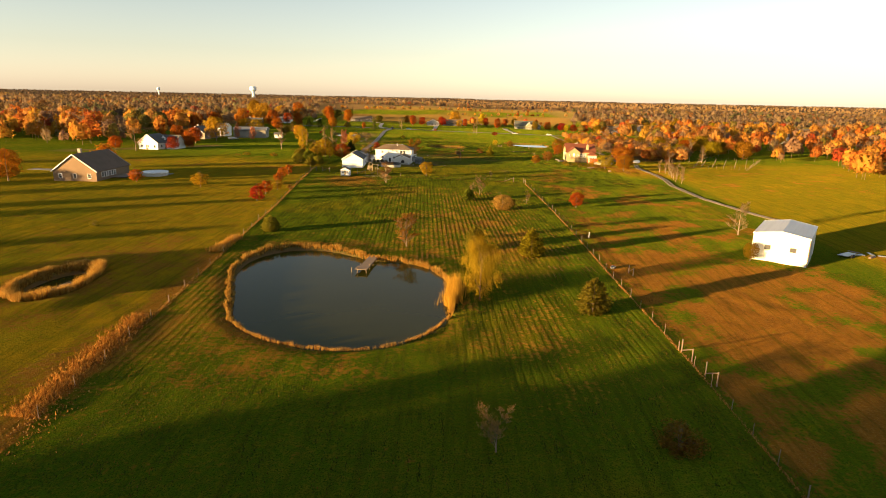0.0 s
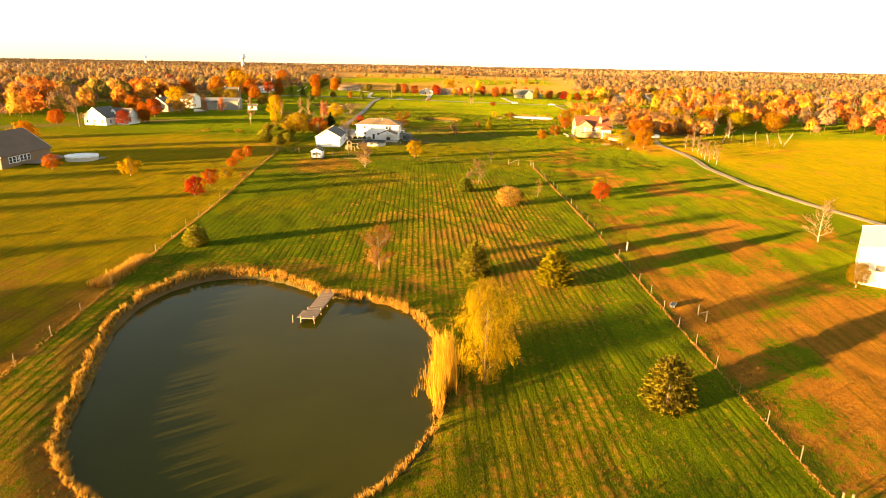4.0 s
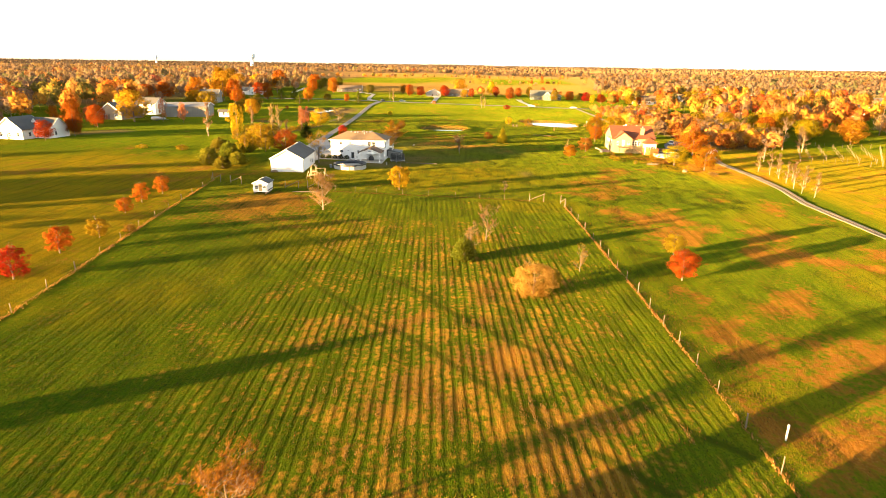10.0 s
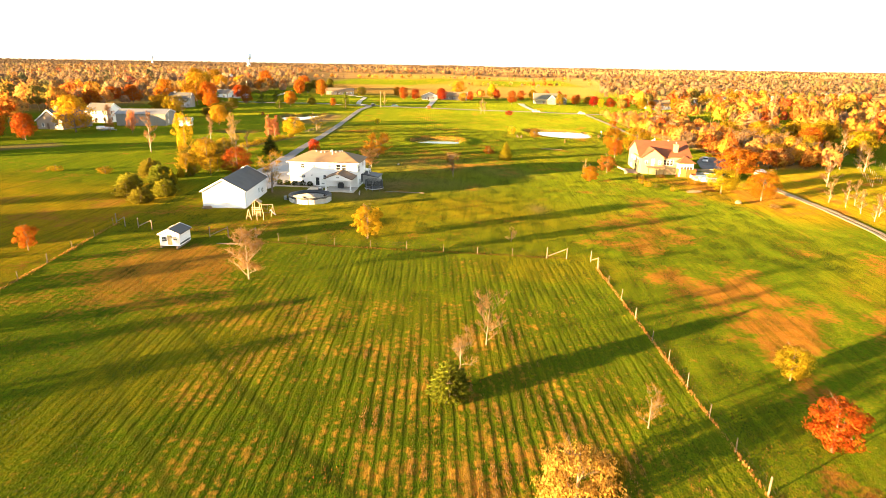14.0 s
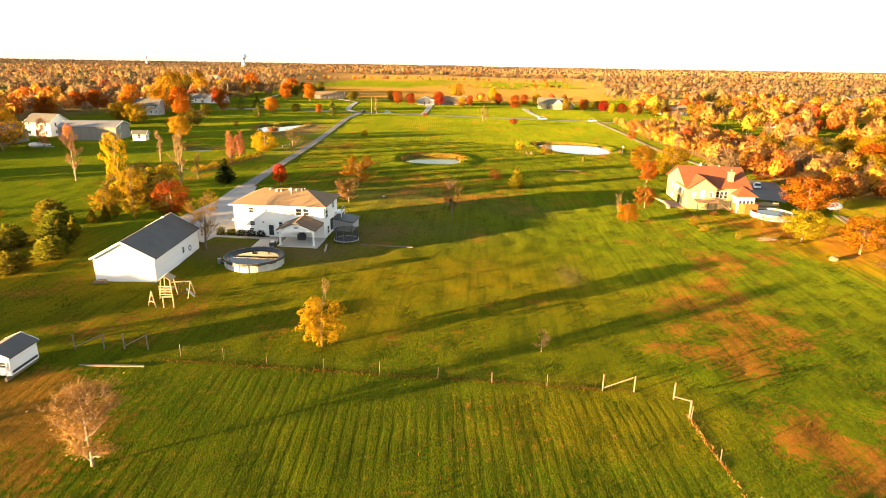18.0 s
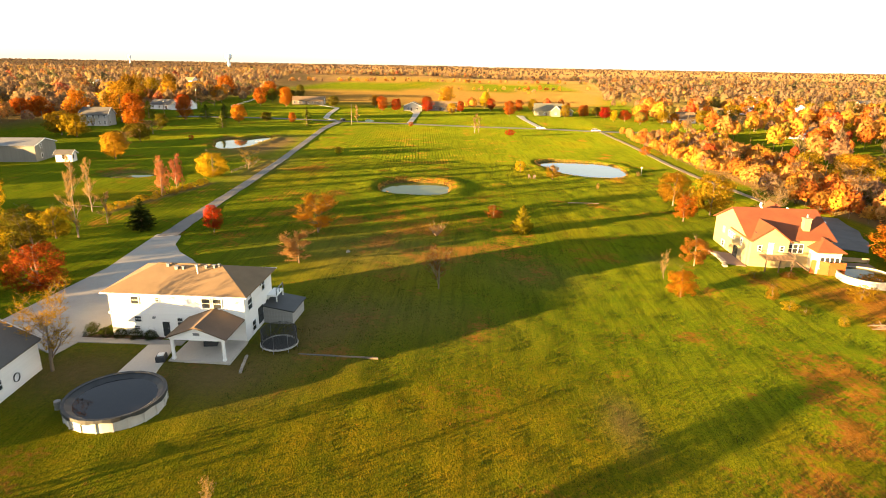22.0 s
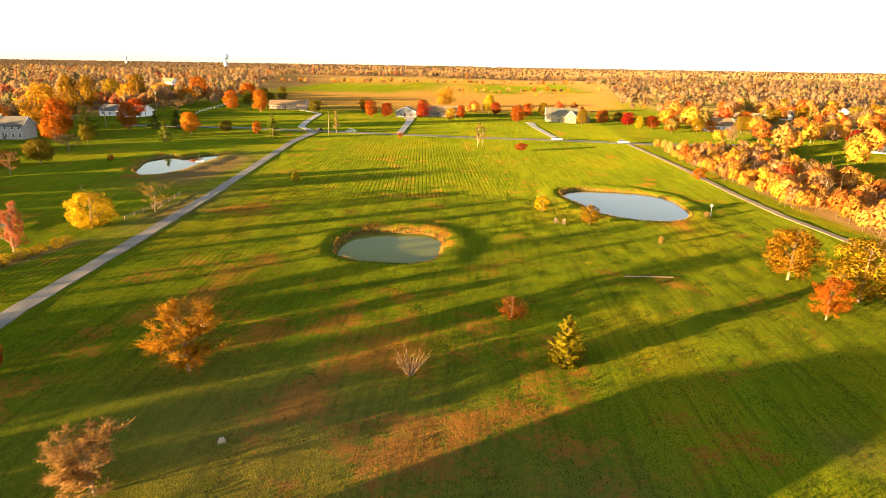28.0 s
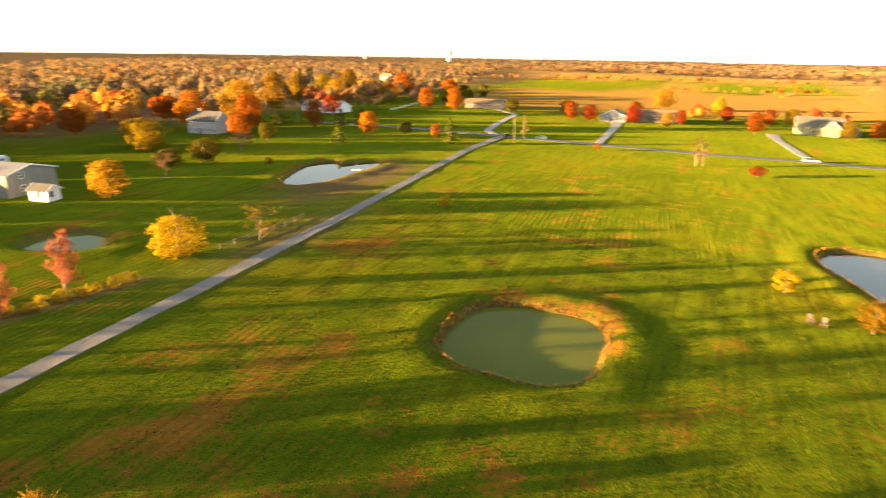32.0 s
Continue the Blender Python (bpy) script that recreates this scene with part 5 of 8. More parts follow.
# ---- woods that nobody could count: one joined body of trees ----
def heart(rng, level, rough, gaps=0.36):
    """The leafy body of a crown of height 1: an uneven, knobbly skin, open below."""
    bm = bm_new()
    bmesh.ops.create_icosphere(bm, subdivisions=level, radius=1.0)
    off, lean = Vector(rng.uniform(-40, 40, 3)), rng.normal(0, 0.10, 2)
    for q in bm.verts:
        d = q.co.normalized()
        k = 1 + rough * (1.25 * noise.noise(d * 1.7 + off) + 0.85 * noise.noise(d * 3.8 + off) + 0.45 * noise.noise(d * 8.0 + off))
        up = d.z
        wide = 0.33 * (1 - 0.22 * max(up, 0) ** 2)
        q.co = Vector((d.x * wide * k + lean[0] * up * 0.3, d.y * wide * k + lean[1] * up * 0.3, 0.55 + 0.39 * up * k))
    bm.normal_update()
    v, n = np.array([tuple(q.co) for q in bm.verts]), np.array([tuple(q.normal) for q in bm.verts])
    f = np.array([[q.index for q in g.verts] for g in bm.faces if g.calc_center_median().z > 0.30])
    bm.free()
    f = f[rng.uniform(0, 1, len(f)) > gaps]
    n = n[f].reshape(-1, 3) + np.repeat(rng.normal(0, 0.16, (len(f), 3)), 3, 0)
    return v[f].reshape(-1, 3), unit(n)


def wood_crown(rng, n, leaf, twiggy, level=3):
    """A crown for the woods: a knobbly body with a fringe of leaf sprays, or a fan of bare twigs. Also how strong its tone is."""
    if twiggy:
        v, nor = sprigs(rng, dome(rng, n, 0.40, 0.34, 0.2, -0.8, 0.2, 0.6), (0, 0, 0.16), 1, 0.20, 0.007, 0.5)
        return v, nor, np.ones((len(v), 1))
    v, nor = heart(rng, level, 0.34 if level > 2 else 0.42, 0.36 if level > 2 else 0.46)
    # self-shading of open foliage is put into the body's lower tone
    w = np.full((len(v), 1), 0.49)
    if n:
        pick = rng.randint(0, len(v), n)
        c = v[pick] + nor[pick] * rng.uniform(-0.01, 0.05, (n, 1)) + rng.normal(0, 0.012, (n, 3))
        a = slips(rng, c, rng.normal(0, 1, c.shape) + 0.4 * nor[pick], leaf, 1.6)
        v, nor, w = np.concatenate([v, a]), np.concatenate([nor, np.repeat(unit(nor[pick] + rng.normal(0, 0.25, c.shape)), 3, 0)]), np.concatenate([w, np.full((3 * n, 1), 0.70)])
    return v, nor, w


def wood_material():
    m, t, p = shader("autumn_woods", 0.85)
    c = node(t, "Attribute", attribute_name="tint").outputs["Color"]
    spray, bough = noisy(t, 1.9, 3), noisy(t, 0.45, 3)
    c = node(t, "HueSaturation", {"Value": node(t, "MapRange", {0: spray, 1: 0.3, 2: 0.7, 3: 0.82, 4: 1.2}).outputs[0], "Hue": node(t, "MapRange", {0: bough, 1: 0.3, 2: 0.7, 3: 0.485, 4: 0.515}).outputs[0], "Color": c}).outputs[0]
    t.links.new(c, p.inputs["Base Color"])
    p.inputs["Specular IOR Level"].default_value = 0.15
    t.links.new(node(t, "Bump", {"Height": spray, "Strength": 0.7, "Distance": 0.5}).outputs[0], p.inputs["Normal"])
    tr = node(t, "BsdfTranslucent", {"Color": c})
    mix = node(t, "MixShader", {0: 0.5, 1: p.outputs[0], 2: tr.outputs[0]})
    t.links.new(mix.outputs[0], t.nodes["Material Output"].inputs[0])
    return m


WOODS = wood_material()
TINTS = np.array((2.2, 1.98, 2.2)) * np.array([(0.36, 0.125, 0.016), (0.42, 0.215, 0.026), (0.44, 0.265, 0.024), (0.40, 0.225, 0.05), (0.26, 0.165, 0.075), (0.17, 0.15, 0.024), (0.36, 0.075, 0.016), (0.22, 0.145, 0.075)])


# far-off trees: distance haze is put into these paler, greyer tints
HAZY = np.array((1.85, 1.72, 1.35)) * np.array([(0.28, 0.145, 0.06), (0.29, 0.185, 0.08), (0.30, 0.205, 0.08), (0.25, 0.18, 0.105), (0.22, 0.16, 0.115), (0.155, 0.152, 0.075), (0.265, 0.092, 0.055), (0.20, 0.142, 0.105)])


def woods(name, spots, heights, n_leaf, leaf, weights, seed, label, stems=True, palette=TINTS, bare=0.0, level=3):
    """Trees at the given spots joined into one body; a share of them stand bare."""
    rng = np.random.RandomState(seed)
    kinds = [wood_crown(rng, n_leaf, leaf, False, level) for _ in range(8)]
    twigs = [wood_crown(rng, 320, leaf, True) for _ in range(4)] if bare else []
    st = np.array([(-.013, 0, 0), (.013, 0, 0), (0, 0, .75), (0, -.013, 0), (0, .013, 0), (0, 0, .75)])
    xs, ys = spots[:, 0], spots[:, 1]
    zs = land(xs, ys) - 0.1
    allv, tint, nor = [], [], []
    # neighbours tend to share a colour: patches shift the draw along the palette
    order = np.cumsum(np.array(weights) / sum(weights))
    draw = np.clip(0.5 + 0.30 * waves(spots[:, 0], spots[:, 1], seed, 55) + rng.uniform(-0.5, 0.5, len(spots)), 0, 0.999)
    rank = (np.argsort(np.argsort(draw)) + 0.5) / len(spots)
    pick = np.searchsorted(order, rank)
    thin = rng.uniform(0, 1, len(spots)) < bare
    for i in range(len(spots)):
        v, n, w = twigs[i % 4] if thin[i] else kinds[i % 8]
        h = heights[i]
        a, wide = rng.uniform(0, 6.28), rng.uniform(0.8, 1.2)
        ca, sa = math.cos(a), math.sin(a)
        turn = np.array(((ca, sa, 0), (-sa, ca, 0), (0, 0, 1)))
        at = np.array((xs[i], ys[i], zs[i]))
        q, m = (v @ turn) * (h * wide, h * wide, h) + at, n @ turn
        c = np.ones((len(v), 4), np.float32)
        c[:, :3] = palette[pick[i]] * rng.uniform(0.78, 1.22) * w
        if thin[i]:
            c[:, :3] = np.array((0.46, 0.31, 0.16)) * rng.uniform(0.8, 1.15)
        if stems:
            q, m = np.concatenate([q, st * h * (1 + thin[i]) + at]), np.concatenate([m, np.tile((-0.8, -0.5, 0.2), (6, 1))])
            c = np.concatenate([c, np.tile(np.array((0.27, 0.20, 0.13, 1), np.float32), (6, 1))])
        allv.append(q)
        nor.append(m)
        tint.append(c)
    V = np.concatenate(allv)
    me = soup(name, V, np.arange(len(V)).reshape(-1, 3))
    me.attributes.new("tint", "FLOAT_COLOR", "POINT").data.foreach_set("color", np.concatenate(tint).ravel())
    rounded(me, np.concatenate(nor))
    return tagged(link(name, me, WOODS), label, "woods", kind="stuff")


def scatter(n, x0, x1, y0, y1, keep, seed):
    rng = np.random.RandomState(seed)
    p = np.stack([rng.uniform(x0, x1, n), rng.uniform(y0, y1, n)], 1)
    return p[keep(p[:, 0], p[:, 1])]


def hedge_keep(x, y):
    edge = np.interp(y, [318, 340, 360, 382, 395, 412, 452, 505], [87, 84, 79, 75.6, 73.4, 72.0, 71.4, 71.0])
    return (x > edge) & (x < edge + 26 + 0.10 * (y - 330)) & ((waves(x, y, 5, 30) > -0.75) | (x < edge + 7))


hs = scatter(1000, 70, 150, 316, 506, hedge_keep, 1)
woods("hedgerow_wood", hs, np.random.RandomState(2).uniform(3.5, 7.8, len(hs)) * np.interp(hs[:, 1], [400, 470], [1, 0.72]), 560, 0.030, (1.6, 4, 3.4, 4.5, 1.8, 0.5, 0.1, 0.9), 3, "dense yellow and tan scrub wood along the lane", bare=0.14)


def east_keep(x, y):
    clear = spot(x, y, 118, 240, 55, 60) + spot(x, y, 150, 310, 30, 18) + spot(x, y, 95, 330, 12, 16) + spot(x, y, 175, 420, 22, 10) + 0.9 * spot(x, y, 150, 560, 30, 14) + spot(x, y, 126, 572, 12, 16) + spot(x, y, 160, 616, 16, 22) + spot(x, y, 196, 655, 16, 20) + spot(x, y, 244, 742, 18, 26) + spot(x, y, 262, 685, 16, 22) + spot(x, y, 160, 514, 24, 14)
    return ((x > 150) | (y > 400)) & (x > 96 + np.clip(285 - y, 0, 100) * 0.9) & ((y < 318) | (x > np.interp(y, [318, 360, 460, 505, 560, 700], [125, 112, 112, 118, 92, 130]))) & (clear < 0.42) & (waves(x, y, 6, 70) > -0.55)


es = scatter(1250, 95, 520, 250, 720, east_keep, 7)
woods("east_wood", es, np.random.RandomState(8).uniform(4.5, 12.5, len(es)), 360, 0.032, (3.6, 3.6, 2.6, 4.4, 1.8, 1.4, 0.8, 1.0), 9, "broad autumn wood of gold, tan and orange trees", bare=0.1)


def west_keep(x, y):
    clear = spot(x, y, -120, 420, 45, 50) + spot(x, y, -95, 480, 40, 35) + spot(x, y, -130, 320, 35, 22) + spot(x, y, -150, 355, 30, 12) + spot(x, y, -150, 300, 40, 14)
    line = np.interp(y, [290, 340, 400, 480, 560, 615, 640, 760], [-185, -188, -195, -205, -215, -195, -165, -215])
    return (x < line) & (clear < 0.5) & (waves(x, y, 16, 60) > -0.45)


ws = scatter(1500, -560, -140, 285, 760, west_keep, 17)
wn_ = ws[:, 1] < 500
wh = np.random.RandomState(18).uniform(6, 14, len(ws))
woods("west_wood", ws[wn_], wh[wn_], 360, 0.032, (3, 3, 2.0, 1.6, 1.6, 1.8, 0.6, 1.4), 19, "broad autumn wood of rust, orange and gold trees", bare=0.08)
woods("northwest_wood", ws[~wn_], wh[~wn_] * 0.95, 120, 0.04, (2.0, 2.0, 1.6, 2.2, 3.0, 1.6, 0.4, 3.0), 20, "brown and tan autumn wood with haze in its tints", palette=HAZY, bare=0.08)


def mid_keep(x, y):
    fld = (y < 1450) & (x > -0.26 * y) & (x < 0.155 * y)
    inner = (y < 740) & (x > -560) & (x < 520)
    return ~fld & ~inner & (waves(x, y, 26, 190) > -0.62)


ms = scatter(15000, -1500, 1500, 560, 1650, mid_keep, 27)
ms = ms[(ms[:, 0] < 0.78 * ms[:, 1] + 40) & (ms[:, 0] > -1.0 * ms[:, 1] - 100)]
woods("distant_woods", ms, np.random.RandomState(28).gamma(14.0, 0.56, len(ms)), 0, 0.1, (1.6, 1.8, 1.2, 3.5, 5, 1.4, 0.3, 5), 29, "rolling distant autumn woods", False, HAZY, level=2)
hl = scatter(5000, -260, 260, 640, 1420, lambda x, y: (x > -0.27 * y) & (x < 0.2 * y) & ((np.abs(y - 0.55 * x - 930 + 10 * np.sin(x * 0.05)) < 5) & (x > -40) | (np.abs(y - 0.55 * x - 655) < 9) & (waves(x, y, 44, 60) > 0.1) | (spot(x, y, 60, 905, 22, 55) > 0.75) & (waves(x, y, 45, 30) > 0.4) | (np.abs(y - 0.55 * x - 1190) < 7)), 47)
woods("field_hedges", hl, np.random.RandomState(48).uniform(4, 8.5, len(hl)), 0, 0.12, (2, 4, 3, 3, 2, 1.5, 0.6, 2), 49, "lines of autumn trees between the far fields", False, level=2)
fs = scatter(16000, -4300, 4300, 1450, 4700, lambda x, y: (np.abs(x) < 0.95 * y + 200) & (waves(x, y, 36, 500) > -0.5), 37)
# horizon tints turned bluer still, more haze in the colour
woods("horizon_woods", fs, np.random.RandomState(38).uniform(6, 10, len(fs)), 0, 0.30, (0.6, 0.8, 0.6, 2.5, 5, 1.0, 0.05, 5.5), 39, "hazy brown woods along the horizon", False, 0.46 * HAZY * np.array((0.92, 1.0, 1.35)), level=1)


# ---- houses and sheds ----
def gable(e, x0, x1, y0, y1, z0, eave, ridge, along, wall, roof, over=0.4, name=("wall", "roof"), trim=True):
    """A gabled body with thick roof slopes; along: the axis of the ridge."""
    bm = bm_new()
    if along == "x":
        m = (y0 + y1) / 2
        solid(bm, [(x0, y0, z0), (x0, y0, eave), (x0, m, ridge), (x0, y1, eave), (x0, y1, z0)], dx=x1 - x0)
    else:
        m = (x0 + x1) / 2
        solid(bm, [(x0, y0, z0), (x0, y0, eave), (m, y0, ridge), (x1, y0, eave), (x1, y0, z0)], dy=y1 - y0)
    w = part(name[0], bm, wall, e)
    half = (y1 - y0 if along == "x" else x1 - x0) / 2
    k = (ridge - eave) / half
    bm = bm_new()
    lo, hi, t = eave - k * over + 0.03, ridge + 0.03, 0.16
    prof = [(-half - over, lo), (0, hi), (half + over, lo), (half + over, lo + t), (0, hi + t), (-half - over, lo + t)]
    if along == "x":
        solid(bm, [(x0 - over, m + a, b) for a, b in prof], dx=x1 - x0 + 2 * over)
    else:
        solid(bm, [(m + a, y0 - over, b) for a, b in prof], dy=y1 - y0 + 2 * over)
    r = part(name[1], bm, roof, e)
    if trim:
        for s in (0, 1):
            for g in (-1, 1):
                bm = bm_new()
                if along == "x":
                    c = (x0 - over - 0.02) if s == 0 else (x1 + over + 0.02)
                    beam(bm, (c, m + g * (half + over), lo + 0.05), (c, m, hi + 0.05), 0.06, 0.24)
                else:
                    c = (y0 - over - 0.02) if s == 0 else (y1 + over + 0.02)
                    beam(bm, (m + g * (half + over), c, lo + 0.05), (m, c, hi + 0.05), 0.06, 0.24)
                part("bargeboard", bm, TRIM, e)
    return w, r


FACE = {"front": (0, 0), "right": (90, 0), "back": (180, 0), "left": (270, 0)}


def window(e, x, y, z, w, h, face="front", casing=None, name="window", bars=1, mt=None):
    """A window on the wall plane: proud frame, set-back pane, glazing bars."""
    a = FACE[face][0]
    bm = boxes((-w / 2 - 0.08, -w / 2 + 0.02, -0.09, 0.02, -h / 2 - 0.08, h / 2 + 0.08), (w / 2 - 0.02, w / 2 + 0.08, -0.09, 0.02, -h / 2 - 0.08, h / 2 + 0.08), (-w / 2 + 0.02, w / 2 - 0.02, -0.09, 0.02, h / 2 - 0.02, h / 2 + 0.08), (-w / 2 + 0.02, w / 2 - 0.02, -0.13, 0.02, -h / 2 - 0.08, -h / 2 + 0.02))
    for k in range(bars):
        q = -h / 2 + h * (k + 1) / (bars + 1)
        box(bm, -w / 2 + 0.02, w / 2 - 0.02, -0.07, -0.03, q - 0.03, q + 0.03)
    f = part(name, bm, casing or TRIM, e)
    f.matrix_basis = pose(x, y, z, 0, 0, a)
    part("pane", boxes((-w / 2 + 0.01, w / 2 - 0.01, -0.035, -0.004, -h / 2 + 0.01, h / 2 - 0.01)), mt or GLASS, f)
    return f


def door(e, x, y, z, w, h, face="front", mt=None, label=""):
    a = FACE[face][0]
    bm = boxes((-w / 2, w / 2, -0.06, 0.01, 0, h))
    for k in range(2):
        box(bm, -w / 2 + 0.12, w / 2 - 0.12, -0.085, -0.06, 0.15 + k * h / 2, h / 2 - 0.1 + k * h / 2)
    d = part("door", bm, mt or TRIM, e, label)
    d.matrix_basis = pose(x, y, z, 0, 0, a)
    part("door_handle", boxes((w / 2 - 0.14, w / 2 - 0.08, -0.13, -0.085, 0.95, 1.05)), STEEL, d)
    return d


# the white two-storey house with its hipped roof
hx, hy = -34.45, 266.05
hz = ground_z(-38, 262)
H = thing("house", hx, hy, hz, -0.4, "white two-storey house with a tan hipped shingle roof", "house")
EV = 6.75 - hz
part("wall", boxes((-7.75, 7.75, -4.55, 4.55, -1.6, EV)), SIDING, H)
bm = bm_new()
ov = 0.55
low = [bm.verts.new(c) for c in ((-7.75 - ov, -4.55 - ov, EV), (7.75 + ov, -4.55 - ov, EV), (7.75 + ov, 4.55 + ov, EV), (-7.75 - ov, 4.55 + ov, EV))]
mid = [bm.verts.new((v.co.x, v.co.y, EV + 0.14)) for v in low]
rg = [bm.verts.new((-4.0, 0, EV + 2.05)), bm.verts.new((3.6, 0, EV + 2.05))]
bm.faces.new(low[::-1])
for i in range(4):
    bm.faces.new((low[i], low[(i + 1) % 4], mid[(i + 1) % 4], mid[i]))
bm.faces.new((mid[0], mid[1], rg[1], rg[0]))
bm.faces.new((mid[1], mid[2], rg[1]))
bm.faces.new((mid[2], mid[3], rg[0], rg[1]))
bm.faces.new((mid[3], mid[0], rg[0]))
roof = part("roof", bm, TAN_ROOF, H, "tan shingle hipped roof")
part("ridge_cap", beam(bm_new(), (-4.0, 0, EV + 2.06), (3.6, 0, EV + 2.06), 0.22, 0.08), TAN_ROOF, roof)
part("gutter", boxes((-8.35, 8.35, -5.22, -5.12, EV + 0.0, EV + 0.13)), TRIM, H)
part("gutter", boxes((-8.35, 8.35, 5.12, 5.22, EV, EV + 0.13)), TRIM, H)
part("corner_board", boxes((7.7, 7.79, -4.6, -4.42, -1.2, EV)), TRIM, H)
part("corner_board", boxes((-7.79, -7.7, -4.6, -4.42, -1.2, EV)), TRIM, H)
for k, (vx, vy, sz) in enumerate(((-2.6, -0.5, 0.28), (-1.4, -0.9, 0.36), (-0.6, -0.9, 0.24), (0.8, -0.5, 0.24), (2.0, -0.6, 0.26), (2.9, -0.5, 0.3), (3.4, -0.3, 0.22))):
    zz = EV + 2.05 - abs(vy) * 0.38
    v = part("roof_vent", boxes((vx - sz / 2, vx + sz / 2, vy - sz / 2, vy + sz / 2, zz - 0.05, zz + 0.28), (vx - sz * 0.7, vx + sz * 0.7, vy - sz * 0.7, vy + sz * 0.7, zz + 0.28, zz + 0.34)), STEEL, roof)
part("vent_pipe", drum(bm_new(), 0.08, EV + 1.3, EV + 2.5, 10, 1.4, -1.6), TRIM, roof, "white vent pipe")
for wx, wz, ww, wh in ((-4.75, 4.55, 0.9, 0.9), (-2.15, 4.7, 0.45, 0.45), (3.45, 4.45, 0.95, 1.1), (4.75, 4.45, 0.95, 1.1), (-4.65, 2.25, 0.8, 0.7), (-4.85, 1.15, 0.7, 0.45), (0.25, 2.1, 0.65, 0.95)):
    window(H, wx, -4.55, wz, ww, wh)
door(H, -1.45, -4.55, 0.25, 0.8, 1.75, mt=GLASS, label="dark glazed back door")
part("vent_hood", boxes((-2.9, -2.6, -4.72, -4.552, 2.4, 2.6)), STEEL, H)
part("meter_box", boxes((-0.5, 0.1, -4.7, -4.552, 0.55, 0.75)), STEEL, H)
for wy, wz, ww, wh in ((-2.9, 3.9, 1.3, 1.3), (1.5, 4.6, 1.0, 1.3), (-2.1, 0.9, 1.1, 1.3), (2.4, 1.6, 1.0, 1.4), (-2.6, 5.0, 0.4, 0.5), (0.7, 5.1, 0.4, 0.5)):
    window(H, 7.75, wy, min(wz, EV - 0.5), ww, wh, "right", bars=1 if ww > 0.5 else 0)
door(H, 7.75, 0.2, 0.3, 1.5, 2.0, "right", GLASS, "dark glass patio door")
for wx in (-5, -2, 1, 4):
    window(H, wx, 4.55, 4.3, 1.0, 1.2, "back")
    window(H, wx, 4.55, 1.6, 1.0, 1.3, "back")
for wy in (-2, 2):
    window(H, -7.75, wy, 4.3, 0.9, 1.1, "left")
# back balcony at the east corner
B = boxes((7.76, 9.0, 2.6, 5.2, 2.6, 2.8))
bal = part("balcony", B, TRIM, H, "white side balcony")
part("balcony_rail", boxes((8.92, 9.0, 2.6, 5.2, 3.5, 3.6), (8.92, 9.0, 2.62, 2.7, 2.8, 3.5), (8.92, 9.0, 5.1, 5.18, 2.8, 3.5), (8.92, 9.0, 3.8, 3.88, 2.8, 3.5)), STEEL, bal)
part("balcony_post", boxes((8.86, 9.0, 2.64, 2.78, -1.2, 2.6)), TRIM, bal)
part("balcony_post", boxes((8.86, 9.0, 5.0, 5.14, -1.2, 2.6)), TRIM, bal)
# entry canopy on the west side
part("canopy", boxes((-8.7, -7.76, -3.6, -1.6, 2.3, 2.55)), TRIM, H, "small white side canopy")
# covered porch
P0 = thing("porch", hx + 4.45, hy - 4.56, hz, -0.4, "open gabled porch with white posts and a brown roof", "porch")
k = 3.9 - hz
bm = bm_new()
solid(bm, [(-3.25, -5.3, k), (0, -5.3, k + 1.25), (3.25, -5.3, k), (3.25, -5.3, k + 0.16), (0, -5.3, k + 1.43), (-3.25, -5.3, k + 0.16)], dy=5.28)
part("roof", bm, BROWN_ROOF, P0, "brown shingle gable roof")
part("gable_panel", solid(bm_new(), [(-2.95, -5.0, k + 0.0), (0, -5.0, k + 1.17), (2.95, -5.0, k + 0.0)], dy=0.1), SIDING, P0, "white gable panel")
part("beam", boxes((-3.0, 3.0, -5.02, -4.8, k - 0.22, k)), TRIM, P0)
for px in (-2.75, 2.75):
    part("post", boxes((px - 0.13, px + 0.13, -5.0, -4.74, 0.05, k - 0.22), (px - 0.18, px + 0.18, -5.05, -4.69, 0.05, 0.25)), TRIM, P0, "white square post")
part("floor", boxes((-3.2, 3.4, -5.25, -0.02, -0.6, 0.06)), PALE_CONCRETE, P0, "pale concrete porch floor")
part("ornament", boxes((-0.35, 0.35, -5.06, -5.002, k + 0.35, k + 0.62)), STEEL, P0)
G = thing("barbecue_grill", hx + 4.2, hy - 6.0, hz + 0.06, 10, "covered black barbecue grill on the porch", "grill")
part("cover", boxes((-0.7, 0.7, -0.35, 0.35, 0.0, 0.95), (-0.45, 0.45, -0.3, 0.3, 0.95, 1.2)), BLACK, G)
part("wheel", drum(bm_new(), 0.12, -0.03, 0.05, 12, 0.62, -0.36), STEEL, G)
C = thing("patio_box", -34.0, 256.3, ground_z(-34, 256.3) + 0.09, 12, "dark storage box on the walk", "box")
part("body", boxes((-0.45, 0.45, -0.6, 0.6, 0, 0.6)), BLACK, C)
part("lid", boxes((-0.3, 0.3, -0.3, 0.3, 0.6, 0.75)), TRIM, C, "white folded lid")
for k in range(5):
    sx = -44.6 + 1.75 * k
    plant("fine_bush", sx, 260.95, 1.5, 0.88, "dark", "clipped dark green globe shrub in the bed", "bush", name="bush", group="clipped shrubs")
plant("bush", -45.2, 262.3, 1.4, 0.9, "green", "dark green shrub at the house corner", "bush", group="clipped shrubs")

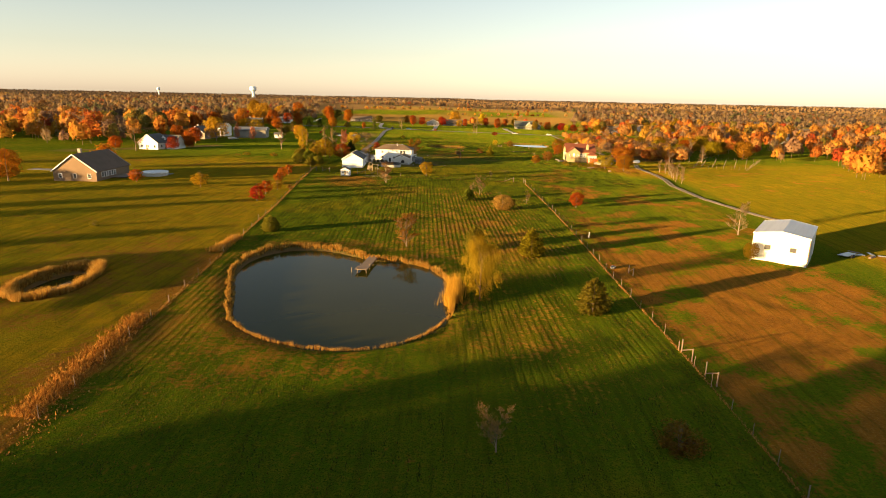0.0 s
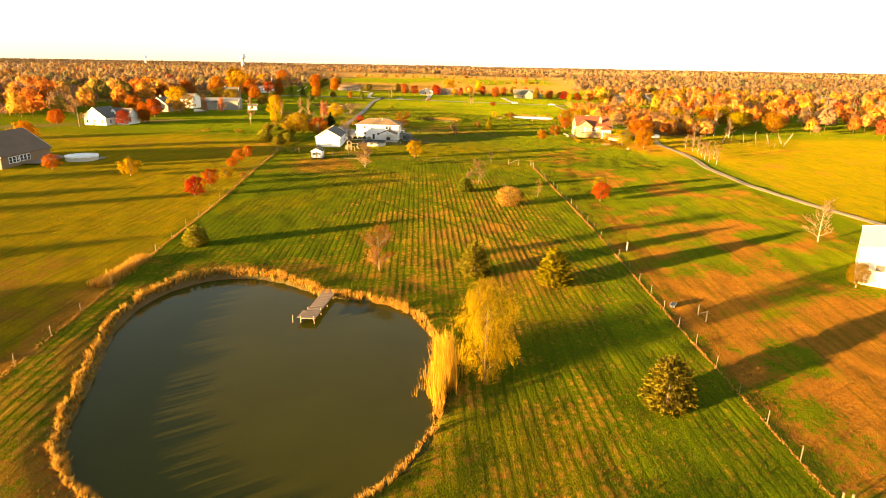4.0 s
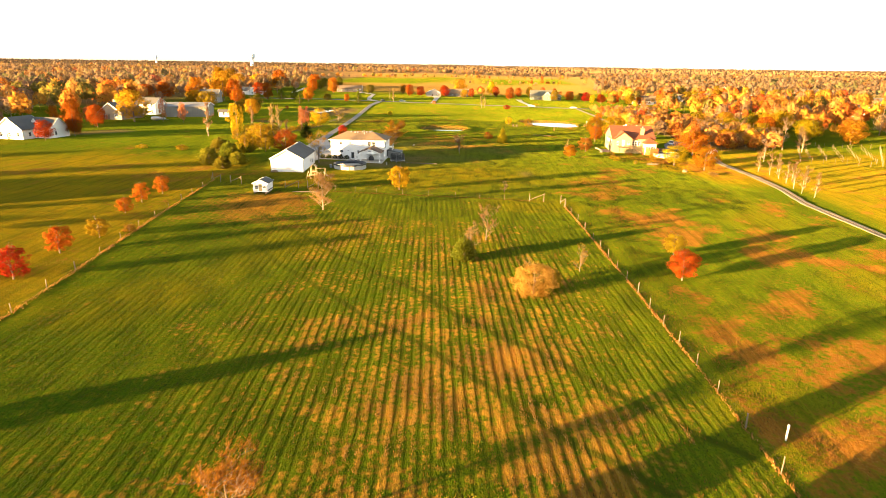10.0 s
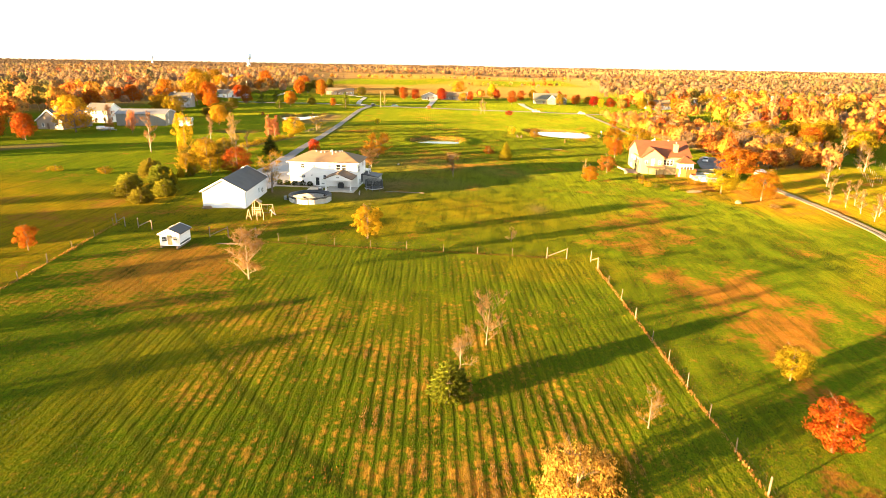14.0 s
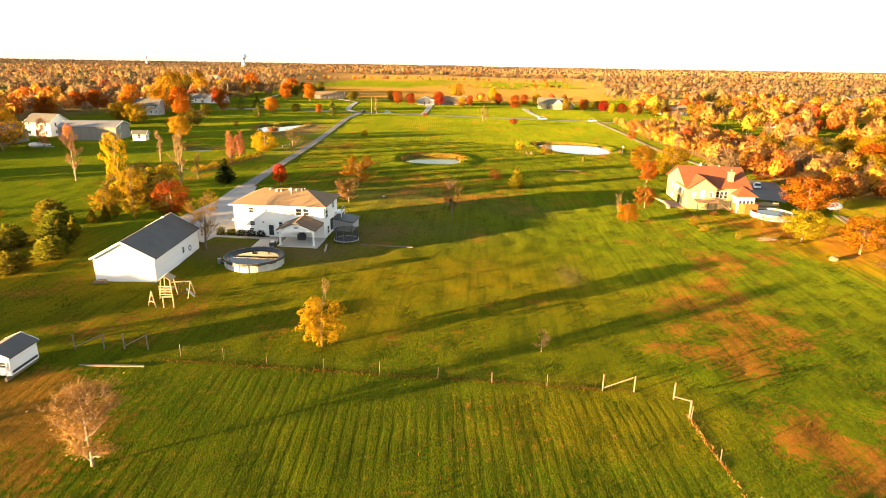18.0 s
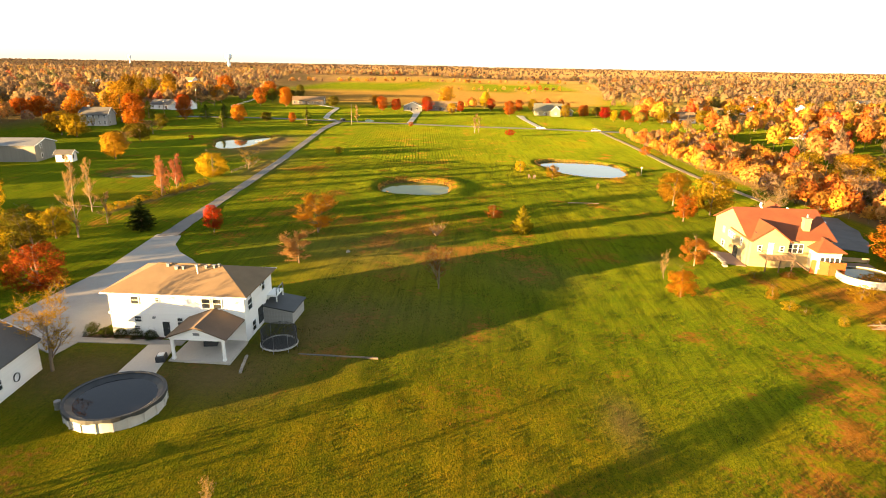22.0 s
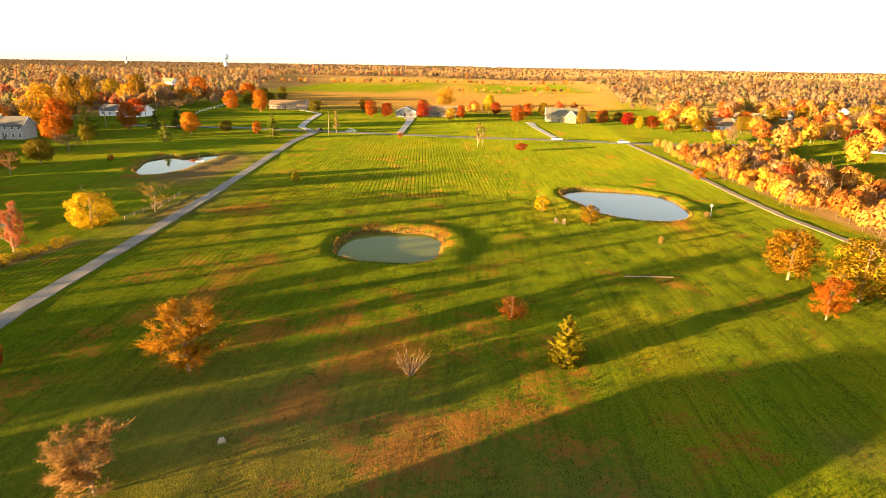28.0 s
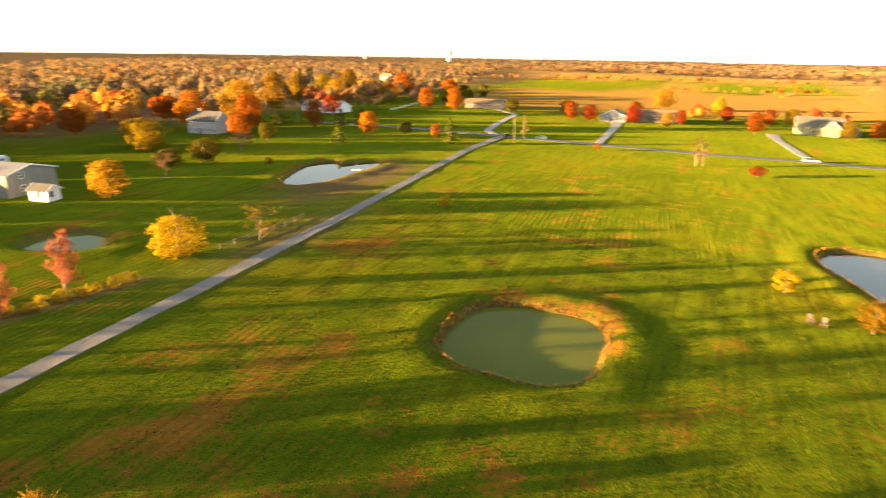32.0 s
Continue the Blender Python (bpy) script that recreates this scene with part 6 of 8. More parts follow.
# the white barn
Bn = thing("barn", -47.45, 237.5, ground_z(-47, 238), 5.0, "white gabled barn with a dark grey shingle roof", "barn")
bz = ground_z(-47, 238)
gable(Bn, -4.0, 4.0, 0, 15.4, -0.8, 4.75 - bz, 6.95 - bz, "y", SIDING, GREY_ROOF, 0.3)
window(Bn, 4.0, 9.3, 1.6, 0.7, 0.95, "right")
for k in range(2):
    part("garage_door", boxes((-3.5 + 3.7 * k, -0.2 + 3.7 * k, 15.4, 15.46, 0.05, 2.3)), TRIM, Bn)
part("hose_reel", ring_wall(bm_new(), 0.45, 0, 0.08, 0.06, 20), BLACK, Bn).matrix_basis = pose(4.06, 11.6, 1.2, 0, 90, 0)
part("cupola_vent", boxes((-0.15, 0.15, 12.6, 12.9, 6.9 - bz, 7.25 - bz)), TRIM, Bn)
Lg = thing("log_pile", -50.3, 236.4, ground_z(-50.3, 236.4), 5, "small pile of cut logs against the barn", "logs")
for k in range(6):
    bm = beam(bm_new(), (-0.9 + 0.1 * k, -0.3 + 0.25 * (k % 3), 0.14 + 0.24 * (k // 3)), (0.9 - 0.05 * k, -0.25 + 0.25 * (k % 3), 0.14 + 0.24 * (k // 3)), 0.26, 0.26, 8)
    part("log", bm, BARK, Lg)

# little white trailer-like shed by the fence
Ms = thing("small_shed", -44.9, 213.9, ground_z(-44.9, 213.9), 2, "small white shed on skids with open cream doors", "shed")
gable(Ms, -1.5, 1.5, -1.85, 1.85, 0.32, 2.1, 2.75, "y", SIDING, GREY_ROOF, 0.18)
part("skid", boxes((-1.3, -1.1, -2.3, 1.9, -0.05, 0.32)), WOOD, Ms)
part("skid", boxes((1.1, 1.3, -2.3, 1.9, -0.05, 0.32)), WOOD, Ms)
window(Ms, -0.75, -1.85, 1.35, 0.8, 0.7, mt=BLACK)
window(Ms, 0.85, -1.85, 1.45, 0.7, 0.55, mt=BLACK)
door(Ms, 0.05, -1.85, 0.5, 0.65, 1.5, mt=CREAM, label="cream shed door")
part("dark_strip", boxes((1.501, 1.53, -1.7, 1.7, 0.5, 0.75)), BLACK, Ms)

# metal shed in the pasture
sz = ground_z(66, 128)
S = thing("metal_shed", 62.2, 121.95, sz, -32, "large pale metal shed with a low pale roof", "shed")
gable(S, -5.0, 5.0, 0, 15.4, -0.8, 3.95 - sz, 4.75 - sz, "y", plain("cream_steel_panels", (0.72, 0.70, 0.62), (0.65, 0.63, 0.55), 0.5, big=0.3, fine=2, bump=0.3, stretch=(10, 10, 0.2)), STEEL_ROOF, 0.12)
for wx in (-2.2, 2.3):
    window(S, wx, 0, 2.95, 0.95, 0.75, mt=BLACK, bars=0, casing=SLATE)
part("sliding_door", boxes((5.0, 5.08, 4, 9, -0.2, 3.6)), STEEL_ROOF, S, "wide pale sliding door")
part("corner_trim", boxes((4.92, 5.05, -0.05, 0.06, -0.6, 3.95 - sz)), WOOD, S)
for i in range(11):
    part("roof_seam", beam(bm_new(), (0.0, 0.1 + 1.5 * i, 4.93 - sz), (5.05, 0.1 + 1.5 * i, 4.12 - sz), 0.03, 0.03), STEEL_ROOF, S)
Tr = thing("flat_trailer", 80.5, 130.2, ground_z(80.5, 130.2), 35, "low grey flat trailer beside scrap", "trailer")
part("bed", boxes((-2.2, 2.2, -0.95, 0.95, 0.45, 0.58)), STEEL, Tr)
for wx in (-0.5, 0.5):
    for wy in (-1.05, 1.05):
        part("wheel", drum(bm_new(), 0.32, -0.1, 0.1, 14), BLACK, Tr).matrix_basis = pose(wx, wy, 0.32, 90, 0, 0)
part("tongue", beam(bm_new(), (2.2, 0, 0.45), (3.6, 0, 0.4), 0.1), STEEL, Tr)
for k, (x, y) in enumerate(((83.5, 131.5), (85.5, 130), (87, 132.5), (84.5, 134), (89, 131))):
    q = thing("scrap_board", x, y, ground_z(x, y) - 0.02, 40 * k, "weathered boards lying in the grass", "boards", "scrap boards")
    part("board", boxes((-1.3, 1.3, -0.25, 0.25, 0.0, 0.12), (-0.9, 1.5, -0.1, 0.4, 0.12, 0.22)), WOOD if k % 2 else STEEL, q)

# cream house on the right with rust-coloured roofs
rz = ground_z(47, 301)
R = thing("house", 45.6, 300.4, rz, -1.5, "cream gabled house with rust-red shingle roofs", "house")
gable(R, 0, 13.7, 0.6, 16.0, -1.5, 4.5 - rz, 7.9 - rz, "x", CREAM, RUST_ROOF, 0.45, trim=False)
gable(R, 0.25, 6.3, -0.3, 8.0, -1.5, 4.35 - rz, 6.6 - rz, "y", CREAM, RUST_ROOF, 0.4, ("wing", "wing_roof"), trim=False)
gable(R, 8.6, 12.2, 14.0, 18.2, -1.5, 4.5 - rz, 7.2 - rz, "y", CREAM, RUST_ROOF, 0.4, ("rear_wing", "rear_wing_roof"), trim=False)
part("sunroom", boxes((10.2, 13.9, -2.4, 0.6, -1.5, 3.3 - rz)), SUNNY_SIDING, R, "pale sided sunroom")
bm = bm_new()
low = [bm.verts.new((a, b, 3.2 - rz + c)) for c in (0, 0.14) for a, b in ((9.7, -2.9), (14.4, -2.9), (14.4, 4.2), (9.7, 4.2))]
top = [bm.verts.new((12.05, b, 4.95 - rz)) for b in (0.2, 4.2)]
for f in ((3, 2, 1, 0), (0, 1, 5, 4), (1, 2, 6, 5), (2, 3, 7, 6), (3, 0, 4, 7)):
    bm.faces.new([low[q] for q in f])
bm.faces.new((low[4], low[5], top[0]))
bm.faces.new((low[5], low[6], top[1], top[0]))
bm.faces.new((low[6], low[7], top[1]))
bm.faces.new((low[7], low[4], top[0], top[1]))
part("sunroom_roof", bm, RUST_ROOF, R, "hipped rust-red sunroom roof")
for wy in (-1.7, -0.6):
    window(R, 13.9, wy, 1.9, 0.85, 1.7, "right")
ch = part("chimney", boxes((9.5, 10.6, 2.4, 3.4, 0, 7.5 - rz), (9.4, 10.7, 2.3, 3.5, 7.5 - rz, 7.7 - rz)), CREAM, R, "cream sided chimney")
part("flue", drum(bm_new(), 0.18, 7.8 - rz, 8.3 - rz, 12, 10.05, 2.9), STEEL, ch)
for wy in (3.2, 6.6, 7.7, 8.8, 11.4):
    window(R, 0.0, wy, 3.4, 0.55, 0.95 if wy > 3.3 else 1.2, "left")
door(R, 0.0, 5.2, 0.05, 1.8, 2.0, "left", GLASS, "glass basement door")
window(R, 0.0, 11, 0.9, 1.2, 1.0, "left")
window(R, 1.6, -0.3, 3.3, 0.55, 0.9)
window(R, 5.2, -0.3, 3.3, 0.6, 0.9)
door(R, 3.4, -0.3, 2.3, 0.9, 2.0, mt=TRIM, label="white deck door")
for wx in (6.9, 7.8, 8.7):
    window(R, wx, 0.6, 3.2, 0.75, 1.5)
for wx in (10.9, 11.7, 12.5, 13.3):
    window(R, wx, -2.4, 1.75, 0.68, 1.9)
for k, (a, b, c) in enumerate(((4.5, 8.3, 0.35), (6.0, 12, 0.3), (9, 8.3, 0.25))):
    part("roof_vent", boxes((a, a + c, b - 0.1, b + c, 7.5 - rz, 8.2 - rz)), TRIM, R)
part("skylight", boxes((1.2, 2.0, 0.9, 1.6, 5.2 - rz, 5.36 - rz)), GLASS, R)
dk = part("deck", boxes((1.6, 6.2, -3.2, -0.32, 2.05, 2.25)), BROWN_WOOD, R, "raised timber deck")
part("deck_rail", boxes((1.6, 6.2, -3.2, -3.1, 2.95, 3.05), (1.6, 1.7, -3.1, -0.4, 2.95, 3.05), (6.1, 6.2, -3.1, -0.4, 2.95, 3.05)), BROWN_WOOD, dk)
for k in range(24):
    part("baluster", boxes((1.62 + 0.2 * k, 1.67 + 0.2 * k, -3.18, -3.12, 2.25, 2.95)), BROWN_WOOD, dk)
for px in (1.8, 4.0, 6.0):
    part("deck_post", boxes((px - 0.08, px + 0.08, -3.1, -2.94, -1.2, 2.05)), BROWN_WOOD, dk)
part("stair", boxes(*[(6.25 + 0.3 * k, 6.55 + 0.3 * k, -2.9, -1.7, 2.0 - 0.2 * k, 2.1 - 0.2 * k) for k in range(9)]), BROWN_WOOD, R, "deck stair")
slab("terrace_cream_house", [(42.6, 300.5), (45.4, 299.8), (45.6, 307), (42.0, 308.5)], 0.3, plain("brick_paving", (0.22, 0.145, 0.11), (0.17, 0.11, 0.085), 0.9, fine=8), "reddish paved terrace beside the house", "patio", 0.10)
for k in range(14):
    a = k / 13
    x, y = 41.6 + 0.9 * math.sin(3 * a), 299.2 + 9.8 * a
    st = part("edging_stone", boxes((-0.35, 0.35, -0.32, 0.32, -0.15, 0.28 + 0.08 * math.sin(k * 5))), STONE, None)
    st.matrix_basis = pose(x, y, ground_z(x, y), 0, 0, 37 * k)
    tagged(st, "rough stone of the terrace edging", "stone", "terrace stones")
W = thing("privacy_screen", 57.4, 297.0, ground_z(57.4, 297.0), 0, "red-stained board screen beside the pool", "fence")
for ax, ay, bx, by, n in ((-2.3, 1.3, 0.0, 0.0, 14), (0.05, 0.0, 2.7, 0.1, 13)):
    turn = math.degrees(math.atan2(by - ay, bx - ax))
    for k in range(n):
        q = (k + 0.5) / n
        part("board", boxes((-0.095, 0.095, -0.03, 0.03, -0.5, 2.25 + 0.02 * (k % 3))), RED_WOOD, W).matrix_basis = pose(ax + (bx - ax) * q, ay + (by - ay) * q, 0, 0, 0, turn)
    for z in (0.5, 1.8):
        part("rail", beam(bm_new(), (ax + 0.03, ay + 0.08, z), (bx + 0.03, by + 0.08, z), 0.06, 0.1), RED_WOOD, W)
Dk = thing("pool_deck", 62.0, 300.6, ground_z(62, 300.6), -6, "timber pool deck with a board rail", "deck")
part("platform", boxes((-4, 4.5, -1.6, 1.6, 0.75, 0.9)), WOOD, Dk)
part("rail", boxes((-4, 4.5, 1.5, 1.6, 1.1, 1.85)), NEW_WOOD, Dk, "pale board rail")
for px in (-3.8, 0, 4.2):
    part("post", boxes((px, px + 0.15, -1.5, -1.35, -0.4, 0.75)), WOOD, Dk)
    part("post", boxes((px, px + 0.15, 1.35, 1.5, -0.4, 1.9)), WOOD, Dk)
Cp = thing("covered_trailer", 80.5, 304.5, ground_z(80.5, 304.5), 20, "small trailer under a crumpled white cover", "trailer")
bm = bm_new()
bmesh.ops.create_icosphere(bm, subdivisions=3, radius=1.0)
for v in bm.verts:
    v.co = Vector((v.co.x * 2.0, v.co.y * 1.1, max(v.co.z, -0.4) * 1.0 + 1.1)) * (1 + 0.06 * noise.noise(v.co * 3))
part("cover", bm, TRIM, Cp)
for wy in (-0.9, 0.9):
    part("wheel", drum(bm_new(), 0.34, -0.1, 0.1, 14), BLACK, Cp).matrix_basis = pose(0, wy, 0.34, 90, 0, 0)


def house(x, y, turn, w, d, eave, rise, wall, roof_mt, label, wing=False, chimney=False, along="x", wins=4, name="house", dormers=0):
    """A plain house of the neighbourhood with its windows, door and chimney."""
    e = thing(name, x, y, ground_z(x, y), turn, label, "house" if name == "house" else "shed")
    gable(e, -w / 2, w / 2, -d / 2, d / 2, -0.8, eave, eave + rise, along, wall, roof_mt, 0.4)
    if wing:
        gable(e, w * 0.12, w * 0.45, -d / 2 - 2.2, 0, -0.8, eave, eave + rise * 0.7, "y", wall, roof_mt, 0.35, ("wing", "wing_roof"))
        window(e, w * 0.285, -d / 2 - 2.2, eave * 0.55, 1.4, 1.3)
    floors = 2 if eave > 4.2 else 1
    for fl in range(floors):
        for k in range(wins):
            fx = -w / 2 + w * (k + 0.5) / wins
            if wing and fx > w * 0.08:
                continue
            window(e, fx, -d / 2, 1.5 + 2.7 * fl, 0.95, 1.25)
        window(e, w / 2, -d * 0.2, 1.5 + 2.7 * fl, 0.9, 1.2, "right")
        window(e, -w / 2, -d * 0.2, 1.5 + 2.7 * fl, 0.9, 1.2, "left")
        window(e, -w / 2, d * 0.2, 1.5 + 2.7 * fl, 0.9, 1.2, "left")
    if name == "house":
        door(e, -w * 0.06, -d / 2, 0.1, 0.95, 2.05, mt=BROWN_ROOF)
    for k in range(dormers):
        dx = -w * 0.22 + w * 0.44 * k
        gable(e, dx - 1.0, dx + 1.0, -d * 0.36, 0, eave + 0.2, eave + rise * 0.62, eave + rise * 0.95, "y", wall, roof_mt, 0.2, ("dormer", "dormer_roof"))
        window(e, dx, -d * 0.36, eave + rise * 0.45, 0.8, 0.9)
    if chimney:
        part("chimney", boxes((-w * 0.3, -w * 0.3 + 0.9, -0.4, 0.4, eave, eave + rise + 1.0)), STONE, e, "stone chimney")
    return e


A = house(-119.5, 185.5, 3, 13, 19, 3.0, 4.8, TAN_WALL, BROWN_ROOF, "taupe house with a steep brown gable roof", chimney=True, wins=3, along="y")
for k in range(6):
    window(A, 6.5, -6.2 + 1.35 * k, 1.7, 1.1, 1.4, "right")
part("deck", boxes((6.5, 11.0, -2.5, 6.0, 0.3, 0.5)), WOOD, A, "low timber deck")
part("deck_rail", boxes((10.9, 11.0, -2.5, 6.0, 1.3, 1.4), (6.5, 10.9, -2.5, -2.4, 1.3, 1.4), (6.5, 10.9, 5.9, 6.0, 1.3, 1.4)), WOOD, A)
house(-150.8, 280.5, -8, 10, 9, 3.2, 3.6, SIDING, GREY_ROOF, "white house with grey roof and dormers", along="y", dormers=0, wins=3)
house(-144.5, 284.5, -8, 9, 8, 3.0, 3.2, SIDING, GREY_ROOF, "white house wing with a dormer under a grey roof", dormers=1, wins=3)
house(-138, 371, 10, 19, 12, 4.6, 1.5, ZINC, SHADED_STEEL, "long grey metal workshop with a steel roof, shade in its colour", name="workshop", wins=0)
house(-120.5, 369.5, 10, 4.4, 3.2, 2.3, 0.9, SIDING, GREY_ROOF, "tiny white garden shed", name="small_shed", wins=1)
house(-172, 468, 8, 12, 8.5, 4.9, 2.9, GREY_SIDING, GREY_ROOF, "two-storey pale grey house under a slate-grey roof", chimney=True, wins=5)
house(-186, 567, -6, 24, 11, 2.8, 2.6, SIDING, GREY_ROOF, "low white house with grey roofs", wing=True, wins=6)
house(-120, 634, 8, 22, 11, 2.9, 2.3, TAUPE, TAN_ROOF, "low brown farmhouse with a tan roof", wins=7)
house(-43, 612, 2, 12, 11, 3.0, 2.6, GREY_SIDING, GREY_ROOF, "low grey garage wing with a grey roof", along="y", wins=2)
house(-24, 622, 2, 20, 11, 3.0, 3.0, TAUPE, TAN_ROOF, "low tan house with a tan roof", wins=5)
house(48, 618, -4, 18, 12, 3.6, 4.2, SAGE, SAGE_ROOF, "sage-green gabled house with a green-grey roof", wing=True, wins=4)
house(60, 622, -4, 10, 10, 3.4, 3.6, SAGE, SAGE_ROOF, "sage-green gabled house wing", along="y", wins=3)
house(-160, 377, -5, 10, 9, 5.0, 2.6, SIDING, GREY_ROOF, "white two-storey house beside the metal workshop", wins=3)
house(-160.5, 353, -6, 11, 15, 3.1, 3.9, TAUPE, GREY_ROOF, "cream gabled house with a stone chimney and grey roof", chimney=True, along="y", wins=2)
rngh = random.Random(5)
for x, y in ((128, 592), (165, 640), (200, 676), (250, 772), (268, 712), (287, 842), (340, 760), (330, 640), (166, 512), (395, 700), (240, 500)):
    house(x, y, rngh.uniform(-30, 30), rngh.uniform(12, 18), rngh.uniform(9, 11), rngh.choice((3.0, 5.0)), rngh.uniform(2.4, 3.6), rngh.choice((SIDING, CREAM, SIDING)), rngh.choice((TAN_ROOF, GREY_ROOF)), "pale suburban house among autumn trees", wing=rngh.random() < 0.6, wins=4)
for x, y in ((-300, 760), (-330, 900), (-420, 860)):
    house(x, y, rngh.uniform(-30, 30), rngh.uniform(12, 18), rngh.uniform(9, 11), rngh.choice((3.0, 5.0)), rngh.uniform(2.4, 3.6), rngh.choice((SIDING, CREAM, GREY_SIDING)), rngh.choice((TAN_ROOF, GREY_ROOF)), "pale house in the wooded village", wins=4)


# ---- pools, play things, fences, dock ----
def pool(x, y, r, h, label, cover=None, sink=0.1):
    e = thing("above_ground_pool", x, y, ground_z(x, y) - sink, 8, label, "pool")
    part("wall", ring_wall(bm_new(), r, 0, h, 0.05, 48), POOL_WALL, e, "pale ribbed pool wall")
    part("rim", ring_wall(bm_new(), r + 0.09, h, h + 0.05, 0.26, 48), cover or SAGE, e)
    for k in range(20):
        a = 2 * math.pi * k / 20
        u = part("upright", boxes((r + 0.0, r + 0.09, -0.08, 0.08, 0, h)), POOL_WALL, e)
        u.matrix_basis = pose(0, 0, 0, 0, 0, math.degrees(a))
    if cover:
        bm = bm_new()
        n, rings = 40, 6
        c0 = bm.verts.new((0, 0, h - 0.45))
        prev = None
        for j in range(1, rings + 1):
            rr = (r - 0.12) * j / rings if j < rings else r + 0.13
            zz = h - 0.44 + 0.25 * (j / rings) ** 5 + (0.27 if j == rings else 0)
            row = [bm.verts.new((rr * math.cos(2 * math.pi * i / n), rr * math.sin(2 * math.pi * i / n), zz + 0.02 * math.sin(i * 3.1 + j))) for i in range(n)]
            for i in range(n):
                if prev is None:
                    bm.faces.new((c0, row[i], row[(i + 1) % n]))
                else:
                    bm.faces.new((prev[i], row[i], row[(i + 1) % n], prev[(i + 1) % n]))
            prev = row
        skirt = [bm.verts.new((v.co.x * 1.006, v.co.y * 1.006, h - 0.25 + 0.09 * math.sin(i * 1.9))) for i, v in enumerate(prev)]
        for i in range(n):
            bm.faces.new((prev[i], skirt[i], skirt[(i + 1) % n], prev[(i + 1) % n]))
        part("cover", bm, cover, e, "sagging dark winter cover")
        if cover is BLACK:
            part("rain_water", drum(bm_new(), (r - 0.12) * 0.86, h - 0.5, h - 0.30, 44), COVER_WATER, e, "rain water lying on the cover")
    else:
        part("water", drum(bm_new(), r - 0.06, 0.05, h - 0.2, 40), DARK_WATER, e)
    return e


pool(-33.65, 247.5, 4.2, 1.32, "round above-ground pool under a dark winter cover", BLACK)
pool(62.3, 295.2, 4.1, 1.3, "round above-ground pool with pale water beside the deck")
pool(-104.0, 194.0, 3.9, 1.25, "round white above-ground pool with a pale cover", TRIM)
pl = thing("pool_pump", -38.6, 246.6, ground_z(-38.6, 246.6), 0, "grey pool pump and filter on the grass", "pump")
part("filter", drum(bm_new(), 0.3, 0, 0.8, 14), STEEL, pl)
part("pump", boxes((0.3, 0.8, -0.15, 0.15, 0, 0.35)), BLACK, pl)

tr = thing("trampoline", -22.9, 261.2, ground_z(-22.9, 261.2) - 0.4, 0, "round trampoline with a dark safety net", "trampoline")
part("mat", drum(bm_new(), 1.75, 0.78, 0.8, 32), BLACK, tr)
part("pad", ring_wall(bm_new(), 2.1, 0.76, 0.84, 0.32, 36), POOL_WALL, tr, "pale edge pad")
for k in range(8):
    a = 2 * math.pi * k / 8
    c, s = 2.05 * math.cos(a), 2.05 * math.sin(a)
    part("leg", beam(bm_new(), (c, s, -0.3), (c, s, 0.78), 0.06, sides=6), STEEL, tr)
    part("net_pole", beam(bm_new(), (c, s, 0.8), (c * 0.96, s * 0.96, 2.6), 0.05, sides=6), STEEL, tr)
nt = bm_new()
for k in range(96):
    a, b = 2 * math.pi * k / 96, 2 * math.pi * (k + 1) / 64
    beam(nt, (1.98 * math.cos(a), 1.98 * math.sin(a), 0.82), (1.94 * math.cos(a), 1.94 * math.sin(a), 2.55), 0.06, sides=3)
for z in np.linspace(0.95, 2.55, 16):
    for k in range(24):
        a, b = 2 * math.pi * k / 24, 2 * math.pi * (k + 1) / 24
        beam(nt, (1.96 * math.cos(a), 1.96 * math.sin(a), z), (1.96 * math.cos(b), 1.96 * math.sin(b), z), 0.03, sides=3)
part("net", nt, BLACK, tr, "dark mesh net")
sh = thing("lean_to", -24.9, 269.3, ground_z(-24.9, 269.3), -2, "grey lean-to shed with a black roof", "shed")
part("wall", solid(bm_new(), [(-1.9, -2.2, -1.0), (1.9, -2.2, -1.0), (1.9, -2.2, 1.62), (-1.9, -2.2, 2.2)], dy=4.4), GREY_SIDING, sh)
part("roof", solid(bm_new(), [(-2.1, -2.4, 2.25), (2.15, -2.4, 1.58), (2.15, -2.4, 1.72), (-2.1, -2.4, 2.4)], dy=4.8), BLACK, sh)
for k in range(11):
    part("batten", boxes((-1.85 + 0.36 * k, -1.80 + 0.36 * k, -2.23, -2.2, -0.6, 2.12 - 0.055 * k)), GREY_SIDING, sh)
tb = thing("timber_edging", -14.0, 259.5, ground_z(-14, 259.5), -1, "old timber lying in the grass", "timber")
for k in range(3):
    part("timber", boxes((-10.6 + 4.4 * k, -6.25 + 4.4 * k, -0.10, 0.10, -0.08, 0.12 + 0.02 * (k % 2))), WOOD if k == 2 else SLATE, tb)
tw = thing("stone_edging", -25.3, 256.6, ground_z(-25.3, 256.6), 100, "low stone edging at the porch lawn", "wall")
for k in range(7):
    part("stone", boxes((-1.9 + 0.55 * k, -1.46 + 0.55 * k, -0.13, 0.13, -0.15, 0.16 + 0.05 * (k % 3))), STONE, tw)

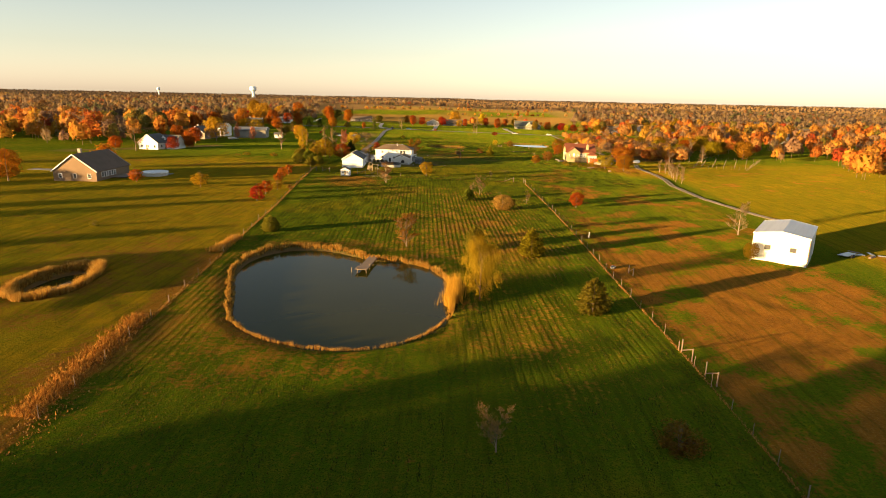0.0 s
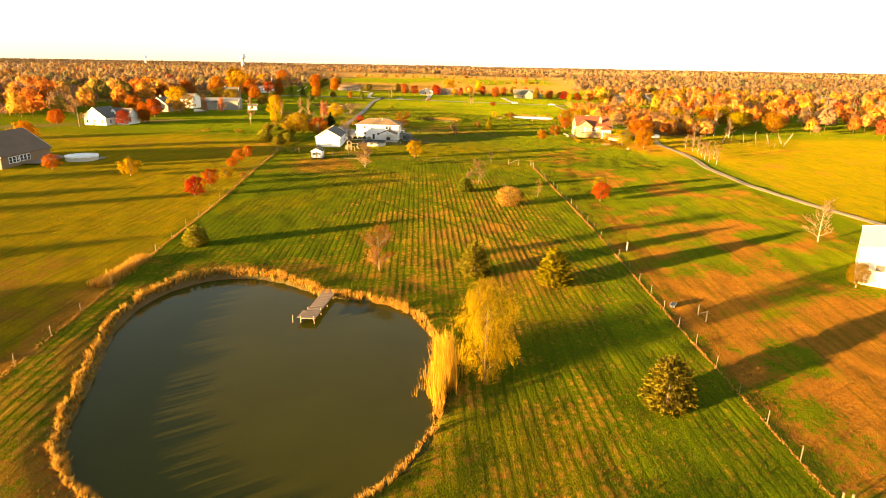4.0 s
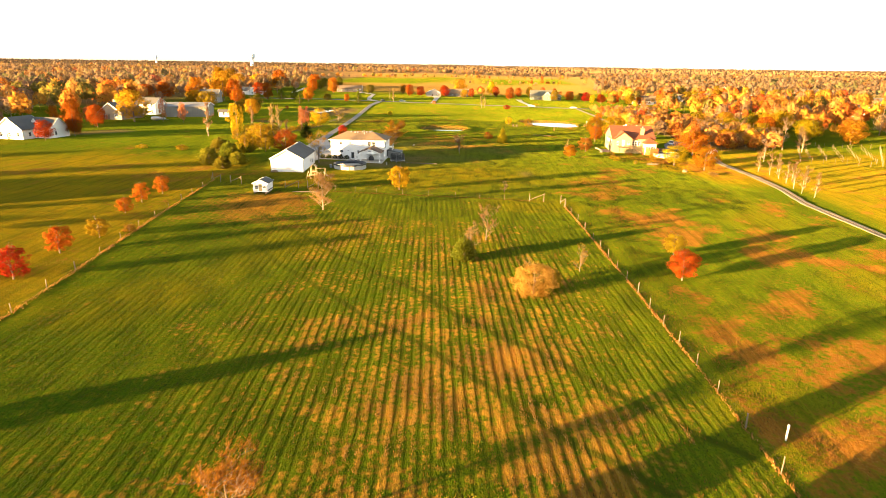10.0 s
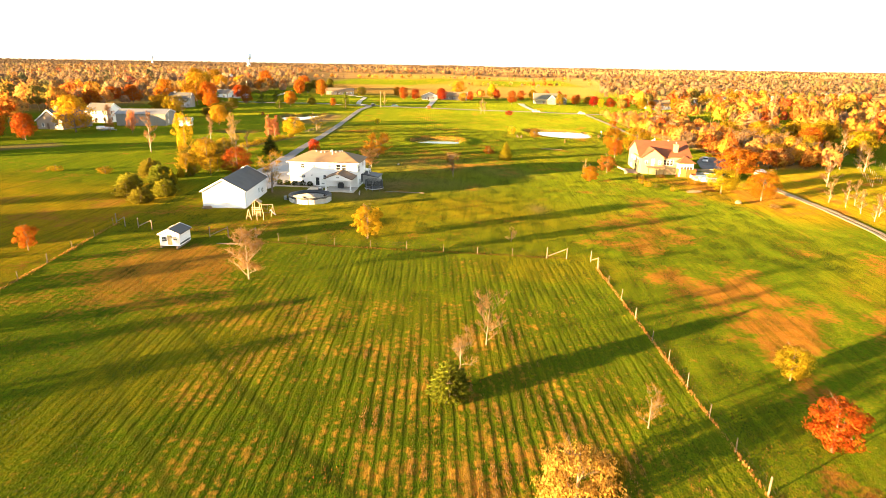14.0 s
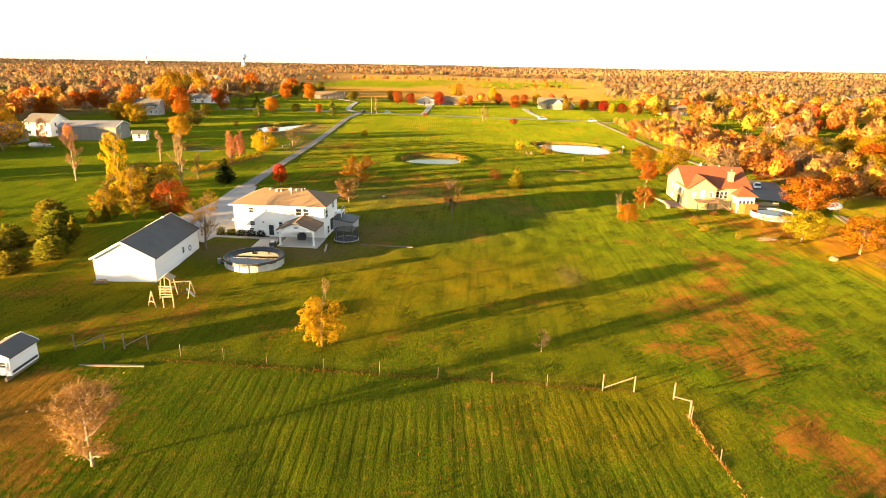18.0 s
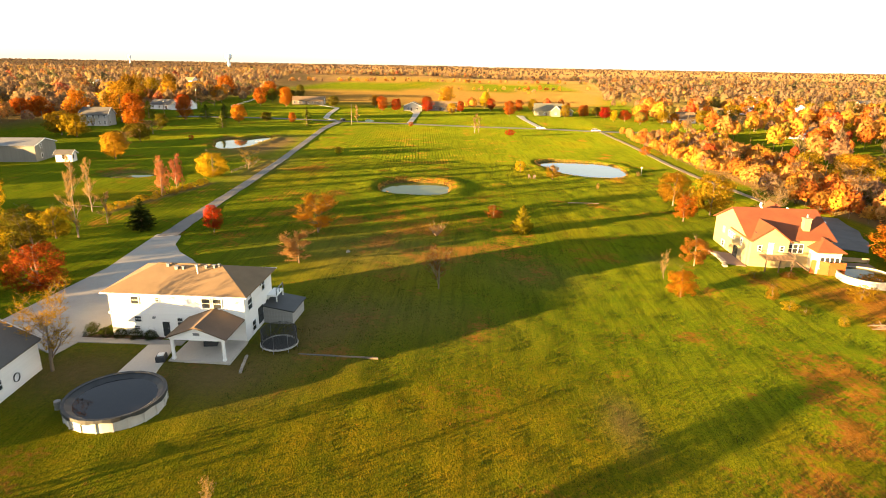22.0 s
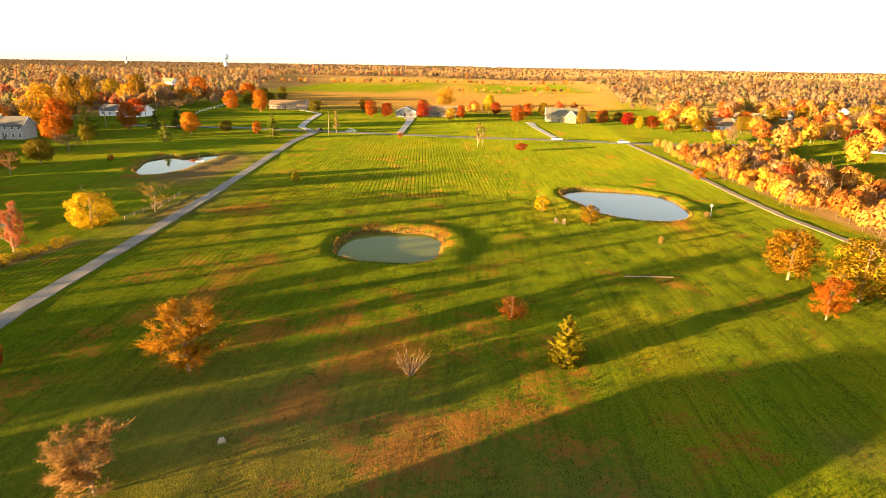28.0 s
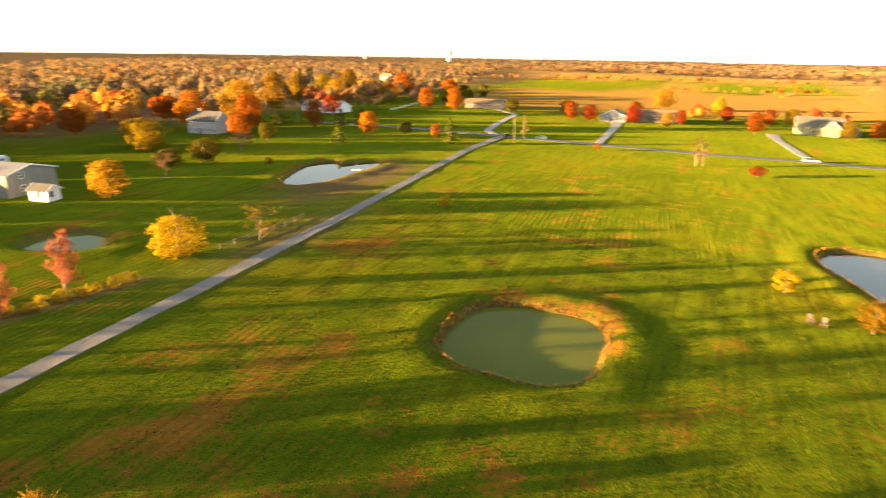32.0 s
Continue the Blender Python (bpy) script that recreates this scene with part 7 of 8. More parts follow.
ps = thing("play_set", -39.4, 233.3, ground_z(-39.4, 233.3), 6, "pale timber play set with tower, slide and swing beam", "play set")
ps.scale = (0.86, 0.86, 0.84)
for px, py in ((-0.75, -0.75), (0.75, -0.75), (0.75, 0.75), (-0.75, 0.75)):
    part("post", beam(bm_new(), (px * 1.25, py * 1.25, -0.2), (px * 0.85, py * 0.85, 3.0), 0.12), NEW_WOOD, ps)
part("platform", boxes((-0.8, 0.8, -0.8, 0.8, 1.35, 1.45)), NEW_WOOD, ps)
part("roof", solid(bm_new(), [(-0.95, -0.95, 2.85), (0, -0.95, 3.5), (0.95, -0.95, 2.85), (0.95, -0.95, 2.92), (0, -0.95, 3.6), (-0.95, -0.95, 2.92)], dy=1.9), NEW_WOOD, ps, "pale board roof")
for k in range(5):
    part("front_board", boxes((-0.95, 0.95, -0.96, -0.9, 0.25 + 0.42 * k, 0.4 + 0.42 * k)), NEW_WOOD, ps)
part("swing_beam", beam(bm_new(), (0.6, 0, 2.35), (3.2, 0.4, 2.35), 0.14), NEW_WOOD, ps)
part("beam_leg", beam(bm_new(), (3.2, 0.4, 2.4), (3.0, -0.7, -0.1), 0.11), NEW_WOOD, ps)
part("beam_leg", beam(bm_new(), (3.2, 0.4, 2.4), (3.3, 1.4, -0.1), 0.11), NEW_WOOD, ps)
part("slide", solid(bm_new(), [(2.7, -0.3, 1.3), (2.7, 0.2, 1.3), (3.9, -0.1, 0.15), (3.9, -0.6, 0.15)], dz=0.07), STEEL, ps, "grey plastic slide")
for sx in (1.6, 2.3):
    part("swing_seat", boxes((sx - 0.22, sx + 0.22, 0.15, 0.35, 0.5, 0.54)), BLACK, ps)
    for q in (-0.2, 0.2):
        part("chain", beam(bm_new(), (sx + q, 0.25, 0.52), (sx + q, 0.25, 2.32), 0.02, sides=3), STEEL, ps)
fr = thing("climbing_frame", -38.7, 229.9, ground_z(-38.7, 229.9), 8, "low pale timber climbing frame", "play frame")
for a, b in (((-1.6, 0.4, -0.1), (-1.1, 0.6, 1.9)), ((-0.4, -0.2, -0.1), (-1.1, 0.6, 1.9)), ((0.5, -0.2, -0.1), (0.5, -0.2, 1.5)), ((1.6, 0, -0.1), (1.6, 0, 1.5))):
    part("leg", beam(bm_new(), a, b, 0.11), NEW_WOOD, fr)
part("top_bar", beam(bm_new(), (0.5, -0.2, 1.5), (1.6, 0, 1.5), 0.1), NEW_WOOD, fr)
part("cross_bar", beam(bm_new(), (-1.4, 0.45, 0.7), (-0.65, 0.1, 0.7), 0.1), NEW_WOOD, fr)


# dock on the pond
wz = float(base_land(-19.2, 90.5)) - PONDS["near"][6]
dock = thing("dock", -17.2, 110.5, wz, -3.5, "weathered wooden dock on posts in the pond", "dock")
for k in range(38):
    part("plank", boxes((-0.85, 0.85, -9.2 + 0.25 * k, -9.2 + 0.25 * k + 0.235, 0.62 + 0.006 * math.sin(k * 3.3), 0.67 + 0.006 * math.sin(k * 3.3))), WOOD, dock)
for k in range(8):
    part("end_plank", boxes((-1.25, 0.95, -9.2 + 0.27 * k, -9.2 + 0.27 * k + 0.25, 0.676, 0.72)), WOOD, dock)
for px in (-1.75, -0.8, 0.8):
    for py in (-9.1, -6.5, -4.0, -1.5):
        if px < -1 and py > -7:
            continue
        part("post", beam(bm_new(), (px, py, -1.2), (px, py, 0.95 if py < -6 else 0.62), 0.14, sides=8), WOOD, dock)
part("stringer", boxes((-0.8, -0.7, -9.2, 0.3, 0.46, 0.62), (0.7, 0.8, -9.2, 0.3, 0.46, 0.62)), WOOD, dock)


# wire fences: posts, braces, wires
def wire_fence(label, pts, tall=1.35, wires=3, every=5.2, skip=()):
    x0, y0 = pts[0]
    e = thing("fence", x0, y0, ground_z(x0, y0), 0, label, "fence")
    gz = ground_z(x0, y0)
    line = []
    for a, b in zip(pts, pts[1:]):
        n = max(1, round(math.hypot(b[0] - a[0], b[1] - a[1]) / every))
        line += [(a[0] + (b[0] - a[0]) * k / n, a[1] + (b[1] - a[1]) * k / n) for k in range(n)]
    line.append(pts[-1])
    tops = []
    for k, (x, y) in enumerate(line):
        z = ground_z(x, y) - gz
        lean = 0.05 * math.sin(k * 2.7)
        h = tall * (1 + 0.12 * math.sin(k * 1.9))
        part("post", beam(bm_new(), (x - x0, y - y0, z - 0.25), (x - x0 + lean, y - y0 + lean * 0.5, z + h), (0.075 if k % 6 else 0.13) * (0.6 if every == 5.0 else 1), sides=6), WOOD, e)
        tops.append((x - x0, y - y0, z))
    for q in range(wires):
        bm = bm_new()
        for a, b in zip(tops, tops[1:]):
            beam(bm, (a[0], a[1], a[2] + tall * (q + 1) / (wires + 0.4)), (b[0], b[1], b[2] + tall * (q + 1) / (wires + 0.4)), 0.006, sides=3)
        part("wire", bm, RUSTY, e)
    return e


def brace(x0, y0, x1, y1, label="H-shaped timber brace at the fence corner", h=1.75):
    z = ground_z(x0, y0)
    e = thing("fence_brace", x0, y0, z, 0, label, "fence post", "fence braces")
    dx, dy, dz = x1 - x0, y1 - y0, ground_z(x1, y1) - z
    part("post", beam(bm_new(), (0, 0, -0.3), (0, 0, h), 0.15, sides=8), WOOD, e)
    part("post", beam(bm_new(), (dx, dy, dz - 0.3), (dx, dy, dz + h), 0.15, sides=8), WOOD, e)
    part("rail", beam(bm_new(), (dx * 0.04, dy * 0.04, 0.35), (dx * 0.96, dy * 0.96, dz + h - 0.15), 0.11, sides=6), WOOD, e)


wire_fence("old wire fence with leaning wooden posts along the pasture", [(float(right_fence(y)), y) for y in (46, 60, 75, 90, 105, 125, 142, 166, 190, 213)], 1.4)
wire_fence("wire fence with wooden posts behind the field", [(-30.5, 218.6), (-21.2, 217.8), (-4.0, 217.4), (11.9, 217.1)], 1.25, every=5.0)
wire_fence("wire fence with thin posts along the west lawn", [(float(left_fence(y)), y) for y in (44, 75, 100, 116, 156, 190, 222)], 1.2, every=6.5)
brace(11.9, 217.1, 14.9, 217.2)
brace(18.4, 216.4, 18.9, 213.4)
brace(27.8, 74.2, 28.1, 71.4)
brace(28.4, 67.8, 28.7, 65.2)
brace(-60.2, 223.4, -57.6, 221.6)
brace(-55.2, 221.4, -52.4, 220.6)
brace(-41.6, 218.4, -38.8, 218.9)
brace(-36.8, 219.2, -34.4, 219.4)
brace(29.6, 108.8, 29.9, 106.9, "leaning timber post pair in the pasture", 1.5)
ib = thing("feed_trough", 27.4, 111.5, ground_z(27.4, 111.5), 60, "dark low feed trough beside the fence", "trough")
part("tub", boxes((-0.6, 0.6, -0.3, 0.3, 0.0, 0.35)), BLACK, ib)
part("rim", boxes((-0.64, 0.64, -0.34, -0.28, 0.3, 0.4), (-0.64, 0.64, 0.28, 0.34, 0.3, 0.4)), STEEL, ib)
bt = thing("fallen_board", -36, 215.6, ground_z(-36, 215.6), 4, "weathered plank lying by the fence", "board")
part("board", boxes((-3.2, 3.2, -0.12, 0.12, 0.0, 0.12)), WOOD, bt)


def rail_fence(label, pts, mt, h=1.1, rails=2, every=3.0):
    x0, y0 = pts[0]
    gz = ground_z(x0, y0)
    e = thing("fence", x0, y0, gz, 0, label, "fence")
    line = []
    for a, b in zip(pts, pts[1:]):
        n = max(1, round(math.hypot(b[0] - a[0], b[1] - a[1]) / every))
        line += [(a[0] + (b[0] - a[0]) * k / n, a[1] + (b[1] - a[1]) * k / n) for k in range(n)]
    line.append(pts[-1])
    loc = [(x - x0, y - y0, ground_z(x, y) - gz) for x, y in line]
    for p in loc:
        part("post", boxes((p[0] - 0.06, p[0] + 0.06, p[1] - 0.06, p[1] + 0.06, p[2] - 0.3, p[2] + h + 0.1)), mt, e)
    for a, b in zip(loc, loc[1:]):
        for q in range(rails):
            z = h * (q + 1) / rails - 0.12
            part("rail", beam(bm_new(), (a[0], a[1], a[2] + z), (b[0], b[1], b[2] + z), 0.04, 0.10), mt, e)


rail_fence("split-rail fence beside the lane", [(-68.5, 362), (-67.5, 377), (-68.5, 384)], WOOD, 0.8)
rail_fence("split-rail fence at the west garden", [(-86, 318), (-77, 317.5)], BARK, 0.35, 1, 4.5)
rail_fence("white rail fence on the far lawn", [(-158, 587), (-164, 625), (-170, 663)], TRIM, 1.3, 2, 6)
wire_fence("thin wire fence on pale stakes round the vegetable plot", [(104, 292), (126, 286), (152, 331), (124, 336), (104, 292)], 1.7, 2, 3.2)
for k in range(5):
    wire_fence("row of pale stakes strung with wire in the vegetable plot", [(110 + 4.6 * k, 298 - 1.2 * k), (124 + 5.0 * k, 331 - 0.6 * k)], 1.5, 2, 3.4)

for k, (x, y, a) in enumerate(((14.9, 374.5, 13), (16.3, 374.0, -15))):
    c = thing("lawn_chair", x, y, ground_z(x, y), a, "weathered wooden lawn chair on the pond bank", "chair", "lawn chairs")
    part("seat", boxes((-0.3, 0.3, -0.3, 0.3, 0.4, 0.45)), WOOD, c)
    part("backrest", solid(bm_new(), [(-0.3, 0.28, 0.4), (0.3, 0.28, 0.4), (0.28, 0.5, 1.15), (-0.28, 0.5, 1.15)], dy=0.05), WOOD, c)
    for lx in (-0.27, 0.27):
        for ly in (-0.27, 0.3):
            part("leg", boxes((lx - 0.04, lx + 0.04, ly - 0.04, ly + 0.04, -0.03, 0.6 if ly < 0 else 0.4)), WOOD, c)
        part("armrest", boxes((lx - 0.07, lx + 0.07, -0.34, 0.36, 0.6, 0.64)), WOOD, c)
sg = thing("yard_light", 50.3, 386.5, ground_z(50.3, 386.5), 0, "white globe lamp on a post at the pond bank", "lamp post")
part("post", drum(bm_new(), 0.07, -0.2, 2.3, 8), STEEL, sg)
bm = bm_new()
bmesh.ops.create_icosphere(bm, subdivisions=2, radius=0.3)
bmesh.ops.translate(bm, verts=bm.verts, vec=(0, 0, 2.5))
part("globe", bm, TRIM, sg)
plant("bush", 49.2, 385.8, 1.9, 0.7, "tan", "dry clipped shrub beside the lamp post", "bush")
fl = thing("pond_raft", -85.5, 431.5, float(base_land(-88, 419)) - PONDS["north"][6] - 0.1, 20, "small white raft with a mast on the pond", "raft")
part("float", boxes((-1.2, 1.2, -0.8, 0.8, 0, 0.35)), TRIM, fl)
part("mast", drum(bm_new(), 0.06, 0.35, 3.2, 8), BLACK, fl)
bo = thing("stone_marker", -22.4, 296.6, ground_z(-22.4, 296.6), 30, "small pale stone marker on the shaded lawn", "stone marker")
part("block", boxes((-0.22, 0.22, -0.1, 0.1, -0.05, 0.36)), STONE, bo)
part("base", boxes((-0.32, 0.32, -0.2, 0.2, -0.08, 0.08)), STONE, bo)


def car(x, y, turn, paint, label):
    e = thing("car", x, y, ground_z(x, y) + 0.08, turn, label, "car", "parked cars")
    bm = bm_new()
    solid(bm, [(-2.2, -0.85, 0.35), (-2.2, -0.85, 0.85), (-1.4, -0.85, 0.95), (1.2, -0.85, 0.95), (2.2, -0.85, 0.8), (2.25, -0.85, 0.35)], dy=1.7)
    part("body", bm, paint, e)
    bm = bm_new()
    solid(bm, [(-1.9, -0.72, 0.95), (-1.5, -0.72, 1.5), (0.3, -0.72, 1.5), (1.1, -0.72, 0.95)], dy=1.44)
    part("cabin", bm, GLASS, e, "dark glazed cabin")
    part("roof_panel", boxes((-1.45, 0.25, -0.7, 0.7, 1.5, 1.54)), paint, e)
    for wx in (-1.4, 1.4):
        for wy in (-0.85, 0.85):
            w = part("wheel", drum(bm_new(), 0.33, -0.1, 0.1, 16), BLACK, e)
            w.matrix_basis = pose(wx, wy, 0.30, 90, 0, 0)
            part("rim", drum(bm_new(), 0.18, -0.11, 0.11, 12), STEEL, w)
    return e


def camper(x, y, turn, long, tall, label):
    """A white travel trailer: rounded body, stripe, windows, door, roof vent, hitch and wheels."""
    e = thing("camper", x, y, ground_z(x, y), turn, label, "camper", "parked campers")
    h = long / 2
    bm = bm_new()
    solid(bm, [(-h, -1.2, 0.55), (h - 0.5, -1.2, 0.55), (h, -1.2, 1.0), (h - 0.15, -1.2, tall - 0.5), (h - 0.7, -1.2, tall), (-h + 0.2, -1.2, tall), (-h, -1.2, tall - 0.25)], dy=2.4)
    part("body", bm, PAINT_WHITE, e)
    part("stripe", boxes((-h + 0.05, h - 0.3, -1.215, -1.2, 1.0, 1.15)), STEEL, e, "grey stripe")
    for q in (-0.55, 0.05, 0.5):
        part("window", boxes((q * h, q * h + 0.22 * h, -1.22, -1.2, tall - 1.1, tall - 0.6)), GLASS, e)
    part("door", boxes((0.24 * h, 0.24 * h + 0.65, -1.225, -1.2, 0.65, tall - 0.35)), TRIM, e)
    part("roof_vent", boxes((-0.3, 0.3, -0.3, 0.3, tall, tall + 0.14)), TRIM, e)
    hitch = bm_new()
    beam(hitch, (h - 0.3, -0.5, 0.5), (h + 1.0, 0, 0.5), 0.1)
    beam(hitch, (h - 0.3, 0.5, 0.5), (h + 1.0, 0, 0.5), 0.1)
    beam(hitch, (h + 0.9, 0, 0.0), (h + 0.9, 0, 0.55), 0.08)
    part("hitch", hitch, STEEL, e)
    for wx in (-0.45, 0.4):
        for wy in (-1.12, 1.12):
            w = part("wheel", drum(bm_new(), 0.34, -0.1, 0.1, 16), BLACK, e)
            w.matrix_basis = pose(wx, wy, 0.34, 90, 0, 0)
            part("rim", drum(bm_new(), 0.17, -0.11, 0.11, 12), STEEL, w)


def boat(x, y, turn, label):
    """A boat under a pale cover on its trailer."""
    e = thing("covered_boat", x, y, ground_z(x, y), turn, label, "boat")
    n, rows, tops = 12, [], []
    hull, cover = bm_new(), bm_new()
    for i in range(n):
        q = i / (n - 1)
        w = 1.05 * (1 - q ** 3.2) + 0.02
        px, keel = -2.8 + 5.8 * q, 0.55 + 0.35 * q ** 3
        rows.append([hull.verts.new((px, a * w, z)) for a, z in ((-1.0, 1.25), (-0.8, 0.85), (0, keel), (0.8, 0.85), (1.0, 1.25))])
        tops.append([cover.verts.new((px, a * w * 1.04, 1.26 + (0.75 - 0.35 * q) * (1 - abs(a) ** 1.5) * math.sin(math.pi * min(1, 0.15 + q)) ** 0.6)) for a in (-1, -0.6, -0.2, 0.2, 0.6, 1)])
    for bm, lines in ((hull, rows), (cover, tops)):
        for p, q in zip(lines, lines[1:]):
            for a, b, c, d in zip(p, p[1:], q[1:], q):
                bm.faces.new((a, b, c, d))
        bm.faces.new(lines[0])
    part("hull", hull, PAINT_WHITE, e)
    part("cover", cover, SIDING, e, "taut pale canvas cover")
    tr_ = bm_new()
    for sy in (-0.7, 0.7):
        beam(tr_, (-2.4, sy, 0.42), (2.2, sy, 0.42), 0.1)
        beam(tr_, (2.2, sy, 0.42), (3.9, 0, 0.42), 0.1)
    beam(tr_, (-0.8, -1.0, 0.34), (-0.8, 1.0, 0.34), 0.1)
    beam(tr_, (3.7, 0, 0), (3.7, 0, 0.5), 0.08)
    for px in (-1.8, 0.2, 1.8):
        beam(tr_, (px, -0.7, 0.42), (px, 0.7, 0.62), 0.1)
    part("trailer", tr_, STEEL, e)
    for wy in (-1.05, 1.05):
        w = part("wheel", drum(bm_new(), 0.32, -0.1, 0.1, 16), BLACK, e)
        w.matrix_basis = pose(-0.8, wy, 0.32, 90, 0, 0)
        part("rim", drum(bm_new(), 0.16, -0.11, 0.11, 12), STEEL, w)


PAINT_DARK = plain("dark_car_paint", (0.03, 0.035, 0.045), (0.025, 0.03, 0.04), 0.25, 0.3, bump=0.0)
PAINT_WHITE = plain("white_car_paint", (0.75, 0.75, 0.74), (0.72, 0.72, 0.71), 0.25, bump=0.0)
PAINT_TEAL = plain("teal_car_paint", (0.05, 0.12, 0.15), (0.04, 0.10, 0.13), 0.25, 0.3, bump=0.0)
car(-70.5, 517, 80, PAINT_DARK, "dark car parked at the lane's end")
car(-57.0, 520, 4, PAINT_TEAL, "teal pickup on the country road")
car(33.5, 521, 8, PAINT_WHITE, "white car on the country road")
car(62, 520, 4, PAINT_WHITE, "white car at the lane's end by the hedge")
car(82.5, 424, 30, PAINT_WHITE, "white car half hidden by the hedgerow")
car(74, 330, 70, PAINT_WHITE, "white car on the asphalt drive")
camper(165.5, 508, 8, 8.0, 3.0, "long white camper on the lawn by a red maple")
camper(-165, 386, 62, 7.5, 3.0, "white camper beside the two-storey house")
boat(-139, 344.5, 20, "white boat under a pale cover beside the metal workshop")


def boulder(x, y, r, label, seed):
    """A weathered boulder, sunk a little into the ground."""
    bm = bm_new()
    bmesh.ops.create_icosphere(bm, subdivisions=3, radius=r)
    for v in bm.verts:
        d = v.co.normalized()
        v.co *= 1 + 0.32 * noise.noise(d * 1.6 + Vector((seed, 0, 0))) + 0.12 * noise.noise(d * 4.5 + Vector((0, seed, 0)))
        v.co.z *= 0.72
    e = thing("boulder", x, y, ground_z(x, y) + 0.28 * r, seed * 50, label, "boulder")
    part("stone", bm, TAN_STONE, e)


boulder(59.2, 265.0, 0.75, "tan boulder lying on the grassy slope", 3.0)
bp = thing("brush_pile", 53.1, 275.8, ground_z(53.1, 275.8), 0, "heap of cut brown branches on the garden slope", "brush pile")
rnb = random.Random(71)
for k in range(34):
    a, r, ln = rnb.uniform(-0.5, 0.5) + (1.4 if k % 5 == 0 else 0), rnb.uniform(-1, 1), rnb.uniform(1.0, 2.2)
    cx, cy, cz = 1.1 * rnb.uniform(-1, 1), 0.7 * r, 0.12 + 0.55 * rnb.random() * (1 - abs(r))
    part("branch", beam(bm_new(), (cx - ln / 2 * math.cos(a), cy - ln / 2 * math.sin(a), cz * 0.6), (cx + ln / 2 * math.cos(a), cy + ln / 2 * math.sin(a), cz * 1.2), rnb.uniform(0.05, 0.11), sides=5), BARK if k % 3 else WOOD, bp)
fp = thing("fallen_pole", 25.35, 343.75, ground_z(25.35, 343.75) + 0.1, 4, "pale barkless pole lying on the lawn", "pole")
bm = bm_new()
beam(bm, (-3.75, 0, 0.02), (-1.0, 0.06, 0.03), 0.24, sides=8)
beam(bm, (-1.05, 0.06, 0.03), (3.75, -0.05, 0.0), 0.17, sides=8)
part("shaft", bm, PALE_BARK, fp)
bm = bm_new()
beam(bm, (-0.6, 0.05, 0.05), (-0.25, 0.35, 0.2), 0.07, sides=6)
part("branch_stub", bm, PALE_BARK, fp)


def pole(x, y, h=9, arm=True):
    e = thing("utility_pole", x, y, ground_z(x, y), 15, "weathered wooden utility pole", "utility pole", "utility poles")
    part("shaft", drum(bm_new(), 0.16, -0.3, h, 8, r1=0.11), WOOD, e)
    if arm:
        part("crossarm", boxes((-1.0, 1.0, -0.06, 0.06, h - 0.9, h - 0.75)), WOOD, e)
        part("transformer", drum(bm_new(), 0.22, h - 2.0, h - 1.2, 10, 0.3, 0), STEEL, e)


pole(-163.3, 511, 10)
pole(-181.5, 589, 12)
pole(-63.5, 505, 10, False)


def water_tower(x, y, h, r, label):
    e = thing("water_tower", x, y, ground_z(x, y), 0, label, "water tower")
    bm = bm_new()
    prof = [(0.55, 0), (0.42, 0.25), (0.42, 0.5), (0.6, 0.58), (1, 0.68), (1.0, 0.9), (0.75, 0.97), (0.0, 1.0)]
    n, rows = 28, []
    for a, b in prof:
        rows.append([bm.verts.new((a * r * math.cos(2 * math.pi * i / n), a * r * math.sin(2 * math.pi * i / n), b * h)) for i in range(n)])
    for p, q in zip(rows, rows[1:]):
        for i in range(n):
            bm.faces.new((p[i], p[(i + 1) % n], q[(i + 1) % n], q[i]))
    part("tank", bm, TOWER_BLUE, e)
    part("mast", drum(bm_new(), 0.25, h, h + 5, 6), STEEL, e)


water_tower(-928, 2500, 47, 14, "pale blue water tower on the horizon")
water_tower(-1650, 3100, 38, 8, "small distant water tower on legs")

fb = thing("pond_float", -2.3, 92.4, float(base_land(-10, 88)) - PONDS["near"][6], 0, "white plastic float at the pond's edge", "float")
bm = bm_new()
bmesh.ops.create_uvsphere(bm, u_segments=16, v_segments=10, radius=0.26)
for v in bm.verts:
    v.co.z = v.co.z * 0.8 + 0.06
part("shell", bm, TRIM, fb)
part("neck", drum(bm_new(), 0.07, 0.24, 0.34, 10), TRIM, fb)
mk = thing("marker_pipe", 27.1, 135.0, ground_z(27.1, 135.0), 0, "pale plastic marker pipe standing in the pasture", "pipe")
part("tube", drum(bm_new(), 0.065, -0.1, 1.35, 12), TRIM, mk)
part("cap", drum(bm_new(), 0.085, 1.35, 1.45, 12), TRIM, mk)


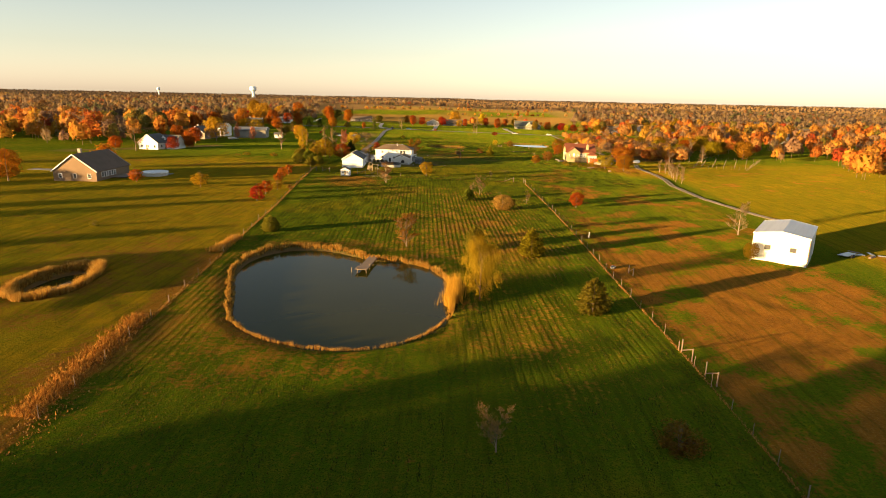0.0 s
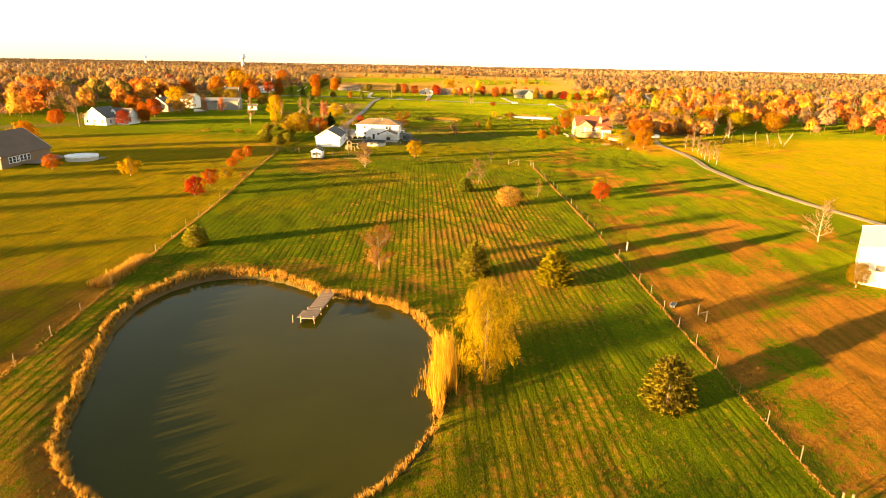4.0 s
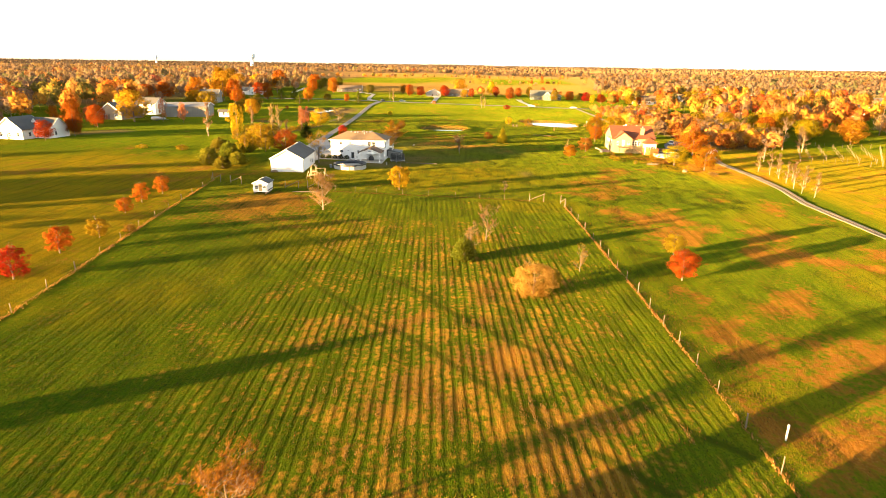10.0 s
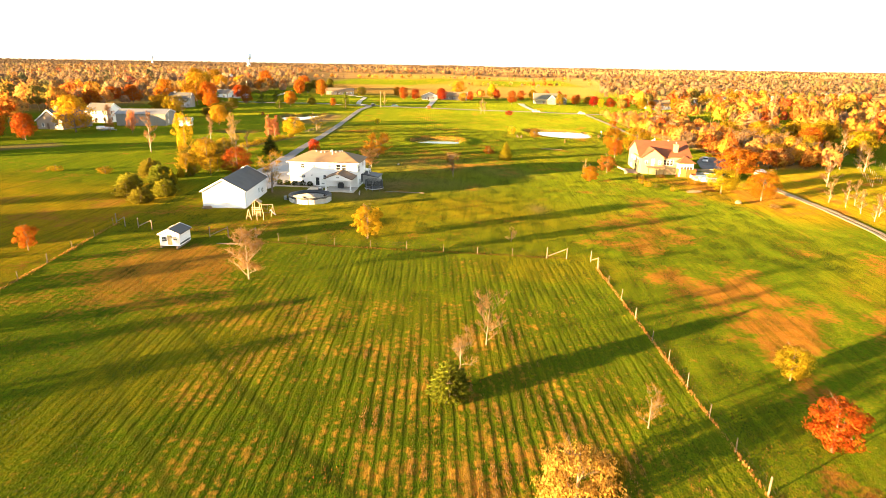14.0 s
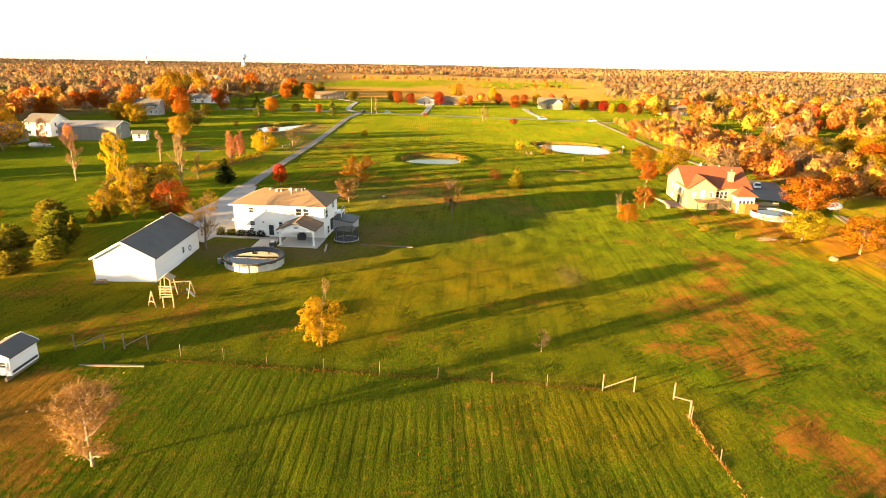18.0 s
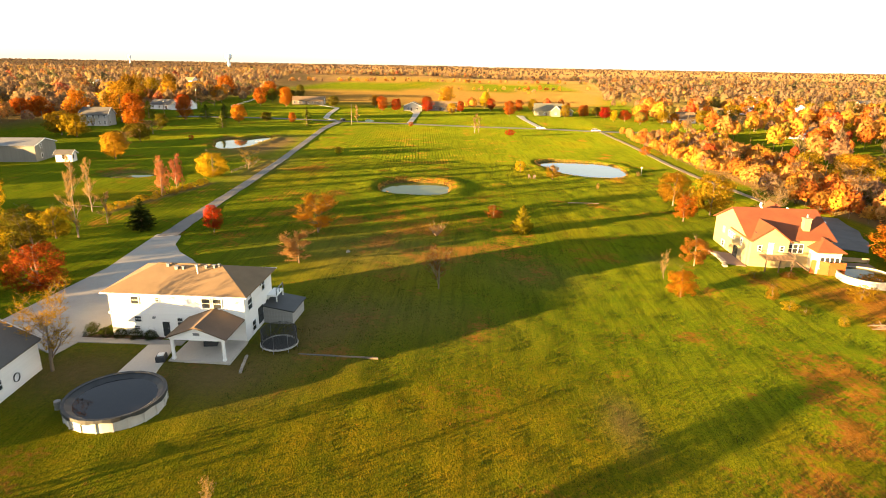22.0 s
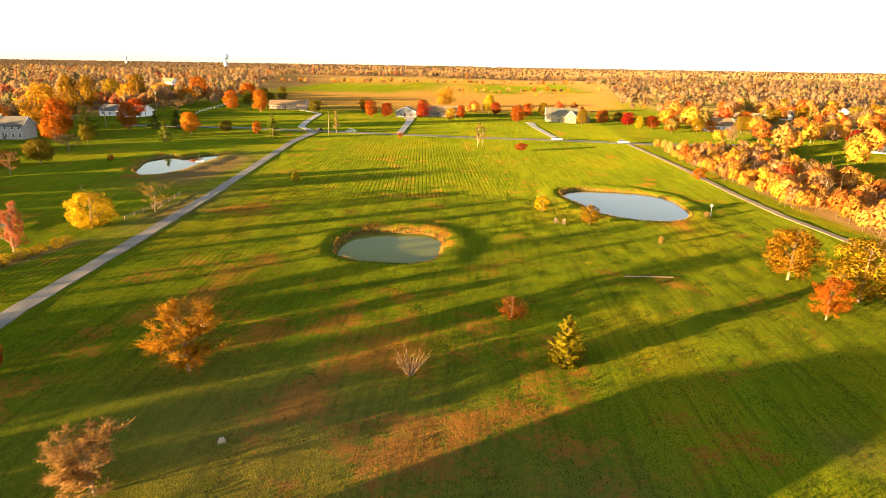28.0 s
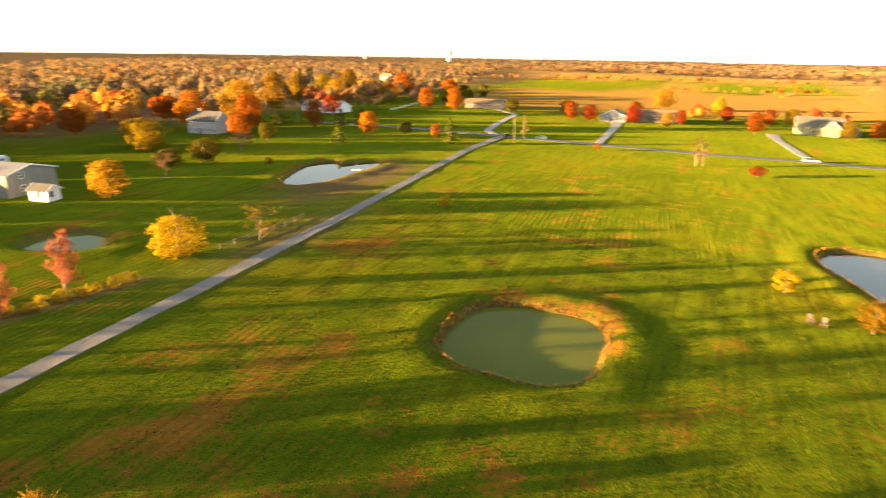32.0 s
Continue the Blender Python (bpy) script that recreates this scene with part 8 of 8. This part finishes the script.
# ---- reeds, dry grass and turf: too many to count ----
def blades(name, xs, ys, zs, tall, wide, cols, seed, label, category, mt=None, lean=0.35, per=2, lie=0.0):
    """Tufts of upright blades with a colour each; lie: metres by which they are laid along the mown rows."""
    rng = np.random.RandomState(seed)
    xs, ys, zs, tall, wide = (np.repeat(np.broadcast_to(a, np.shape(xs)), per) for a in (xs, ys, zs, tall, wide))
    n = len(xs)
    a = rng.uniform(0, 2 * math.pi, n)
    ux, uy = np.cos(a) * wide * 0.5, np.sin(a) * wide * 0.5
    lx, ly = rng.normal(0, lean, n) * tall, rng.normal(0, lean, n) * tall
    if lie:
        d = lie * rng.choice((-1, 1), n) * rng.uniform(0.4, 1.3, n)
        lx, ly, ux, uy = lx * 0.4 - 0.088 * d, ly * 0.4 + d, ux * 0.5 + 0.25 * wide, uy * 0.3
    h = tall * rng.uniform(0.7, 1.25, n)
    v = np.empty((n, 3, 3), np.float32)
    v[:, 0] = np.stack([xs - ux, ys - uy, zs - 0.04], 1)
    v[:, 1] = np.stack([xs + ux, ys + uy, zs - 0.04], 1)
    v[:, 2] = np.stack([xs + lx, ys + ly, zs + h], 1)
    me = soup(name, v.reshape(-1, 3), np.arange(3 * n).reshape(-1, 3))
    c = np.ones((n, 3, 4), np.float32)
    c[:, :, :3] = np.repeat(cols, per, 0)[:, None, :] * rng.uniform(0.7, 1.3, (n, 1, 1))
    me.attributes.new("tint", "FLOAT_COLOR", "POINT").data.foreach_set("color", c.ravel())
    return tagged(link(name, me, mt or TURF), label, category, kind="stuff")


def turf_material():
    m, t, p = shader("grass_blades", 0.85)
    c = node(t, "Attribute", attribute_name="tint").outputs["Color"]
    t.links.new(c, p.inputs["Base Color"])
    p.inputs["Specular IOR Level"].default_value = 0.15
    tr = node(t, "BsdfTranslucent", {"Color": c})
    mix = node(t, "MixShader", {0: 0.45, 1: p.outputs[0], 2: tr.outputs[0]})
    t.links.new(mix.outputs[0], t.nodes["Material Output"].inputs[0])
    return m


TURF = turf_material()
rg = np.random.RandomState(77)


def pond_ring(key, n, lo, hi, tall, seed, label, extra=None, wide=0.10, per=5):
    cx, cy, rx, ry, turn, wob, drop, rim = PONDS[key]
    x, y = rg.uniform(cx - rx * 1.6, cx + rx * 1.6, n * 12), rg.uniform(cy - ry * 1.6, cy + ry * 1.6, n * 12)
    d = blob(x, y, cx, cy, rx, ry, turn, wob) + 0.25 * waves(x, y, seed, 4)
    k = np.where((d > lo) & (d < hi))[0][:n]
    x, y = x[k], y[k]
    t = tall * (1 + 0.35 * waves(x, y, seed + 1, 5))
    if extra is not None:
        t = t * (1 + extra(x, y))
    cols = np.array([(0.44, 0.25, 0.04), (0.34, 0.18, 0.026), (0.48, 0.30, 0.07), (0.26, 0.13, 0.02)])[rg.randint(0, 4, len(x))]
    blades("reeds_" + key, x, y, land(x, y), t, wide, cols, seed, label, "reeds", lean=0.28, per=per)


pond_ring("near", 5200, -0.15, 0.7, 0.5, 5, "tan dry reeds round the farm pond", lambda x, y: 1.2 * spot(x, y, -2.0, 92, 2.5, 7) + 0.5 * step(y, 96, 104), 0.055, 10)
pond_ring("mid", 1900, -0.2, 0.3, 0.40, 6, "tan dry reeds round the silty pond", None, 0.06, 8)
pond_ring("left", 2400, 0.0, 1.6, 0.7, 7, "tan reeds on the small pond's bank", lambda x, y: 0.8 * step(x, -62, -58))
pond_ring("east", 1800, -0.1, 0.9, 0.22, 8, "short dry grass round the pond")
pond_ring("north", 500, -0.1, 0.6, 0.22, 9, "short dry grass on the lane pond's bank")
# cat-tail clump on the east bank of the near pond
x, y = rg.normal(-1.5, 0.55, 700), rg.normal(90.2, 2.3, 700)
blades("cattails", x, y, land(x, y), 2.2, 0.07, np.array([(0.50, 0.29, 0.03)]) * rg.uniform(0.6, 1.1, (700, 1)), 12, "thick clump of tall golden cat-tails", "reeds", lean=0.12, per=9)
# dry grass left standing along the fences
for nm, fn, y0, y1, n, w, tall in (("fence_grass_east", right_fence, 42, 214, 3400, 0.11, 0.15), ("fence_grass_west", left_fence, 42, 224, 3600, 0.2, 0.15)):
    y = rg.uniform(y0, y1, n)
    x = fn(y) + rg.normal(0, w, n) * (1 + (4.5 if nm.endswith("west") else 0) * step(-y, -72, -50))
    cols = np.array([(0.34, 0.17, 0.035), (0.26, 0.12, 0.026), (0.40, 0.22, 0.06)])[rg.randint(0, 3, n)]
    blades(nm, x, y, land(x, y), tall, 0.12, cols, 13, "strip of dry grass standing along the wire fence", "grass")
y = rg.uniform(50, 76, 2600)
x = left_fence(y) - 1.6 + rg.normal(0, 0.8, 2600)
blades("verge_reeds", x, y, land(x, y), 0.42, 0.09, np.array([(0.36, 0.16, 0.022), (0.28, 0.11, 0.016), (0.40, 0.20, 0.035)])[rg.randint(0, 3, 2600)], 15, "rusty dry reeds along the west fence", "reeds")
x, y = rg.normal(-46.6, 0.55, 900), rg.uniform(107.5, 119.5, 900)
blades("fence_reeds", x, y, land(x, y), 0.8, 0.09, np.array([(0.46, 0.24, 0.03), (0.36, 0.17, 0.022), (0.42, 0.25, 0.05)])[rg.randint(0, 3, 900)], 16, "clump of tall golden reeds against the west fence", "reeds", lean=0.2, per=4)
x = rg.uniform(-32, 15, 1500)
y = 217.4 + rg.normal(0, 0.22, 1500)
blades("fence_grass_north", x, y, land(x, y), 0.13, 0.08, np.array([(0.17, 0.095, 0.015)]) * rg.uniform(0.6, 1.2, (1500, 1)), 14, "strip of dry grass under the back fence", "grass")


def turf(name, n, x0, x1, y0, y1, tall, wide, seed, label):
    x, y = rg.uniform(x0, x1, n), rg.uniform(y0, y1, n)
    lfn, rfn = left_fence(y), right_fence(y)
    infield = (x > lfn) & (x < rfn) & (y < 216)
    # stalks stand on the ridges between the furrows
    q = x + 0.088 * y
    ridge = (np.round(q / 1.02 - 0.58) + 0.58) * 1.02 - 0.088 * y + rg.normal(0, 0.17, n)
    x = np.where(infield & (rg.uniform(0, 1, n) < 0.75), ridge, x)
    past = (x > rfn) & (y < 215) & (x < 72)
    dr = 0.16 * waves(x, y, 11, 26) + infield * (0.35 * spot(x, y, -28, 66, 12, 14) + 0.4 * spot(x, y, -37, 84, 5, 18) + 0.3 * spot(x, y, 14, 74, 9, 20) + 0.42 * spot(x, y, -2, 150, 17, 42) + 0.30 * spot(x, y, 10, 120, 10, 22)) + past * (0.25 + 0.55 * step(-y, -178, -120)) + 0.45 * spot(x, y, -43, 208, 8, 6) + 0.3 * spot(x, y, -12, 332, 14, 5)
    lw = (x < lfn) & (y < 250)
    keep = np.ones(n, bool)
    for cx, cy, rx, ry, turn, wob, drop, rim in PONDS.values():
        keep &= blob(x, y, cx, cy, rx, ry, turn, wob) > 0.3
    keep &= ~((x > -58) & (x < -25) & (y > 236) & (y < 302)) & ~((np.abs(x + 57 + (y - 300) * 0.078) < 3) & (y > 295))
    keep &= ~((x > 44) & (x < 64) & (y > 296) & (y < 318)) & ~((x > 72) & (x < 79) & (y > 195))
    keep &= ~((x > 56) & (x < 78) & (y > 116) & (y < 140))
    x, y, dr, lw = x[keep], y[keep], dr[keep], lw[keep]
    m = len(x)
    g = np.stack([rg.uniform(0.04, 0.10, m), rg.uniform(0.065, 0.115, m), rg.uniform(0.003, 0.007, m)], 1)
    s = np.stack([rg.uniform(0.13, 0.21, m), rg.uniform(0.062, 0.10, m), rg.uniform(0.008, 0.017, m)], 1)
    o = np.stack([rg.uniform(0.15, 0.24, m), rg.uniform(0.085, 0.125, m), rg.uniform(0.004, 0.008, m)], 1)
    g, o, s = g * 0.54, o * 0.7, s * 0.82
    c = np.where((rg.uniform(0, 1, m) < np.clip(dr * 1.5 - 0.04, 0.01, 0.95))[:, None], s, np.where(lw[:, None], o, g))
    blades(name, x, y, land(x, y), tall * rg.uniform(0.5, 1.4, m), wide, c, seed, label, "grass", per=1, lean=0.6, lie=0.16 if name == "turf_field" else 0.0)


def stubble(n, seed):
    """Straw left standing along the rows of the dry middle of the field."""
    x, y = rg.uniform(-26, 24, n), rg.uniform(100, 205, n)
    q = x + 0.088 * y
    x = (np.round(q / 1.02 - 0.58) + 0.58) * 1.02 - 0.088 * y + rg.normal(0, 0.13, n)
    d = 0.5 * spot(x, y, 0, 152, 15, 40) + 0.35 * spot(x, y, 10, 122, 9, 20) + 0.30 * waves(x, y, 11, 26) + 0.30 * waves(x, y, 61, 7)
    k = (d > 0.42) & (x < right_fence(y) - 1)
    x, y = x[k], y[k]
    m = len(x)
    c = np.array([(0.29, 0.155, 0.04), (0.22, 0.11, 0.026), (0.35, 0.205, 0.06)])[rg.randint(0, 3, m)]
    blades("stubble", x, y, land(x, y), 0.07 * rg.uniform(0.5, 1.5, m), 0.06, c, seed, "bright straw stubble left along the rows", "stubble", per=1, lean=0.7, lie=0.26)


stubble(330000, 31)
turf("turf_field", 260000, -46, 30, 40, 218, 0.11, 0.12, 21, "mown grass and straw stalks standing in rows")
turf("turf_pasture", 110000, 24, 74, 40, 240, 0.08, 0.08, 22, "dry pasture grass tufts")
turf("turf_lawn", 200000, -60, 60, 218, 400, 0.11, 0.13, 23, "rough lawn grass tufts")
turf("turf_west", 60000, -90, -44, 70, 235, 0.06, 0.09, 24, "olive lawn grass tufts")
